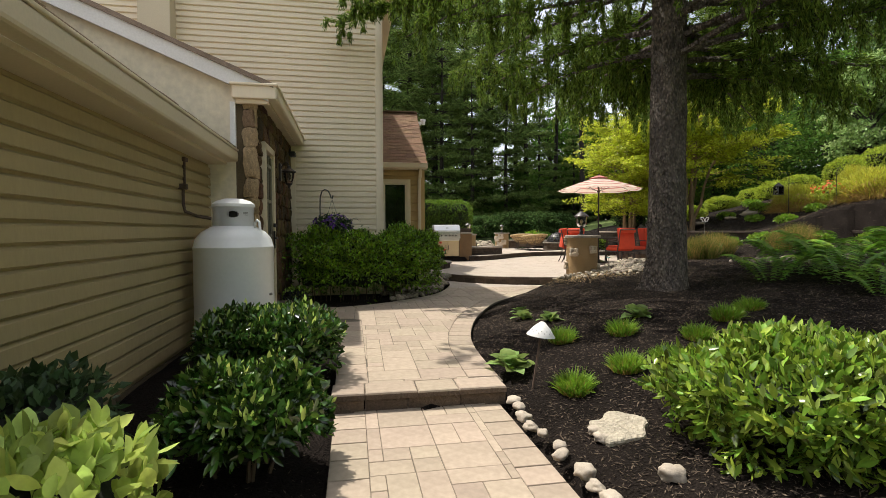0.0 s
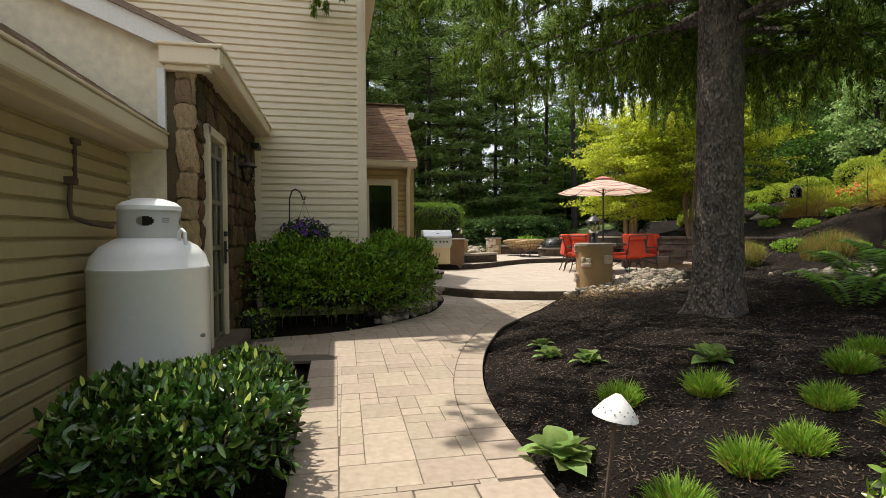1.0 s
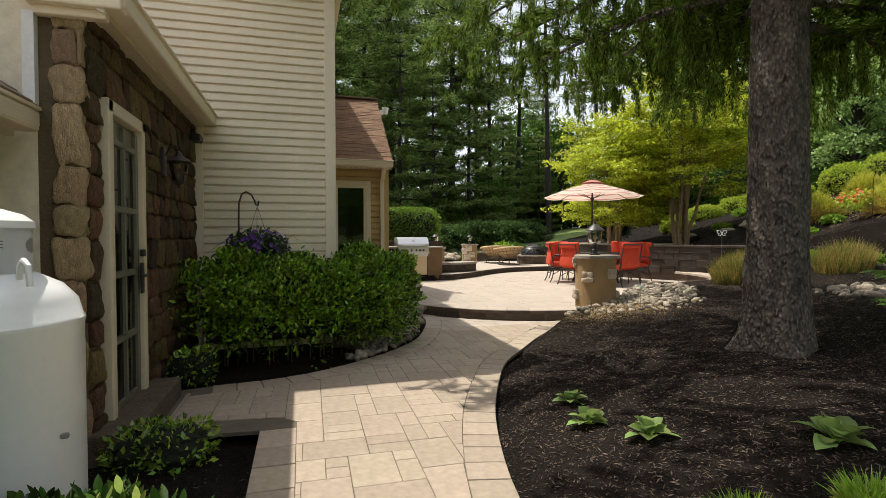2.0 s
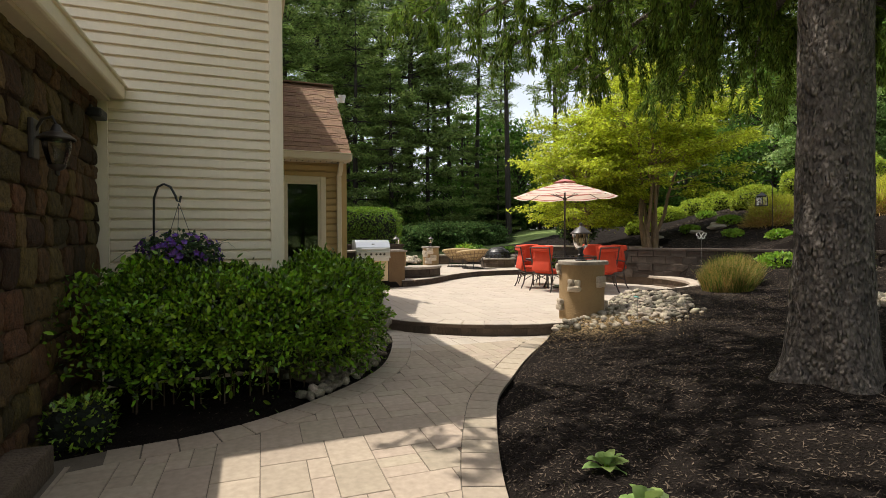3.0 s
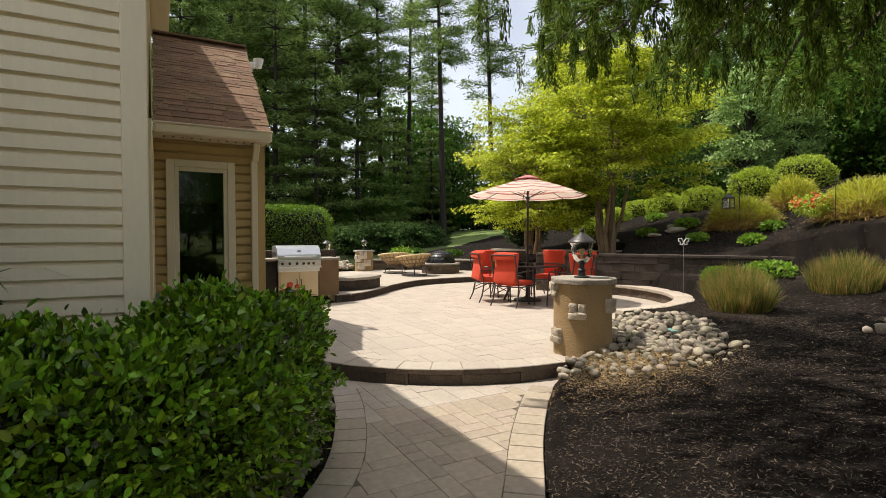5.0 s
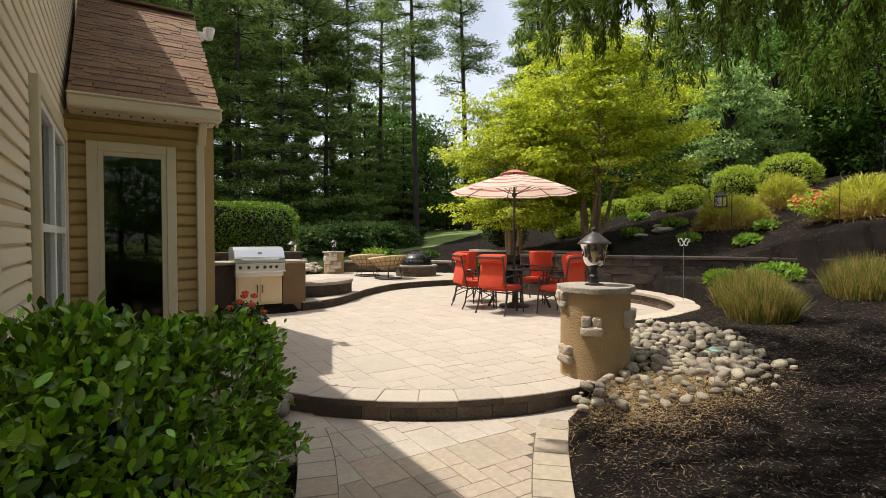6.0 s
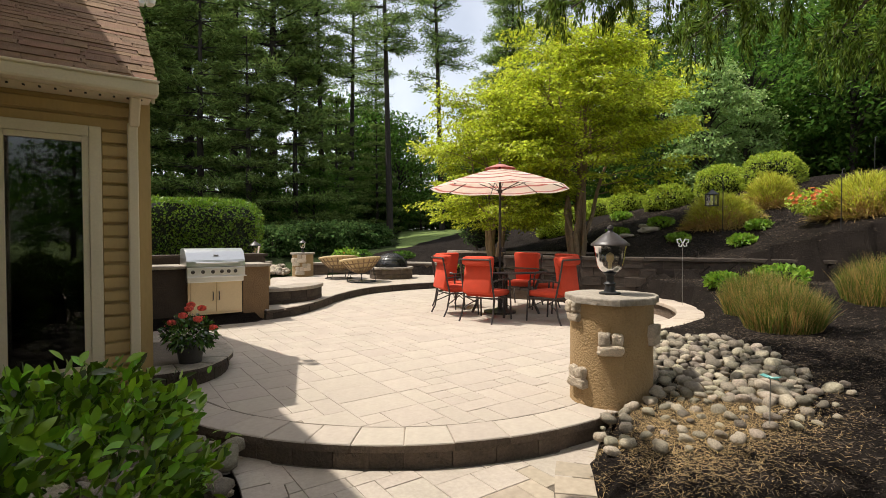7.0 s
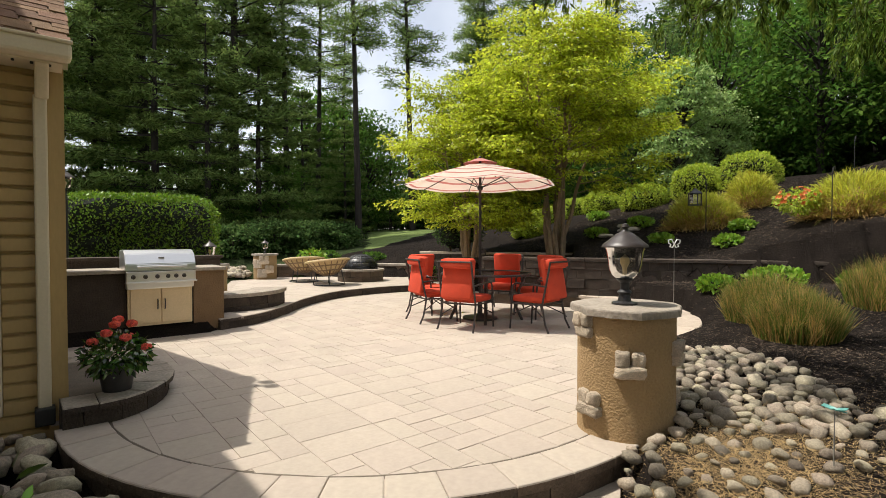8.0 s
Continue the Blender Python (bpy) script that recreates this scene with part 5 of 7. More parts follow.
def shrub(name, at, rx, ry, h, n, size, material, label, category="shrub", p=3.0, group="", seed=1, core=0.80, width=0.5, lift=0.4, rz=0.0, shape=1, lump=0.14, inner=None, cut=-0.75, tips=None):
    """Clipped or mounded shrub: leaves over a lumpy rounded body, twigs and a near-black core painted as the shade
    within.
    """
    rng = np.random.default_rng(seed)
    t = thing(name, at, label, category, group, rz=rz)
    hz = h / 2
    u = unit(rng.normal(size=(n, 3)))
    u[:, 2] = np.where(u[:, 2] < cut, -u[:, 2], u[:, 2])
    r = 1 / (np.abs(u) ** p).sum(1) ** (1 / p)
    depth = 1 - np.abs(rng.normal(0, 0.16, n))
    big = lumps(u * 1.0, 2.1, seed) * lump + lumps(u, 5.0, seed + 5) * lump * 0.5
    q = u * (r * (depth + big))[:, None] * np.array([rx, ry, hz])
    q[:, 2] += hz
    q[:, 2] = np.maximum(q[:, 2], 0.02)
    nor = unit(np.sign(u) * np.abs(u) ** (p - 1) / np.array([rx, ry, hz]))
    d = unit(nor * 0.6 + rng.normal(size=(n, 3)) * 0.55 + np.array([0, 0, lift]))
    up = unit(nor + rng.normal(size=(n, 3)) * 0.5)
    s = size * rng.uniform(0.6, 1.3, n)
    me = blades("leaves", q, d, s, s * width * rng.uniform(0.8, 1.2, n), up, 0.15, shape, 0.1, rng)
    link("leaves", me, material, t)
    if tips is not None:
        k = rng.permutation(n)[: n // 16]
        k = k[u[k, 2] > -0.1]
        me = blades("new_growth", q[k] + nor[k] * 0.02, unit(nor[k] * 0.4 + np.array([0, 0, 0.9]) + rng.normal(0, 0.3, (len(k), 3))), s[k] * 0.8, s[k] * 0.28, up[k], 0.15, shape, 0.0, rng)
        tagged(link("new_growth", me, tips, t), kind="stuff")
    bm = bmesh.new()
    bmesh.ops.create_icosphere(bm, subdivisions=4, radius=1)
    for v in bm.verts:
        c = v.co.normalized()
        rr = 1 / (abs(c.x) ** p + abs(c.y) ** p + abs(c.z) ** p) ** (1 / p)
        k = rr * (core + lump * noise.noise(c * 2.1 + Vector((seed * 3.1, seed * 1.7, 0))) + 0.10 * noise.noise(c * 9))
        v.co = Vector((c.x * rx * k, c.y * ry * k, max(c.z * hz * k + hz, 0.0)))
    part("inner_growth", bm, inner or M_SHADE_CORE, t)
    bm = bmesh.new()
    for k in range(10):
        a = rng.uniform(0, 6.28)
        x, y = rx * 0.35 * math.cos(a), ry * 0.35 * math.sin(a)
        tube(bm, [(x, y, 0), (x * 1.4, y * 1.4, h * 0.3), (x * 2.1, y * 2.1, h * 0.62)], [0.012, 0.009, 0.004], 5)
    tagged(part("twig_growth", bm, M_TWIG, t), kind="stuff")
    return t


def strips(name, p, d, length, width, droop, rng, segs=3):
    """Arching grass blades as one mesh."""
    n = len(p)
    length = np.broadcast_to(length, n)[:, None]
    width = np.broadcast_to(width, n)[:, None]
    droop = np.broadcast_to(droop, n)[:, None]
    d = unit(d)
    side = unit(np.cross(d, np.array([0, 0, 1.0]) + rng.normal(size=(n, 3)) * 0.3))
    out = unit(d * np.array([1, 1, 0]) + 1e-6)
    cols = []
    for k in range(segs + 1):
        t = k / segs
        c = p + d * length * t + (out * 0.25 - np.array([0, 0, 1.0])) * (droop * length * t ** 2.4)
        w = width * (1 - t ** 1.5) * 0.5 + 0.0004
        cols += [c + side * w, c - side * w]
    v = np.stack(cols, 1).reshape(-1, 3)
    i = np.arange(n)[:, None] * (2 * (segs + 1))
    f = np.concatenate([i + [2 * k, 2 * k + 1, 2 * k + 3, 2 * k + 2] for k in range(segs)])
    return np_mesh(name, v, f)


def tuft(name, at, n, radius, height, width, spread, droop, material, label, category, group="", seed=1, dry=None, dry_share=0.4, sx=1.0, rz=0.0, stray=0.20):
    """Grassy clump: arching blades out of one crown, with dry blades below if wanted."""
    rng = np.random.default_rng(seed)
    t = thing(name, at, label, category, group, rz=rz)
    for nm, m, cnt, hh in (("foliage", material, n, height),) + ((("dry_foliage", dry, int(n * dry_share), height * (0.98 if dry_share > 0.7 else 0.6)),) if dry else ()):
        a = rng.uniform(0, 2 * math.pi, cnt)
        r = radius * np.sqrt(rng.uniform(0, 1, cnt))
        p = np.stack([r * np.cos(a) * sx, r * np.sin(a), np.full(cnt, -0.01)], 1)
        ca, sa = math.cos(radians(rz)), math.sin(radians(rz))
        p[:, 2] += ground_many(at[0] + p[:, 0] * ca - p[:, 1] * sa, at[1] + p[:, 0] * sa + p[:, 1] * ca) - at[2]
        d = np.stack([np.cos(a) * spread * (0.25 + r / radius), np.sin(a) * spread * (0.25 + r / radius), np.ones(cnt)], 1) + rng.normal(0, stray, (cnt, 3))
        me = strips(nm, p, d, hh * rng.uniform(0.55, 1.15, cnt) * (1 - 0.35 * (r / radius) ** 2), width * rng.uniform(0.7, 1.2, cnt), droop * rng.uniform(0.5, 1.4, cnt), rng)
        tagged(link(nm, me, m, t), kind="stuff")
    return t


def hosta(at, n, size, label, seed, material=None, group="hostas"):
    rng = np.random.default_rng(seed)
    t = thing("hosta", at, label, "hosta", group)
    a = np.arange(n) * 2.4 + rng.uniform(0, 1, n)
    el = np.linspace(0.35, 1.25, n)
    d = np.stack([np.cos(a) * np.cos(el), np.sin(a) * np.cos(el), np.sin(el)], 1)
    p = d * size * 0.25
    link("leaves", blades("leaves", p, d, size * rng.uniform(0.75, 1.2, n), size * rng.uniform(0.55, 0.75, n), np.tile([0, 0, 1.0], (n, 1)) + rng.normal(0, 0.25, (n, 3)), 0.12, 2, 0.40, rng), material or L_HOSTA, t)
    link("stalks", strips("stalks", np.zeros((n, 3)), d, size * 0.4, 0.012, 0.0, rng, 2), L_LILY, t)
    return t


def fern(at, fronds, size, seed):
    rng = np.random.default_rng(seed)
    t = thing("fern", at, "lush green fern with arching fronds in mulch", "fern", "ferns under the spruce")
    P, D, Ln, S = [], [], [], []
    for k in range(fronds):
        a = 2 * math.pi * k / fronds + rng.uniform(-0.25, 0.25)
        o = np.array([math.cos(a), math.sin(a), 0])
        side = np.array([-math.sin(a), math.cos(a), 0])
        L = size * rng.uniform(0.8, 1.15)
        tilt = rng.uniform(1.3, 2.1)
        for i in range(20):
            u = i / 19
            c = o * L * (0.15 + 0.75 * u) + np.array([0, 0, L * tilt * (0.95 * u - 0.62 * u * u)])
            ll = L * 0.26 * math.sin(math.pi * (0.12 + 0.86 * u)) ** 0.8
            for sgn in (-1, 1):
                P.append(c)
                D.append(side * sgn + o * 0.45 + np.array([0, 0, -0.12]))
                Ln.append(ll)
    n = len(P)
    link("fronds", blades("fronds", np.array(P), np.array(D), np.array(Ln), np.array(Ln) * 0.32 + 0.010, np.tile([0, 0, 1.0], (n, 1)), 0.1, 0, 0.12, rng), L_FERN, t)
    return t


# clipped shrubs beside the lower path
shrub("shrub", (-0.53, 2.58, 0.0), 0.37, 0.32, 0.50, 5200, 0.068, L_BOX, "glossy dark green clipped laurel shrub beside the path", seed=2, cut=-0.25, group="path shrubs", lift=0.22, p=2.4, lump=0.34, core=0.60, tips=L_VARI, shape=2, width=0.36)
shrub("shrub", (-0.60, 4.0, 0.05), 0.50, 0.58, 0.52, 8200, 0.066, L_BOX, "glossy dark green clipped laurel shrub below the tank", seed=3, cut=-0.25, group="path shrubs", lift=0.22, p=2.6, lump=0.34, core=0.60, tips=L_VARI, shape=2, width=0.36)
shrub("shrub", (-0.78, 1.46, 0.0), 0.24, 0.24, 0.64, 900, 0.085, L_VARI, "yellow-green broadleaf shrub at the wing wall", seed=4, width=0.5, lift=0.6, shape=2, lump=0.2, core=0.65)
shrub("shrub", (-1.16, 2.1, 0.0), 0.22, 0.30, 0.64, 1400, 0.065, L_DULL, "dull green shrub in the shade of the eave", seed=5)
shrub("shrub", (2.24, 2.10, 0.08), 0.66, 0.60, 0.56, 10500, 0.066, L_LIGHT, "bright glossy green laurel shrub in the mulch bed", seed=6, width=0.36, lift=0.45, lump=0.30, tips=L_VARI, p=2.3, core=0.6, shape=2)
shrub("shrub", (-0.62, 5.75, 0.05), 0.28, 0.2, 0.26, 800, 0.045, L_LIGHT, "small light green shrub by the door path", seed=7)
shrub("shrub", (-0.78, 7.4, 0.05), 0.20, 0.18, 0.34, 500, 0.045, L_LIGHT, "small light green shrub at the entry wall", seed=8)

# long hedge along the curved bed, clipped flat
rng = np.random.default_rng(21)
hedge = thing("hedge", (0, 0, 0.05), "dense clipped bright green privet hedge before the house", "hedge")
HL = smooth_line([(-0.74, 7.98), (0.1, 8.02), (0.68, 8.22), (1.0, 8.52), (1.16, 8.92)], 200)
HT = unit(np.gradient(HL, axis=0))
HN = np.stack([-HT[:, 1], HT[:, 0]], 1)
NH = 50000
k = rng.integers(0, 200, NH)
end = (k < 6) | (k > 193)
ph = rng.uniform(-0.32 * math.pi, 1.32 * math.pi, NH)
cx, cz = np.cos(ph), np.sin(ph)
pw = 3.2
rr = 1 / (np.abs(cx) ** pw + np.abs(cz) ** pw) ** (1 / pw)
HW, HH = np.interp(np.arange(200), [0, 110, 199], [0.46, 0.44, 0.38]), 0.50
base = np.stack([HL[k, 0] * 1.6, HL[k, 1] * 1.6, cz * 1.3], 1)
lum = lumps(base, 1.8, 4) * 0.30 + lumps(base, 4.3, 9) * 0.42
dep = 1 - np.abs(rng.normal(0, 0.17, NH)) + lum + (rng.uniform(size=NH) < 0.05) * rng.uniform(0, 0.16, NH)
off = cx * rr * HW[k] * dep
zz = 0.58 + cz * rr * HH * dep
along = rng.normal(0, 0.03, NH) + np.where(k < 4, -np.abs(rng.normal(0, 0.14, NH)), 0) + np.where(k > 195, np.abs(rng.normal(0, 0.14, NH)), 0)
P = np.stack([HL[k, 0] + HN[k, 0] * off + HT[k, 0] * along, HL[k, 1] + HN[k, 1] * off + HT[k, 1] * along, np.maximum(zz, 0.03)], 1)
keep = (P[:, 2] > 0.24) | (rng.uniform(size=NH) < 0.18)
keep &= ~((P[:, 2] < 0.5) & (rng.uniform(size=NH) < 0.5))
keep &= ~((P[:, 2] < 0.42) & (k < 120) & (rng.uniform(size=NH) < 0.7))
nor = np.stack([HN[k, 0] * cx, HN[k, 1] * cx, cz], 1)
P, nor = P[keep], nor[keep]
n = len(P)
D = unit(nor * 0.6 + rng.normal(size=(n, 3)) * 0.55 + np.array([0, 0, 0.4]))
S = 0.053 * rng.uniform(0.55, 1.3, n) * np.interp(k[keep], [120, 170], [1.0, 0.86])
link("leaves", blades("leaves", P, D, S, S * 0.46, unit(nor + rng.normal(size=(n, 3)) * 0.5), 0.12, 2, 0.1, rng), L_HEDGE, hedge)
bm = bmesh.new()
for i in range(0, 200, 6):
    for j in range(1):
        x, y = HL[i] + rng.normal(0, 0.05, 2)
        q = HN[i] * rng.uniform(-0.24, 0.24)
        tube(bm, [(x, y, 0), (x + q[0] * 0.4, y + q[1] * 0.4, 0.35), (x + q[0], y + q[1], 0.75)], [0.007, 0.005, 0.002], 5)
tagged(part("twig_growth", bm, M_TWIG, hedge), kind="stuff")
# solid core coloured near-black as the shade deep in the hedge
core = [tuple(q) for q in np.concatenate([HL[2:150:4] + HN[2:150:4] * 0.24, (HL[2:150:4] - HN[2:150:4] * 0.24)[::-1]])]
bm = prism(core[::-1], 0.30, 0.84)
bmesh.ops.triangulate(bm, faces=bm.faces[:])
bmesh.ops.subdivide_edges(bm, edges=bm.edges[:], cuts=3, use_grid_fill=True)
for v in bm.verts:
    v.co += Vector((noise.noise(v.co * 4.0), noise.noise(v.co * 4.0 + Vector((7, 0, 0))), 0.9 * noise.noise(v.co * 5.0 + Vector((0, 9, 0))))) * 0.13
part("inner_growth", bm, M_SHADE_CORE, hedge)
shrub("hedge", (3.02, 17.75, 0.3), 1.22, 0.62, 1.95, 40000, 0.055, L_LIME, "tall clipped hedge behind the outdoor kitchen", "hedge", p=7, seed=31, core=0.88, lump=0.05, shape=0)

# shepherd's hook with the flower basket
hook = thing("shepherd_hook", (-0.40, 8.25, 0.05), "black shepherd's crook standing behind the hedge", "plant hook")
bm = bmesh.new()
tube(bm, [(-0.08, 0, 0), (-0.08, 0, 1.5), (-0.075, -0.01, 1.68), (-0.045, -0.02, 1.77), (0.0, -0.03, 1.795), (0.05, -0.05, 1.77), (0.085, -0.06, 1.70), (0.095, -0.06, 1.66), (0.115, -0.06, 1.65), (0.125, -0.06, 1.70)], 0.009, 8)
part("crook", bm, M_BLACK, hook, smooth=True)
basket = thing("hanging_basket", (-0.29, 8.18, 1.15), "hanging basket of purple petunias on a hook", "hanging basket")
part("pot", lathe([(0, 0.0), (0.09, 0.0), (0.15, 0.14), (0.155, 0.145), (0.14, 0.14), (0, 0.12)], 24), M_POT, basket, smooth=True)
bm = bmesh.new()
for a in (30, 150, 270):
    tube(bm, [(0.14 * math.cos(radians(a)), 0.14 * math.sin(radians(a)), 0.14), (0, 0, 0.54)], 0.003, 4)
part("hanger", bm, M_BLACK, basket)
rng = np.random.default_rng(22)


def bloom_ball(parent, c, r, n_leaf, n_fl, lmat, fmat, fsize, zs=0.6, lsize=0.05, fname="bloom"):
    u = unit(rng.normal(size=(n_leaf, 3)))
    p = np.array(c) + u * np.array([r, r, r * zs]) * rng.uniform(0.5, 1.0, (n_leaf, 1))
    link("leaves", blades("leaves", p, u + rng.normal(0, 0.5, u.shape), lsize * rng.uniform(0.7, 1.3, n_leaf), lsize * 0.6, None, 0.15, 1, 0.2, rng), lmat, parent)
    u = unit(rng.normal(size=(n_fl, 3)))
    u[:, 2] = np.abs(u[:, 2]) * 0.9 - 0.25
    c0 = np.array(c) + unit(u) * np.array([r, r, r * zs]) * rng.uniform(0.9, 1.08, (n_fl, 1))
    P, D, U = [], [], []
    for q, o in zip(c0, unit(u)):
        s1 = unit(np.cross(o, [0.3, 0.2, 1.0]))
        s2 = np.cross(o, s1)
        for j in range(5):
            a = 2 * math.pi * j / 5
            P.append(q)
            D.append(s1 * math.cos(a) + s2 * math.sin(a) + o * 0.35)
            U.append(o)
    fl_ = link(fname, blades(fname, np.array(P), np.array(D), fsize, fsize * 0.95, np.array(U), 0.1, 1, 0.0, rng), fmat, parent)
    tagged(fl_, kind="stuff")


bloom_ball(basket, (0, 0, 0.12), 0.30, 900, 95, L_DULL, L_PURPLE, 0.030, 0.65)
link("trailing_growth", strips("trailing_growth", rng.normal(0, 0.12, (60, 3)) * [1, 1, 0.3] + [0, 0, 0.16], rng.normal(0, 1, (60, 3)) * [1, 1, 0.5], rng.uniform(0.2, 0.38, 60), 0.018, 0.5, rng), L_DULL, basket)
pot = thing("flower_pot", (2.03, 12.03, 0.43), "dark pot of coral geraniums on the half-round step", "flower pot")
part("pot", lathe([(0, 0), (0.10, 0), (0.13, 0.18), (0.145, 0.19), (0.145, 0.21), (0.12, 0.20), (0, 0.18)], 28), M_POT, pot, smooth=True)
bloom_ball(pot, (0, 0, 0.30), 0.24, 620, 8, L_BOX, L_CORAL, 0.02, 0.75, 0.062, "stray_bloom")
for dx, dy, dz in ((-0.08, -0.12, 0.20), (0.10, -0.05, 0.25), (0.02, 0.05, 0.28), (0.19, -0.10, 0.05), (-0.16, 0.0, 0.12), (0.04, -0.18, 0.16), (-0.02, -0.08, 0.26)):
    c = np.array([dx, dy, 0.30 + dz])
    u = unit(rng.normal(size=(110, 3)))
    link("flower_head", blades("flower_head", c + u * np.array([0.036, 0.036, 0.022]), unit(np.cross(u, rng.normal(size=u.shape))), 0.026, 0.026, u, 0.05, 1, 0, rng), L_CORAL, pot, "coral geranium head")
link("spikes", strips("spikes", np.tile([-0.08, 0.05, 0.2], (14, 1)), rng.normal(0, 0.35, (14, 3)) + [0, 0, 1], 0.38, 0.008, 0.35, rng), L_LILY, pot)

pot.scale = (0.9, 0.9, 0.86)

# bed plants under the spruce
for i, (x, y, s) in enumerate([(1.46, 3.12, 0.24), (1.92, 3.27, 0.25), (1.80, 4.12, 0.24), (2.30, 4.0, 0.24), (3.2, 3.85, 0.24), (2.72, 3.58, 0.20), (3.1, 2.92, 0.24), (2.28, 3.32, 0.20), (3.0, 2.55, 0.22), (3.6, 4.05, 0.22), (2.8, 3.22, 0.18)]):
    tuft("daylily", (x, y, ground_z(x, y)), 640, 0.095, s * 0.82, 0.009, 0.34, 0.30, L_LILY, "clump of strappy lime-green daylily leaves in mulch", "daylily", "daylilies in the bed", 50 + i, L_DRY, 0.55)
hosta((1.18, 3.62, 0.13), 26, 0.18, "pale green hosta beside the step", 60)
hosta((1.88, 5.35, ground_z(1.88, 5.35)), 16, 0.13, "small cream-edged hosta in mulch", 61)
hosta((2.05, 5.0, ground_z(2.05, 5.0)), 18, 0.14, "small cream-edged hosta in mulch", 62)
hosta((2.72, 4.45, ground_z(2.72, 4.45)), 20, 0.17, "cream-edged hosta in mulch", 63)
hosta((1.98, 5.75, ground_z(1.98, 5.75)), 14, 0.12, "small cream-edged hosta in mulch", 64)
for i, (x, y, s) in enumerate([(4.9, 5.2, 0.75), (5.35, 4.7, 0.85), (5.6, 5.5, 0.9), (5.95, 4.9, 0.9), (6.3, 5.7, 0.85), (6.5, 4.8, 0.9), (5.0, 4.0, 0.5), (5.9, 4.2, 0.7)]):
    fern((x, y, ground_z(x, y)), 11, s * 0.8, 70 + i)
pl = thing("path_light", (1.26, 3.36, ground_z(1.26, 3.36)), "white cone path light on a thin dark stake", "path light")
pl.matrix_world = pose(1.26, 3.36, ground_z(1.26, 3.36), 0, 8, 0)
bm = bmesh.new()
tube(bm, [(-0.03, -0.06, -0.02), (0, 0, 0.40)], 0.009, 8)
part("stake", bm, M_RUST, pl, smooth=True)
part("shade", lathe([(0, 0.455), (0.015, 0.452), (0.06, 0.41), (0.098, 0.36), (0.100, 0.352), (0.094, 0.356), (0.05, 0.405), (0, 0.44)], 32), M_WHITE, pl, "white pierced cone shade", smooth=True)
for k in range(26):
    a = 2 * math.pi * k / 26
    r = 0.085 if k % 2 else 0.075
    ob = part("hole", lathe([(0, 0), (0.0035, 0), (0, 0.0005)], 8), M_DARK, pl)
    ob.matrix_local = pose(r * 1.02 * math.cos(a), r * 1.02 * math.sin(a), 0.382 if k % 2 else 0.396, 0, 48, math.degrees(a))

# stones along the lower path and the flat stone
rng = np.random.default_rng(33)
edge_rocks = [rock_mesh("edging_stone", 120 + i, 3, 0.55, 0.32, 2.6) for i in range(5)]
for me in edge_rocks:
    me.materials.append(M_STONE2)
pale = mat("white_stone", (0.46, 0.395, 0.315), 0.8, 0.2, 8, 40, 0.4, piece=0.12)
for me in edge_rocks:
    me.materials[0] = pale
for i in range(11):
    y = 3.22 - 0.145 * i + float(rng.uniform(-0.03, 0.03))
    ob = tagged(link("edging_stone", edge_rocks[i % 5], None), "smooth pale rounded stone edging the path", "stone", "stones edging the path")
    s = float(rng.uniform(0.07, 0.12))
    ob.matrix_world = pose(1.03 + 0.02 * i * 0.1 + float(rng.uniform(-0.02, 0.04)), y, 0.045, 0, 0, float(rng.uniform(0, 180))) @ Matrix.Diagonal((s, s, s, 1))
for x, y, s in ((1.32, 2.55, 0.09), (1.30, 2.46, 0.08), (1.40, 2.0, 0.12)):
    ob = tagged(link("edging_stone", edge_rocks[2], None), "smooth pale rounded stone lying in mulch", "stone", "stones edging the path")
    ob.matrix_world = pose(x, y, ground_z(x, y) + 0.02, 0, 0, x * 300) @ Matrix.Diagonal((s, s, s, 1))
rim = []
for k in range(22):
    a = 2 * math.pi * k / 22
    r = 1 + 0.16 * math.sin(2 * a + 0.7) + 0.13 * math.sin(5 * a + 2) + float(rng.uniform(-0.07, 0.07))
    rim.append((0.155 * r * math.cos(a), 0.17 * r * math.sin(a)))
fs = tagged(part("flat_stone", prism(rim, -0.06, 0.045, 0.014), mat("lichen_stone", (0.45, 0.40, 0.31), 0.9, 0.4, 14, 60, 1.0, dist=0.02)), "flat pale lichen-spotted rock set in mulch", "rock")
fs.matrix_world = pose(1.45, 2.54, ground_z(1.45, 2.54) - 0.012, 3, -5, 12)

# river-stone beds
peb = [rock_mesh("river_stone", 150 + i, 2, 0.56, 0.24, 2.5) for i in range(9)]
for me in peb:
    me.materials.append(M_PEBBLE)


def stone_bed(name, label, spots, parent_z=0.0):
    t = thing(name, (0, 0, 0), label, "stones", kind="structure")
    for x, y, z, s in spots:
        ob = link("river_stone", peb[int(rng.integers(9))], None, t)
        ob.matrix_local = pose(x, y, z, float(rng.uniform(-25, 25)), float(rng.uniform(-25, 25)), float(rng.uniform(0, 360))) @ Matrix.Diagonal((s * float(rng.uniform(0.85, 1.25)), s, s * float(rng.uniform(0.8, 1.2)), 1))
    return t


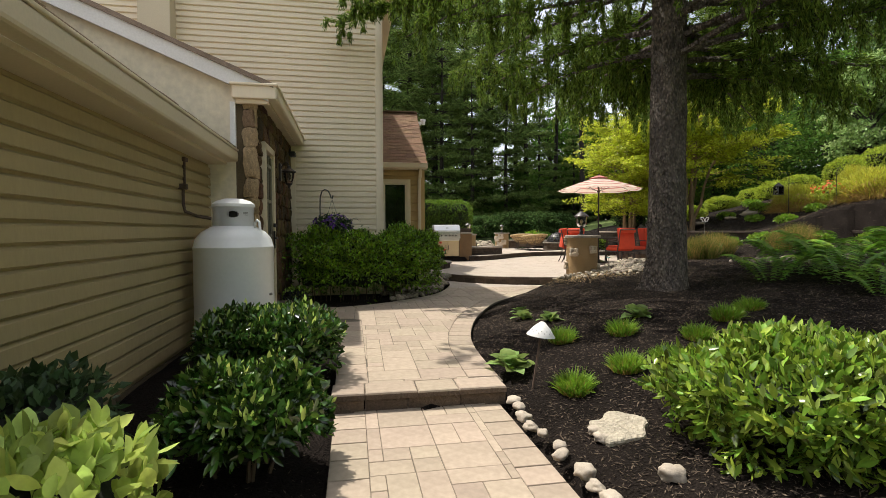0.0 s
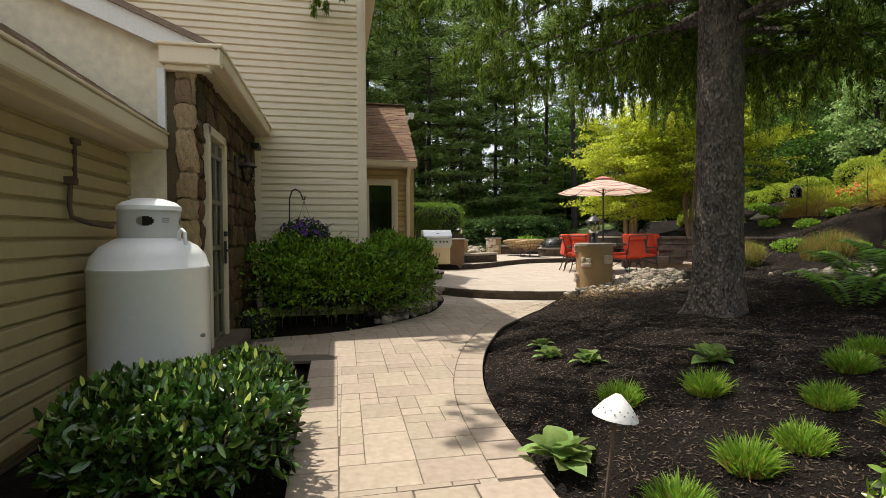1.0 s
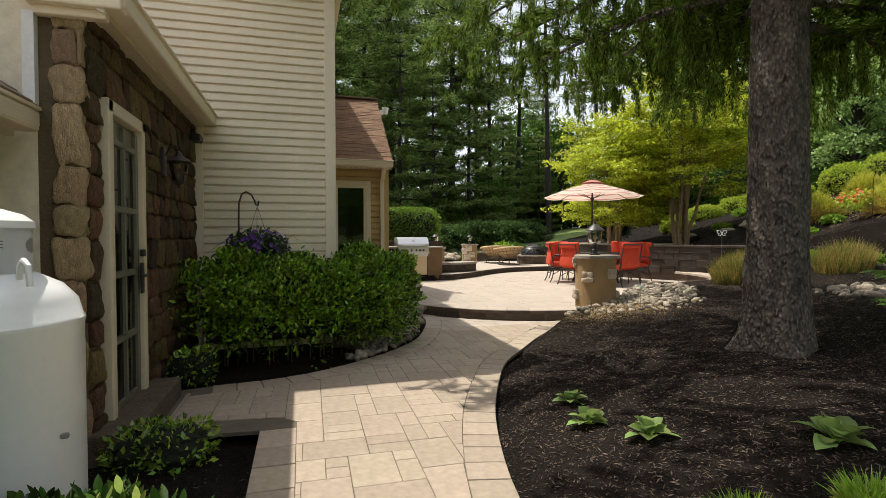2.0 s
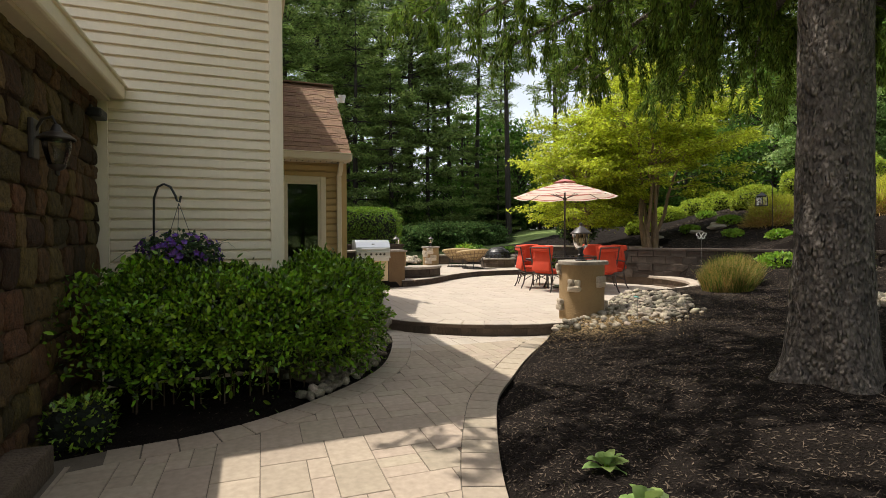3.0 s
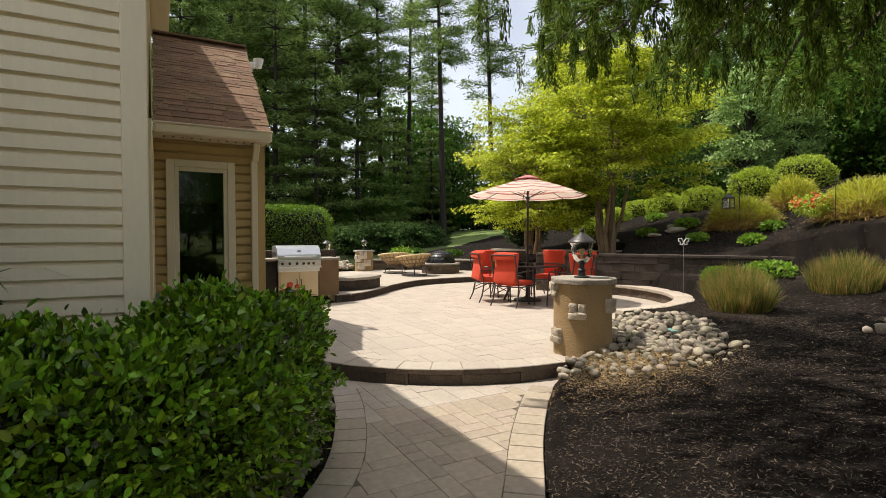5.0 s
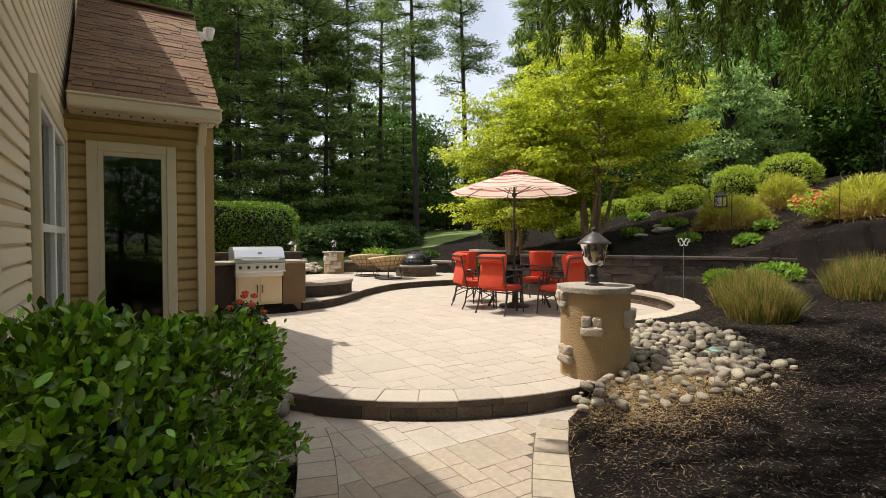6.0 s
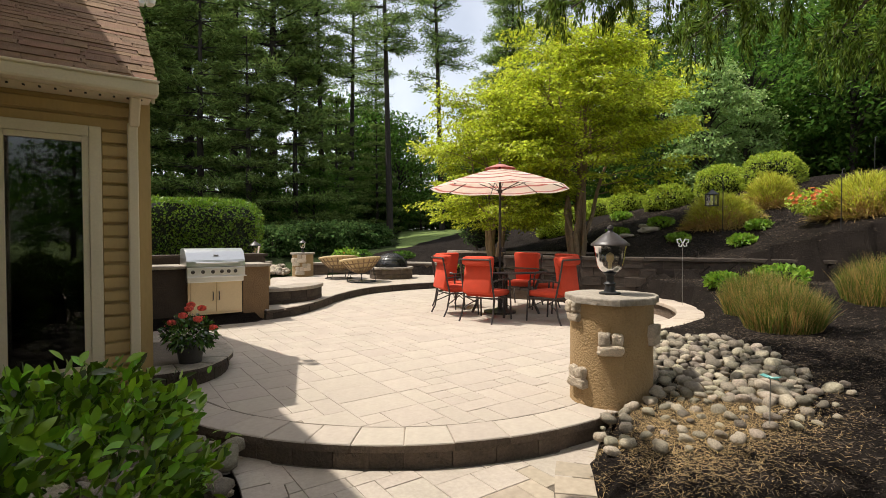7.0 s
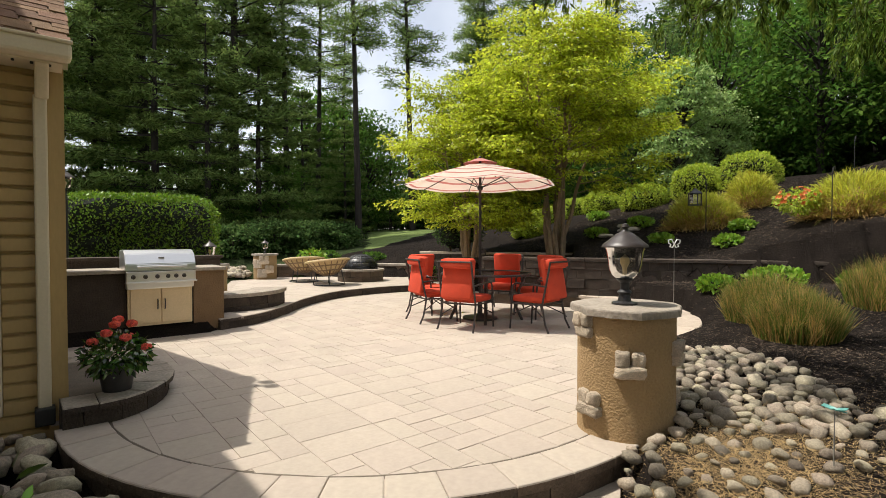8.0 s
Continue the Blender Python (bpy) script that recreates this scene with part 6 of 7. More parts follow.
spots = []
bed_poly = poly_sdf([(3.82, 8.98), (4.1, 9.2), (4.6, 9.3), (5.0, 9.6), (5.45, 10.05), (5.9, 10.05), (6.2, 9.6), (6.1, 9.0), (5.7, 8.5), (5.3, 8.3), (4.8, 8.3), (4.3, 8.55)])
tries = 0
while len(spots) < 290 and tries < 60000:
    tries += 1
    x, y = float(rng.uniform(4, 6.4)), float(rng.uniform(8.1, 10.1))
    if bed_poly(x, y)[0] < 0.02:
        continue
    dense = x > 4.95 - (y - 8.6) * 0.5 and bed_poly(x, y)[0] > 0.1
    if not dense:
        continue
    s = float(rng.uniform(0.07, 0.14))
    gap = 0.37
    if all((x - a) ** 2 + (y - b) ** 2 > (gap * (s + c)) ** 2 for a, b, _, c in spots):
        spots.append((x, y, ground_z(x, y) + s * 0.18, s))
stone_bed("stone_bed", "bed of pale and grey river stones beside the pillar", spots)
loose, tries = [], 0
while len(loose) < 60 and tries < 20000:
    tries += 1
    x, y = float(rng.uniform(3.75, 5.6)), float(rng.uniform(8.2, 9.3))
    if bed_poly(x, y)[0] < -0.10 or f_mid(x, y)[0] > 0.12 or f_pat(x, y)[0] > -0.05:
        continue
    s = float(rng.uniform(0.05, 0.115))
    if all((x - a) ** 2 + (y - b) ** 2 > (0.5 * (s + c)) ** 2 for a, b, _, c in spots + loose):
        loose.append((x, y, max(ground_z(x, y), Z_MID if f_mid(x, y)[0] > -0.03 else 0.0) + s * 0.18, s))
stone_bed("stone_bed", "scattered pale river stones among dry straw", loose)
spots = []
while len(spots) < 230:
    i = int(rng.integers(15, 48))
    t = unit(BED_EDGE[i + 1] - BED_EDGE[i - 1])
    d = float(rng.uniform(0.07, 0.75)) if i > 18 else float(rng.uniform(0.05, 0.16))
    x, y = BED_EDGE[i] + np.array([-t[1], t[0]]) * d
    s = float(rng.uniform(0.07, 0.13))
    if all((x - a) ** 2 + (y - b) ** 2 > (0.36 * (s + c)) ** 2 for a, b, _, c in spots):
        spots.append((float(x), float(y), 0.12 + s * 0.15, s))
    elif rng.uniform() < 0.02:
        spots.append((float(x), float(y), 0.16, s))
stone_bed("stone_bed", "grey river stones edging the hedge bed", spots)
spots, tries = [], 0
while len(spots) < 190 and tries < 20000:
    tries += 1
    y = float(rng.uniform(9.4, 12.03))
    xe = float(np.interp(y, BED_EDGE[:, 1], BED_EDGE[:, 0])) if y < 10.2 else 4.2 - math.sqrt(2.56 ** 2 - (y - 11.85) ** 2)
    x = float(rng.uniform(0.62, xe - 0.07))
    s = float(rng.uniform(0.11, 0.21))
    lift = 0.16 + s * 0.16 + (0.06 if rng.uniform() < 0.25 else 0.0)
    if all((x - a) ** 2 + (y - b) ** 2 > (0.34 * (s + c)) ** 2 or lift - k > 0.05 for a, b, k, c in spots):
        spots.append((x, y, lift, s))
stone_bed("stone_bed", "smooth grey and tan river stones between house and patio", spots)
spots = []
for i in range(110):
    x, y = float(rng.uniform(6.4, 8.4)), float(rng.uniform(6.9, 7.85))
    s = float(rng.uniform(0.10, 0.18))
    if all((x - a) ** 2 + (y - b) ** 2 > (0.36 * (s + c)) ** 2 for a, b, _, c in spots):
        spots.append((x, y, ground_z(x, y) + s * 0.15, s))
stone_bed("stone_bed", "grey river stones in the shade of the spruce", spots)
spots = []
for i in range(70):
    x, y = float(rng.uniform(5.3, 6.2)), float(rng.uniform(21.4, 22.4))
    spots.append((x, y, ground_z(x, y) + 0.06, float(rng.uniform(0.14, 0.24))))
stone_bed("stone_bed", "pale river stones beside the far pillar", spots)
# small rocks edging the hill beds
for x, y, s in ((12.6, 14.2, 0.5), (13.0, 14.6, 0.35), (12.2, 14.6, 0.3), (11.9, 15.8, 0.4)):
    ob = tagged(link("hill_rock", edge_rocks[0], None), "grey rock set in the mulched slope", "rock", "rocks on the slope")
    ob.matrix_world = pose(x, y, ground_z(x, y) + 0.05, 0, 0, x * 70) @ Matrix.Diagonal((s, s * 0.8, s * 0.6, 1))

# ornamental grasses
for i, (x, y, r, h, n, sx) in enumerate([(7.05, 9.27, 0.34, 0.54, 6400, 1.0), (7.75, 9.75, 0.38, 0.60, 5600, 1.0), (8.9, 8.9, 0.40, 0.6, 3000, 1.0)]):
    tuft("ornamental_grass", (x, y, ground_z(x, y)), int(n * 0.8), r * 1.0, h * 0.98, 0.0065, 0.04, 0.16, L_GRASS, "upright clump of green and straw-coloured ornamental grass", "grass clump", "grasses by the stones", 80 + i, L_DRY, 0.8, sx, 0.0, 0.19)


def grass_mound(at, rx, ry, h, n, seed):
    """Rounded mound of fine arching blades, green above and straw-coloured towards the base."""
    rng = np.random.default_rng(seed)
    t = thing("grass_mound", at, "rounded yellow-green grass mound with straw-coloured base", "grass clump", "grass mounds on the slope", rz=120.0)
    u = unit(rng.normal(size=(n, 3)))
    u[:, 2] = np.abs(u[:, 2]) * 1.2 - 0.2
    k = rng.uniform(0.60, 0.93, n) * (1 + 0.22 * lumps(u, 2.3, seed))
    q = u * k[:, None] * np.array([rx, ry, h])
    ln = rng.uniform(0.10, 0.23, n)
    d = unit(u * 0.8 + np.array([0, 0, 0.55]) + rng.normal(0, 0.32, (n, 3)))
    green = u[:, 2] + rng.normal(0, 0.22, n) > 0.16
    for nm, m, sel in (("foliage", L_MOUNDGRASS, green), ("dry_foliage", L_DRY, ~green)):
        tagged(link(nm, strips(nm, q[sel], d[sel], ln[sel], 0.014, 0.35, rng, 2), m, t), kind="stuff")
    bm = bmesh.new()
    bmesh.ops.create_icosphere(bm, subdivisions=3, radius=1)
    for v in bm.verts:
        c = v.co.normalized()
        kk = (0.70 + 0.14 * noise.noise(c * 2.3 + Vector((seed, 0, 0)))) * (0.8 if c.z < 0.3 else 1.0)
        v.co = Vector((c.x * rx * kk, c.y * ry * kk, max(c.z * h * kk, -0.35)))
    part("inner_growth", bm, M_STRAW, t)
    return t


for i, (x, y, rx, ry, h) in enumerate([(12.8, 12.6, 0.84, 0.62, 0.76), (14.3, 12.2, 0.60, 0.55, 0.76), (12.05, 9.8, 0.9, 0.7, 0.70), (12.7, 8.6, 0.9, 0.75, 0.8), (13.6, 7.4, 0.8, 0.7, 0.75)]):
    grass_mound((x, y, ground_z(x, y) - 0.03), rx, ry, h, 9000, 90 + i)
fl = thing("orange_azalea", (11.5, 10.5, ground_z(11.5, 10.5)), "low orange flowering shrub on the slope", "flowering shrub")
bloom_ball(fl, (0, 0, 0.42), 0.35, 900, 60, L_MOUND, L_ORANGE, 0.045, 0.62, 0.06)
for i, (x, y, rx, h) in enumerate([(17.3, 19.2, 0.85, 0.75), (16.8, 17.7, 0.75, 0.80), (15.8, 15.6, 0.80, 0.82), (16.6, 14.45, 0.84, 1.02), (16.6, 13.05, 0.92, 1.0), (15.3, 18.8, 0.75, 0.65), (13.0, 17.6, 0.6, 0.6)]):
    shrub("mound_shrub", (x, y, ground_z(x, y) - 0.42 * h), rx * 0.84, rx * 0.76, h * 1.25, 11000, 0.075, L_MOUND, "rounded lime-topped evergreen mound on the mulched slope", "shrub", 2.5, "evergreen mounds on the slope", 100 + i, 0.86, 0.36, 0.5, shape=0, lump=0.13, cut=-0.5)
for i, (x, y, r) in enumerate([(9.5, 10.2, 0.42), (8.95, 10.75, 0.28), (9.95, 9.3, 0.32), (12.36, 11.67, 0.26), (11.3, 11.5, 0.28), (14.6, 16.4, 0.34), (12.9, 14.1, 0.36), (12.3, 14.9, 0.3), (10.6, 8.6, 0.34), (11.7, 8.5, 0.3), (11.6, 12.9, 0.24)]):
    shrub("groundcover", (x, y, ground_z(x, y)), r * 0.9, r * 0.8, r * 0.62, 520, 0.085, L_LILY, "low bright green leafy perennial in mulch", "perennial", 2.0, "perennials on the slope", 120 + i, 0.5, 0.5, 0.6, shape=2)
shrub("shrub", (9.4, 17.9, Z_UP), 0.22, 0.22, 0.42, 600, 0.06, L_HEDGE, "small round green shrub beside the retaining wall", seed=140, p=2.2)
shrub("shrub", (10.9, 18.4, 1.1), 0.7, 0.7, 1.5, 2400, 0.09, L_DEEP, "dark rounded evergreen behind the terrace", seed=141, p=2.2, shape=0)
shrub("shrub", (8.9, 22.6, 0.5), 0.5, 0.4, 0.6, 1200, 0.09, L_WOOD, "light green shrub behind the seat wall", seed=142, p=2.2, shape=0)
shrub("shrub", (9.9, 21.4, 0.55), 0.5, 0.4, 0.5, 1000, 0.09, L_WOOD, "light green shrub behind the fire pit", seed=143, p=2.2, shape=0)
wp = thing("wicker_planter", (8.3, 22.3, 0.42), "brown woven planter with light green plant", "planter")
part("basket", lathe([(0, 0), (0.26, 0), (0.40, 0.30), (0.41, 0.34), (0.36, 0.33), (0, 0.28)], 24), M_WICKER, wp, smooth=True)
bloom_ball(wp, (0, 0, 0.5), 0.42, 300, 6, L_LILY, L_ORANGE, 0.03, 0.6, 0.13)

# garden ornaments
bf = thing("butterfly_stake", (8.65, 11.2, ground_z(8.65, 11.2)), "white metal butterfly on a thin garden stake", "garden ornament")
top = 1.43 - ground_z(8.65, 11.2)
bm = bmesh.new()
tube(bm, [(0, 0, -0.05), (0, 0, top)], 0.004, 5)
part("stake", bm, M_GREYPAINT, bf)
for sx in (-1, 1):
    bm = bmesh.new()
    tube(bm, [(0, 0, top), (sx * 0.036, sx * -0.02, top + 0.07), (sx * 0.08, sx * -0.045, top + 0.06), (sx * 0.07, sx * -0.045, top + 0.015), (sx * 0.04, sx * -0.03, top), (sx * 0.055, sx * -0.035, top - 0.035), (sx * 0.02, sx * -0.015, top - 0.045), (0, 0, top)], 0.009, 5)
    part("wing", bm, M_WHITE, bf, "white wire wing")

tf = thing("dragonfly_stake", (4.56, 8.41, ground_z(4.56, 8.41)), "small teal metal ornament on a thin garden stake", "garden ornament")
bm = bmesh.new()
tube(bm, [(0, 0, -0.05), (0, 0, 0.31)], 0.003, 5)
part("stake", bm, M_GREYPAINT, tf)
M_TEAL = mat("teal_paint", (0.12, 0.36, 0.33), 0.4, 0.3, 20, 90, 0.1)
bm = bmesh.new()
tube(bm, [(-0.01, -0.05, 0.315), (0, 0.0, 0.32), (0.01, 0.05, 0.325)], [0.004, 0.009, 0.003], 6)
part("body", bm, M_TEAL, tf)
for sy in (-1, 1):
    bm = bmesh.new()
    box(bm, (0.0, sy * 0.028, 0.325), (0.05, 0.045, 0.004), 0, 0.0018, rx=sy * 12)
    part("wing", bm, M_TEAL, tf, "teal metal wing")


def hook_lantern(x, y):
    z = ground_z(x, y) + 0.12
    hk = thing("lantern_hook", (x, y, z), "thin black hook with hanging lantern on the slope", "lantern")
    bm = bmesh.new()
    tube(bm, [(0.22, -0.12, -0.25), (0.22, -0.12, 1.0), (0.18, -0.10, 1.12), (0.08, -0.04, 1.15), (0, 0, 1.05)], 0.009, 6)
    part("crook", bm, M_BLACK, hk)
    ln = part("lantern", boxes(((0, 0, 0.53), (0.20, 0.20, 0.02)), *[((sx * 0.085, sy * 0.085, 0.64), (0.018, 0.018, 0.22)) for sx in (-1, 1) for sy in (-1, 1)]), M_BLACK, hk, "black square lantern")
    part("roof", lathe([(0.15, 0.75), (0.15, 0.765), (0.05, 0.83), (0.02, 0.86), (0, 0.87)], 4), M_BLACK, ln)
    part("glass", boxes(((0, 0, 0.64), (0.15, 0.15, 0.20))), M_LGLASS, ln)
    return hk


hook_lantern(11.85, 12.35)
for x, y in ((11.1, 9.95), (14.6, 10.4)):
    hk = thing("plant_hook", (x, y, ground_z(x, y)), "thin dark metal plant hook on the slope", "plant hook", "hooks on the slope")
    bm = bmesh.new()
    tube(bm, [(0, 0, -0.05), (0, 0, 0.86), (0.04, 0, 0.95), (0.12, 0, 0.97), (0.18, 0, 0.90)], 0.007, 6)
    part("crook", bm, M_BLACK, hk)

# ---- spruce over the bed ----
rng = np.random.default_rng(41)
spruce = thing("spruce_tree", (4.02, 5.92, 0.42), "tall spruce with thick bare trunk and drooping branches", "tree")
bm = bmesh.new()
rings = [(0.0, 0.345), (0.06, 0.305), (0.2, 0.265), (0.5, 0.242), (1.0, 0.226), (1.8, 0.217), (2.8, 0.21), (4, 0.20), (7, 0.15), (11, 0.07), (14, 0.02)]
hi = []
for i in range(90):
    z = 14 * (i / 89) ** 1.6
    hi.append((z, float(np.interp(z, [a for a, _ in rings], [b for _, b in rings]))))
vr = []
for z, r in hi:
    row = []
    for k2 in range(36):
        a = 2 * math.pi * k2 / 36
        flare = 1 + (0.22 * math.sin(3 * a + 1) + 0.16 * math.sin(5 * a)) * math.exp(-z * 5)
        rr = r * flare * (1 + 0.06 * noise.noise((3 * math.cos(a), 3 * math.sin(a), z * 2.5)) + 0.05 * noise.noise((9 * math.cos(a), 9 * math.sin(a), z * 6)))
        row.append(bm.verts.new((rr * math.cos(a), rr * math.sin(a), z - 0.04)))
    vr.append(row)
for a, b in zip(vr, vr[1:]):
    for k2 in range(36):
        bm.faces.new((a[k2], a[(k2 + 1) % 36], b[(k2 + 1) % 36], b[k2]))
part("trunk", bm, M_BARK, spruce, smooth=True)
bm = bmesh.new()
P, D, Ln, W = [], [], [], []
TP, TD = [], []
side_boughs = [(2.7 + 0.16 * k, 14 + 23.0 * k % 72, 4.2 + 0.13 * (k * 5 % 7)) for k in range(7)]
# last two lie out of view, added to cast shade on the path
reach = ((3.95, 150.5, 4.85), (4.1, 153.5, 4.3), (5.2, 177, 4.95), (5.3, 173, 4.55))
for i in range(144 + len(side_boughs)):
    z = 2.9 + 9.0 * (min(i, 139) / 139) ** 1.35
    a = i * 2.399 + rng.uniform(-0.2, 0.2)
    if i > 143:
        z, a = side_boughs[i - 144][0], radians(side_boughs[i - 144][1])
    elif i > 139:
        z, a = reach[i - 140][0], radians(reach[i - 140][1])
    L = float(np.interp(z, [2.7, 4, 6, 8, 12], [4.2, 4.6, 3.7, 2.3, 0.6])) * rng.uniform(0.8, 1.12)
    o = np.array([math.cos(a), math.sin(a), 0])
    if i < 140 and z < 6 and o[0] < -0.55:
        z += 0.9
        L *= 0.86
    if i < 140 and i % 2 and o[1] > 0.5 and z > 4.2:
        continue
    L *= 1 - 0.15 * max(0.0, -o[0]) if i % 9 else 1.05
    if i > 143:
        L = side_boughs[i - 144][2]
    elif i > 139:
        L = reach[i - 140][2]
    sd = np.array([-math.sin(a), math.cos(a), 0])
    bend = rng.uniform(-0.25, 0.25) * (i < 140)
    pts = [np.array([0, 0, z]) + o * (L * t) + sd * bend * L * t * t + np.array([0, 0, L * (0.22 * t - 0.30 * t * t + 0.10 * t ** 3)]) for t in np.linspace(0, 1, 9)]
    low = z < 6
    bb = bmesh.new() if low else bm
    tube(bb, pts, [0.040 * (1 - 0.85 * t) + 0.004 for t in np.linspace(0, 1, 9)], 5)
    if low:
        part("branch", bb, M_BARK, spruce)
    nt = int((35 if low else 5) * L / 3.5) if i < 140 else 46 if i > 143 else 34
    for j in range(nt):
        t = rng.uniform(0.62 if 139 < i < 144 else 0.16, 1.0)
        f = t * 8
        b0 = pts[int(min(f, 7))]
        b1 = pts[int(min(f, 7)) + 1]
        q = b0 + (b1 - b0) * (f - int(min(f, 7)))
        sgn = rng.choice([-1, 1])
        sl = rng.uniform(0.2, 0.75) * (1.15 - 0.6 * t)
        droop = rng.uniform(0.3, 1.0)
        tw = unit(o * 0.5 + sd * sgn * 0.9)
        mid = q + tw * sl
        drop = np.array([0, 0, -1.0]) * droop * (0.2 if 139 < i < 144 else 0.5)
        npt = 150 if low else 22
        u = np.sort(rng.uniform(0, 1, npt))
        c = q + (mid - q) * np.minimum(u * 2, 1)[:, None] + drop * np.maximum(u * 2 - 0.7, 0)[:, None] * 0.75
        ax = np.where((u < 0.45)[:, None], tw, np.array([0, 0, -1.0]) + tw * 0.15)
        P.append(c + rng.normal(0, 0.02, c.shape))
        D.append(unit(ax) + rng.normal(0, 0.30, (npt, 3)))
        Ln.append(rng.uniform(0.045, 0.095, npt) * (1 if low else 2.2))
P, D, Ln = np.concatenate(P), np.concatenate(D), np.concatenate(Ln)
link("needles", blades("needles", P, D, Ln, Ln * 0.15 + 0.005, None, 0, 0, 0, rng), L_SPRUCE, spruce, "drooping dark green needle sprays")
tagged(part("upper_limbs", bm, M_BARK, spruce), kind="stuff")

# ---- yellow-green maples behind the dining circle ----


def maple(at, h, spread, seed, stems=6, low=0.2):
    """Vase of slender stems; branches rise outward and carry flattened sprays of small leaves."""
    rng = np.random.default_rng(seed)
    t = thing("maple_tree", at, "multi-stemmed small maple with bright yellow-green layered crown", "tree", "maples behind the dining area")
    bm = bmesh.new()
    P, D, U = [], [], []

    def spray(c, o, size, n):
        o = unit(o)
        sd = unit(np.cross(o, [0, 0, 1.0]))
        a, b = rng.uniform(-0.15, 1.0, n) * size, rng.normal(0, 0.30, n) * size
        up = np.cross(sd, o)
        q = c + np.outer(a, o) + np.outer(b, sd) + np.outer(rng.normal(0, 0.022, n) - 0.35 * b * b / size - 0.12 * a * a / size, up)
        P.append(q)
        D.append(np.outer(np.full(n, 0.7), o) + np.outer(np.sign(b) * 0.5, sd) + rng.normal(0, 0.4, (n, 3)) + [0, 0, -0.15])
        U.append(up + rng.normal(0, 0.5, (n, 3)))

    for k in range(stems):
        a = 2 * math.pi * k / stems + rng.uniform(-0.3, 0.3)
        o = np.array([math.cos(a), math.sin(a), 0])
        sd = np.array([-math.sin(a), math.cos(a), 0])
        rr = spread * (rng.uniform(0.25, 0.55) if k % 3 else 0.12)
        top = h * (0.93 if k % 3 == 0 else rng.uniform(0.72, 0.86))
        pts = [o * 0.16] + [o * (0.16 + rr * u ** 1.25) + np.array([0, 0, top * u]) + rng.normal(0, 0.05, 3) for u in np.linspace(0.12, 1, 8)]
        bs = bmesh.new()
        tube(bs, pts, [0.052 * (1 - 0.88 * i / 8) + 0.006 for i in range(9)], 7)
        part("stem", bs, M_BARK2, t, "slender tan stem", smooth=True)
        for j in range(20):
            u = rng.uniform(low, 1.0)
            f = u * 8
            i0 = int(min(f, 7))
            c = pts[i0] + (pts[i0 + 1] - pts[i0]) * (f - i0)
            b = a + rng.normal(0, 0.9)
            out = np.array([math.cos(b), math.sin(b), 0])
            zt = c[2] / h
            room = spread * math.sqrt(max(0.04, 1 - (max(0.0, zt - 0.42) / 0.60) ** 2)) * (0.85 + 0.15 * min(1, zt / 0.35))
            L = max(0.35, room - float(np.hypot(c[0], c[1])) * 0.8) * rng.uniform(0.6, 1.0)
            rise = rng.uniform(0.15, 0.75) * (0.5 if zt < 0.35 else 1.0)
            bp = [c + out * (L * v) + np.array([0, 0, L * rise * (v - 0.30 * v * v)]) + rng.normal(0, 0.03, 3) * v for v in np.linspace(0, 1, 5)]
            tube(bm, bp, [0.016, 0.012, 0.009, 0.006, 0.003], 4, False)
            for m in range(int(3 + L * 3)):
                v = rng.uniform(0.22, 1.0) * 4
                i1 = int(min(v, 3))
                c1 = bp[i1] + (bp[i1 + 1] - bp[i1]) * (v - i1)
                w = out * rng.uniform(0.3, 1) + np.array([-out[1], out[0], 0]) * rng.normal(0, 0.8) + np.array([0, 0, rng.uniform(-0.12, 0.34)])
                spray(c1 + rng.normal(0, 0.05, 3), w, rng.uniform(0.36, 0.72), 76)
        spray(pts[-1], o * 0.3 + np.array([0, 0, 1.0]), 0.5, 60)
    tagged(part("twig_growth", bm, M_BARK2, t), kind="stuff")
    P, D, U = np.concatenate(P), np.concatenate(D), np.concatenate(U)
    s = rng.uniform(0.05, 0.098, len(P))
    link("crown", blades("crown", P, D, s, s * 0.62, U, 0.1, 0, 0.2, rng), L_MAPLE, t, "bright yellow-green leaves")
    return t


maple((11.1, 15.2, 1.08), 5.55, 2.6, 51, 8, 0.36)
maple((10.0, 16.95, 1.05), 4.2, 2.1, 52, 6)

# ---- woods ----


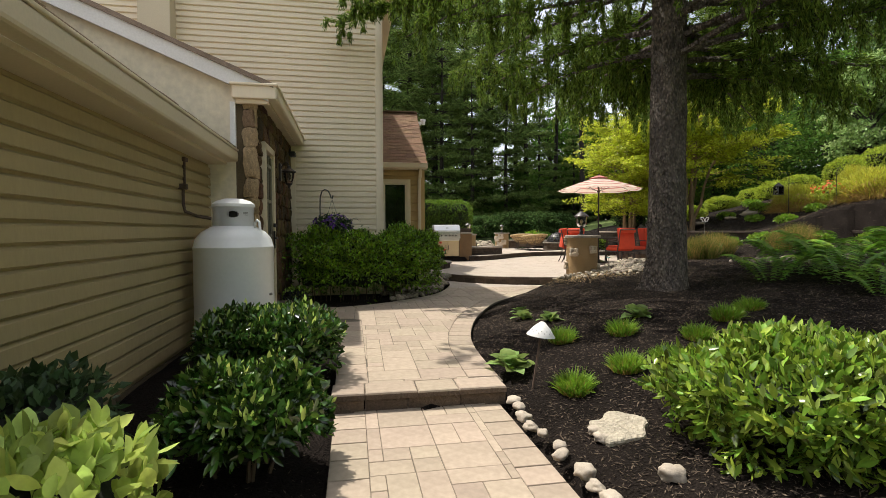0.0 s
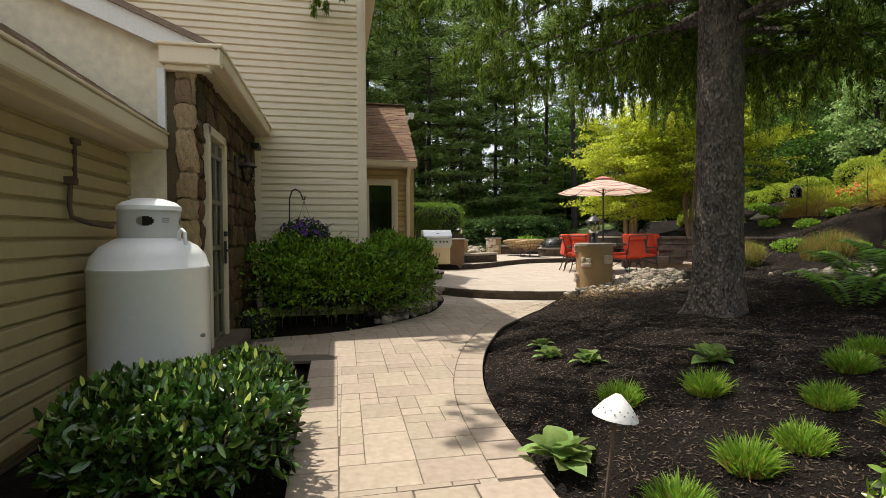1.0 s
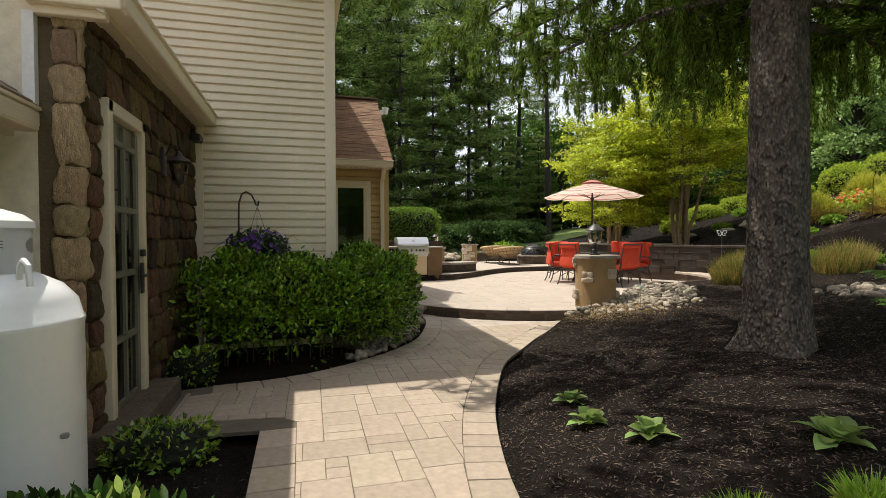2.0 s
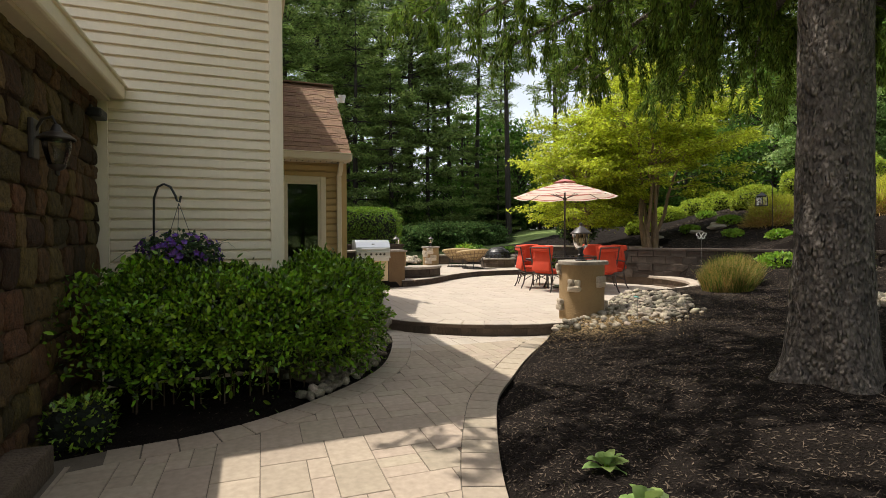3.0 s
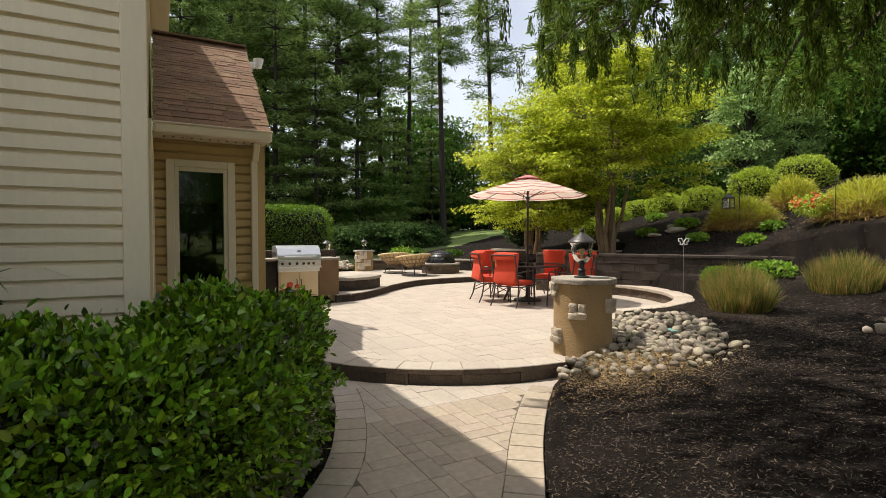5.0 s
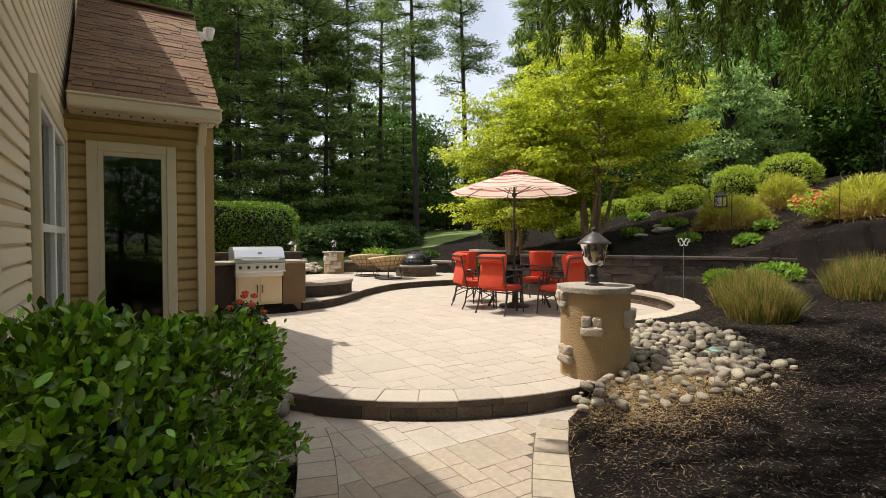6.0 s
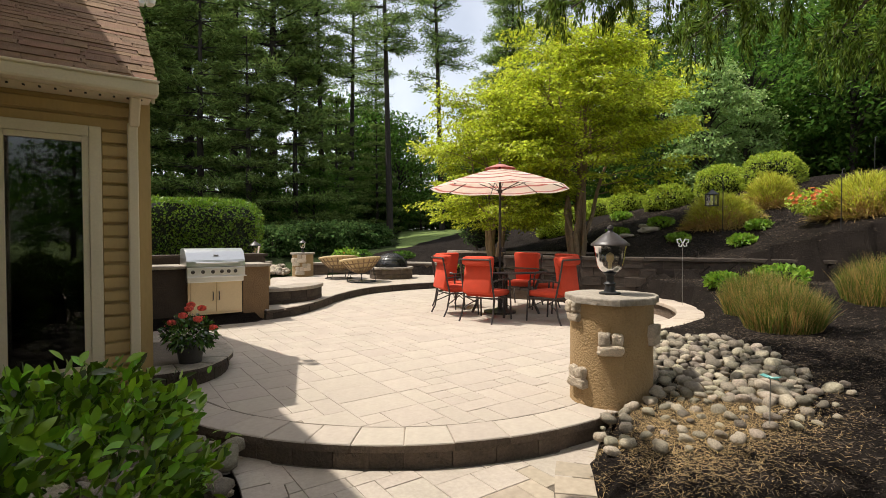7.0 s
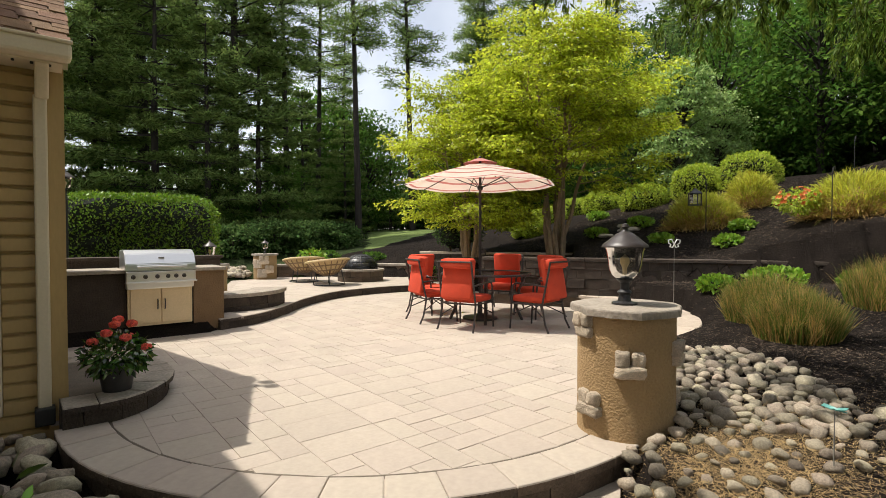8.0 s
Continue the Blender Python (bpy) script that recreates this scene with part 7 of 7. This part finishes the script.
def pine(seed, h=20.0, crown0=0.28, reach=3.4, nb=110, girth=0.26):
    rng = np.random.default_rng(seed)
    t = thing("pine_tree", (0, 0, 0), "tall dark green pine with bare lower trunk", "tree", "pines behind the garden")
    bm = bmesh.new()
    lean = rng.normal(0, 0.012, 2)
    tube(bm, [(lean[0] * z, lean[1] * z, z) for z in np.linspace(-0.5, h, 9)], [girth * (1 - 0.9 * i / 8) + 0.02 for i in range(9)], 8)
    P, D, S = [], [], []
    for i in range(nb):
        u = rng.uniform(0, 1) ** 0.9
        z = h * (crown0 + (1 - crown0) * u)
        a = rng.uniform(0, 6.283)
        L = reach * (1 - u * 0.72) * rng.uniform(0.45, 1.1)
        o = np.array([math.cos(a), math.sin(a), rng.uniform(-0.12, 0.22)])
        b0 = np.array([lean[0] * z, lean[1] * z, z])
        tube(bm, [b0, b0 + o * L * 0.5, b0 + o * L + np.array([0, 0, 0.15])], [0.05, 0.03, 0.01], 4, False)
        for j in range(int(4 + L * 5)):
            c = b0 + o * L * rng.uniform(0.25, 1.05) + rng.normal(0, 0.30, 3) * np.array([1, 1, 0.25])
            n = 26
            P.append(c + rng.normal(0, 0.20, (n, 3)) * np.array([1, 1, 0.30]))
            D.append(rng.normal(size=(n, 3)) * np.array([1, 1, 0.6]) + o * 0.6 + np.array([0, 0, 0.35]))
            S.append(rng.uniform(0.16, 0.34, n))
    part("trunk", bm, M_BARK3, t)
    P, D, S = np.concatenate(P), np.concatenate(D), np.concatenate(S)
    link("crown", blades("crown", P, D, S, S * 0.12 + 0.012, None, 0, 0, 0.1, rng), L_PINE, t, "dark green needle tufts")
    return t


def white_pine(seed, h, reach, low):
    """Younger pine, branched almost to the ground: whorls of level branches with hanging needle tufts."""
    rng = np.random.default_rng(seed)
    t = thing("white_pine", (0, 0, 0), "dark green white pine with tiered feathery branches", "tree", "white pines at the wood's edge")
    bm = bmesh.new()
    tube(bm, [(0, 0, -0.4), (0.05, 0, h * 0.4), (0, 0.05, h * 0.75), (0, 0, h)], [0.17, 0.12, 0.07, 0.01], 8)
    P, D, S = [], [], []
    z = low
    while z < h - 0.3:
        u = (z - low) / (h - low)
        ring = reach * (1 - u) ** 0.75 * rng.uniform(0.8, 1.1) * min(1.0, 0.72 + 1.6 * u)
        a0 = rng.uniform(0, 6.28)
        for j in range(6):
            a = a0 + j * 1.047 + rng.normal(0, 0.2)
            o = np.array([math.cos(a), math.sin(a), 0])
            sd = np.array([-o[1], o[0], 0])
            L = ring * rng.uniform(0.65, 1.15) + 0.2
            bp = [np.array([0, 0, z]) + o * (L * v) + np.array([0, 0, L * (0.10 * v - 0.22 * v * v + 0.16 * v ** 3)]) for v in np.linspace(0, 1, 5)]
            tube(bm, bp, [0.035, 0.028, 0.02, 0.012, 0.004], 4, False)
            for m in range(int(8 + L * 10)):
                v = rng.uniform(0.30, 1.0) ** 0.8
                i1 = int(min(v * 4, 3))
                c = bp[i1] + (bp[i1 + 1] - bp[i1]) * (v * 4 - i1)
                side = rng.normal(0, 0.30) * L * (1.1 - v) * 0.9
                c = c + sd * side + np.array([0, 0, rng.normal(0, 0.05) - abs(side) * 0.10])
                n = 20
                tw = unit(o * 0.8 + sd * np.sign(side) * 0.7 + np.array([0, 0, 0.25]))
                P.append(c + np.outer(rng.uniform(0, 0.28, n), tw))
                D.append(tw * 0.75 + rng.normal(0, 0.6, (n, 3)) + np.array([0, 0, 0.25]))
                S.append(rng.uniform(0.16, 0.30, n))
        z += rng.uniform(0.70, 1.10)
    part("trunk", bm, M_BARK3, t)
    P, D, S = np.concatenate(P), np.concatenate(D), np.concatenate(S)
    link("crown", blades("crown", P, D, S, S * 0.10 + 0.010, None, 0, 0, 0.15, rng), L_PINE, t, "soft dark green needle tufts")
    return t


def broadleaf(seed, h, r, material, label, low=0.12, dens=1.0, size=0.17, name="woodland_tree", trunk=0.14, group="woodland trees", per=62):
    rng = np.random.default_rng(seed)
    t = thing(name, (0, 0, 0), label, "tree", group)
    bm = bmesh.new()
    tube(bm, [(0, 0, -0.4), (0.1, 0, h * 0.3), (-0.05, 0.1, h * 0.6), (0, 0, h * 0.9)], [trunk, trunk * 0.8, trunk * 0.5, 0.02], 8)
    P, D, U = [], [], []
    ncl = int(170 * dens)
    for i in range(ncl):
        u = unit(rng.normal(size=3))
        k = rng.uniform(0.45, 1.0) ** 0.7
        c = np.array([u[0] * r * k, u[1] * r * k, h * (low + (1 - low) * (0.5 + 0.5 * u[2] * k))])
        if i % 3 == 0:
            b = np.array([0, 0, max(0.4, c[2] * 0.72)])
            tube(bm, [b, (b + c) / 2 + np.array([0, 0, 0.2]), c], [trunk * 0.3, trunk * 0.2, 0.01], 4, False)
        n = per
        q = rng.normal(size=(n, 3)) * np.array([0.42, 0.42, 0.13]) * r / 2.6
        q[:, 2] -= (q[:, :2] @ u[:2]) * 0.3
        P.append(c + q)
        D.append(rng.normal(size=(n, 3)) + np.array([u[0], u[1], -0.2]) * 0.7)
        U.append(rng.normal(size=(n, 3)) * 0.5 + np.array([0, 0, 1.0]))
    part("trunk", bm, M_BARK3, t)
    P, D, U = np.concatenate(P), np.concatenate(D), np.concatenate(U)
    s = rng.uniform(0.6, 1.2, len(P)) * size
    link("crown", blades("crown", P, D, s, s * 0.6, U, 0.1, 0, 0.15, rng), material, t)
    return t


def spread_out(tree, spots, seed):
    """Places a tree and its copies by bearing (degrees from +y) and distance from the patio's corner."""
    rng = np.random.default_rng(seed)
    for i, (b, d, s) in enumerate(spots):
        x, y = 1.5 + d * math.sin(radians(b)), 7.7 + d * math.cos(radians(b))
        m = pose(x, y, ground_z(x, y) - 0.1, 0, 0, float(rng.uniform(0, 360))) @ Matrix.Scale(s, 4)
        if i == 0:
            tree.matrix_world = m
        else:
            loc, rot, sc = m.decompose()
            c = copy_thing(tree, Matrix.LocRotScale(loc, rot, None))
            c.scale = sc


spread_out(pine(61), [(1, 24, 1.0), (9, 27, 1.05), (17, 24, 0.95), (44, 38, 1.0), (58, 40, 1.0), (5, 40, 1.2)], 1)
spread_out(pine(62, 22, 0.2, 3.8), [(5, 29, 1.0), (13, 31, 1.0), (20.5, 33, 0.85), (43, 38, 0.9), (50, 37, 1.0), (66, 36, 1.0), (11, 42, 1.1)], 2)
spread_out(pine(63, 19, 0.36, 2.3, 46, 0.17), [(30, 27, 1.05), (36, 30, 1.05), (28.0, 41, 0.95), (25.5, 33, 1.05), (22.5, 25, 0.9), (-3, 30, 1.0)], 3)
spread_out(broadleaf(64, 9, 3.2, L_DEEP, "dark green woodland tree with dense low crown", 0.02, 0.85, 0.17, per=84), [(40, 33, 0.7), (46, 32, 0.9), (55, 34, 1.2), (63, 30, 1.2), (71, 31, 1.2), (80, 27, 1.2), (90, 26, 1.2), (100, 26, 1.2)], 4)
spread_out(white_pine(71, 12.5, 3.3, 1.0), [(0, 22, 0.95), (10, 23, 1.0), (19.5, 24, 0.85), (33.5, 33, 0.55)], 11)
spread_out(white_pine(72, 11.0, 3.0, 0.7), [(5, 25, 0.9), (14.5, 22, 0.85), (24, 27, 0.72), (28.5, 29, 0.6), (40, 34, 0.6), (45, 31, 0.8), (-4, 25, 1.0)], 12)
spread_out(broadleaf(65, 8, 2.8, L_WOOD, "light green woodland tree in leaf", 0.06, 0.75, 0.22), [(31, 31, 0.75), (24.3, 39, 1.35), (27.3, 42, 1.4), (30.2, 43, 1.3), (43, 27, 0.8), (51, 27, 0.8), (60, 25, 0.9), (68, 26, 1.0), (76, 24, 1.0), (85, 22, 1.0), (95, 22, 1.0), (37, 38, 0.8), (12, 35, 1.0), (26, 40, 0.8), (7, 24, 0.55), (15.5, 23, 0.5), (21.5, 25, 0.55)], 5)
# unseen trees past the added lawn, placed for the window panes to reflect
spread_out(broadleaf(73, 8.5, 3.4, L_WOOD, "light green tree out of view, added for window reflections", 0.04, 0.5, 0.24, group="trees beyond the front lawn"), [(152, 27, 1.0), (161, 27, 1.1), (169, 26, 1.1), (175, 27, 1.2), (181, 27, 1.1), (166, 36, 0.9), (172, 34, 0.85), (178, 37, 1.0), (184, 33, 0.8), (190, 36, 0.95), (197, 34, 0.9), (159, 34, 0.9)], 14)
spread_out(broadleaf(66, 5.4, 1.3, L_SILVER, "silvery green shrubby tree at the wood's edge", 0.03, 1.0, 0.13, per=90), [(64.3, 20.5, 1.0), (67.8, 22.5, 0.8)], 6)
# last four stand unseen behind, added for reflections and to close the surroundings
spread_out(broadleaf(67, 14, 4.6, L_DEEP, "tall dark tree of the woodland edge", 0.05, 1.15, 0.32, trunk=0.25, per=66), [(47, 42, 0.9), (56, 44, 1.1), (64, 40, 1.1), (73, 38, 1.1), (83, 34, 1.1), (94, 33, 1.1), (38, 52, 0.5), (27, 54, 0.5), (118, 33, 1.1), (150, 46, 0.8), (170, 50, 0.8), (190, 48, 0.7)], 7)
spread_out(broadleaf(68, 3.2, 2.8, L_DEEP, "low dark undergrowth shrub beneath the pines", 0.0, 0.40, 0.34, "undergrowth_shrub", 0.06, "woodland undergrowth"), [(9, 17.5, 0.36), (13, 18.0, 0.4), (17, 17.5, 0.38), (21, 18.5, 0.42), (25, 19.5, 0.4), (28, 21, 0.36), (-4, 27, 1.0), (0, 31, 1.0), (4, 26, 0.9), (8, 31, 1.1), (12, 27, 0.9), (16, 30, 1.0), (20, 28, 0.9), (23.5, 32, 1.0), (27, 31, 0.8), (30.5, 36, 0.9), (34, 36, 0.9), (37.5, 42, 1.0), (41, 38, 1.0), (44.5, 36, 1.0), (48, 40, 1.1), (52, 40, 1.1), (57, 38, 1.1), (62, 36, 1.1), (67, 34, 1.1), (72, 33, 1.1), (77, 30, 1.1), (83, 29, 1.1), (89, 28, 1.1), (31, 44, 1.1), (27, 44, 1.1), (35, 50, 1.2), (39, 54, 1.3), (22, 44, 1.2), (17, 42, 1.2), (11, 40, 1.2)], 8)

# ---- paving, piece by piece ----


def clip(poly, nx_, ny_, c):
    """Keeps the part of a polygon where nx*x + ny*y + c >= 0."""
    out = []
    for i, p in enumerate(poly):
        q = poly[(i + 1) % len(poly)]
        a, b = nx_ * p[0] + ny_ * p[1] + c, nx_ * q[0] + ny_ * q[1] + c
        if a >= 0:
            out.append(p)
        if (a >= 0) != (b >= 0):
            t = a / (a - b)
            out.append((p[0] + (q[0] - p[0]) * t, p[1] + (q[1] - p[1]) * t))
    return out


def stone_geo(poly, z, th=0.03, gap=0.003, ch=0.003):
    """Vertices and faces of one paver with a worn edge, or None if it is too small."""
    P = np.array(poly)
    c = P.mean(0)
    if len(P) < 3:
        return None
    area = 0.5 * abs(np.dot(P[:, 0], np.roll(P[:, 1], -1)) - np.dot(P[:, 1], np.roll(P[:, 0], -1)))
    if area < 0.0025:
        return None
    r = np.linalg.norm(P - c, axis=1, keepdims=True)
    a = c + (P - c) * (1 - gap / np.maximum(r, 0.02))
    b = c + (P - c) * (1 - (gap + ch) / np.maximum(r, 0.02))
    n = len(P)
    v = [(x, y, z - th) for x, y in a] + [(x, y, z - ch) for x, y in a] + [(x, y, z) for x, y in b]
    f = []
    for k in range(n):
        k2 = (k + 1) % n
        f += [(k, k2, n + k2, n + k), (n + k, n + k2, 2 * n + k2, 2 * n + k)]
    f.append(tuple(range(2 * n, 3 * n)))
    return c, v, f


def pave(name, label, inside, margin, z, angle, bbox, unit_, sizes, near, seed, extra=(), material=None):
    """Pavers of mixed sizes within an outline; those in the near box are pieces of their own."""
    rng = np.random.default_rng(seed)
    t = thing(name, (0, 0, 0), label, "paving", kind="structure")
    ca, sa = math.cos(radians(angle)), math.sin(radians(angle))
    x0, x1, y0, y1 = bbox
    cx0, cy0 = (x0 + x1) / 2, (y0 + y1) / 2
    R_ = math.hypot(x1 - x0, y1 - y0) / 2
    polys = list(extra)
    ng = int(2 * R_ / unit_) + 1
    used = np.zeros((ng + 8, ng + 8), bool)
    for j in range(ng):
        for i in range(ng):
            if used[j, i]:
                continue
            order = rng.permutation(len(sizes))
            for k in order:
                w, h = sizes[int(k)]
                if not used[j:j + h, i:i + w].any():
                    break
            else:
                w, h = 1, 1
            used[j:j + h, i:i + w] = True
            u, v_ = -R_ + i * unit_, -R_ + j * unit_
            q = [(u, v_), (u + w * unit_, v_), (u + w * unit_, v_ + h * unit_), (u, v_ + h * unit_)]
            q = [(cx0 + a * ca - b * sa, cy0 + a * sa + b * ca) for a, b in q]
            mx, my = sum(p[0] for p in q) / 4, sum(p[1] for p in q) / 4
            d, g = inside(mx, my)
            if d < margin - 0.38:
                continue
            if d < margin + 0.42:
                q = clip(q, g[0], g[1], d - margin - g[0] * mx - g[1] * my)
            if len(q) >= 3:
                polys.append(q)
    V, F, made = [], [], 0
    for q in polys:
        geo = stone_geo(q, z + float(rng.uniform(-0.001, 0.001)))
        if geo is None:
            continue
        c, v, f = geo
        if near[0] < c[0] < near[1] and near[2] < c[1] < near[3] and made < 300:
            me = bpy.data.meshes.new("paver")
            me.from_pydata([(a - c[0], b - c[1], e) for a, b, e in v], [], f)
            me.materials.append(material or M_PAVER)
            ob = link("paver", me, None, t)
            ob.location = (c[0], c[1], 0)
            made += 1
        else:
            o = len(V)
            V += v
            F += [tuple(i + o for i in k) for k in f]
    if V:
        me = bpy.data.meshes.new("paver_field")
        me.from_pydata(V, [], F)
        tagged(link("paver_field", me, M_PAVERS, t), kind="stuff")
    return t


def border(line, w, left, length, seed):
    """Soldier course of pavers along a line."""
    rng = np.random.default_rng(seed)
    s = np.concatenate([[0], np.cumsum(np.linalg.norm(np.diff(line, axis=0), axis=1))])
    inner = offset_line(line, w if left else -w)
    out, u = [], 0.0
    while u < s[-1] - 0.05:
        e = min(u + length * float(rng.uniform(0.9, 1.1)), s[-1])
        q = [(np.interp(k, s, L[:, 0]), np.interp(k, s, L[:, 1])) for k, L in ((u + 0.003, line), (e - 0.003, line), (e - 0.003, inner), (u + 0.003, inner))]
        out.append([(float(a), float(b)) for a, b in q])
        u = e
    return out


BW = 0.23
edge_r = border(RIGHT_EDGE[2:], BW, True, 0.2, 1)
edge_b = border(BED_EDGE, BW, False, 0.2, 2)
edge_l = border(np.array([(-0.12, 3.535), (-0.12, 4.5), (-0.12, 6.02)]), BW, False, 0.28, 3)


f_midp = poly_sdf([(-0.12, 3.30), (1.055, 3.30)] + MID[1:])
f_lowp = poly_sdf([(-0.14, -3.0), (0.99, -3.0), (0.99, 3.56), (-0.12, 3.56)])


def mid_inside(x, y):
    d, g = f_midp(x, y)
    e = math.hypot(x - 4.2, y - 11.85) - 2.54
    if e < d + 0.0 and y > 9:
        k = math.hypot(x - 4.2, y - 11.85)
        return e + BW - 0.004, np.array([(x - 4.2) / k, (y - 11.85) / k])
    return d, g


pave("path", "tan concrete paver path curving between beds", mid_inside, BW, Z_MID, -1, (-1.1, 4.3, 3.3, 10.7), 0.126, [(2, 2), (2, 1), (1, 2), (3, 2), (2, 1), (1, 1), (2, 3)], (-1.2, 4.2, 3.2, 9.2), 4, edge_r + edge_b + edge_l, M_PATH)
pave("path", "tan concrete paver path below the step", f_lowp, 0.20, Z_LOW, 0, (-0.2, 1.0, -3, 3.3), 0.148, [(2, 2), (2, 1), (1, 2), (1, 1)], (-1, 1.2, 1.0, 3.4), 5,
     border(np.array([(0.99, -3.0), (0.99, 0.0), (0.99, 3.3)]), 0.2, True, 0.2, 6) + border(np.array([(-0.13, -3.0), (-0.13, 0.0), (-0.12, 3.3)]), 0.2, False, 0.2, 7), M_PATH)


def pat_inside(x, y):
    d, g = f_pat(x, y)
    e = 2.52 - math.hypot(x - 4.2, y - 11.85) - 0.366
    if y < 11.9 and x < 4.7 and e < d:
        k = max(math.hypot(x - 4.2, y - 11.85), 1e-6)
        return e, np.array([(4.2 - x) / k, (11.85 - y) / k])
    return d, g


pave("patio", "sunlit tan paver patio with curved edge", pat_inside, -0.08, Z_PAT, -1, (1.7, 9.7, 9.3, 17.6), 0.172, [(2, 2), (2, 1), (3, 2), (1, 2), (2, 2), (1, 1)], (1.6, 5.4, 9.2, 12.2), 8)
pave("terrace", "sunlit tan paver upper terrace", f_up, 0.20, Z_UP, -1, (3.6, 10.2, 15, 23.4), 0.218, [(2, 2), (2, 1), (1, 2), (1, 1)], (0, 0, 0, 0), 9)
for nm, outline, z in (("path_bed", MID, Z_MID), ("path_bed", LOW, Z_LOW), ("patio_bed", PATIO, Z_PAT), ("terrace_bed", UPPER, Z_UP)):
    ob = part(nm, prism(outline, z - 0.03, z - (0.006 if nm == "path_bed" else 0.0045)), M_JOINT if nm == "path_bed" else M_JOINT2)
    tagged(ob, "sandy bed under the pavers", "paving bed", kind="structure")

ob = part("patio_bed", prism([tuple(p) for p in np.concatenate([offset_line(UP_STEP, 0.06), offset_line(UP_STEP, -0.34)[::-1]])], Z_PAT - 0.03, Z_PAT - 0.003), M_PAVERS)
tagged(ob, "sandy bed under the pavers", "paving bed", kind="structure")
ob = part("patio_bed", boxes(((2.72, 14.86, Z_PAT - 0.018), (1.98, 0.36, 0.028))), M_PAVERS)
tagged(ob, "sandy bed under the pavers", "paving bed", kind="structure")

# ---- mulch chips and straw ----
rng = np.random.default_rng(77)
N = 210000
wide = rng.uniform(size=N) < 0.55
x = np.where(wide, rng.uniform(5.0, 16.5, N), rng.uniform(0.9, 6.8, N) + (rng.uniform(size=N) < 0.12) * -2.0)
y = np.where(wide, rng.uniform(5.0, 17.0, N), rng.uniform(1.4, 9.6, N))
keep = ~(inside_many(MID, x, y) | inside_many(LOW, x, y) | inside_many(PATIO, x, y))
x, y = x[keep], y[keep]
z = ground_many(x, y)
n = len(x)
d = rng.normal(size=(n, 3)) * np.array([1, 1, 0.25])
L_ = rng.uniform(0.012, 0.042, n) * np.interp(x, [6, 12], [1.0, 1.7])
chips = link("mulch_chips", blades("mulch_chips", np.stack([x, y, z + 0.006], 1), d, L_, L_ * rng.uniform(0.10, 0.28, n), np.tile([0, 0, 1.0], (n, 1)) + rng.normal(0, 0.4, (n, 3)), 0, 0, 0, rng), M_CHIP)
tagged(chips, "loose dark shredded bark chips", "mulch", kind="stuff")
N = 13000
x, y = rng.normal(4.42, 0.50, N), rng.normal(8.74, 0.30, N)
keep = ~(inside_many(MID, x, y) | inside_many(PATIO, x, y))
x, y = x[keep], y[keep]
n = len(x)
z = ground_many(x, y)
straw = link("straw", blades("straw", np.stack([x, y, z + 0.012], 1), rng.normal(size=(n, 3)) * np.array([1, 1, 0.15]), rng.uniform(0.02, 0.065, n), 0.0032, np.tile([0, 0, 1.0], (n, 1)), 0, 0, 0, rng), M_STRAW)
tagged(straw, "dry straw-coloured pine litter among stones", "litter", kind="stuff")
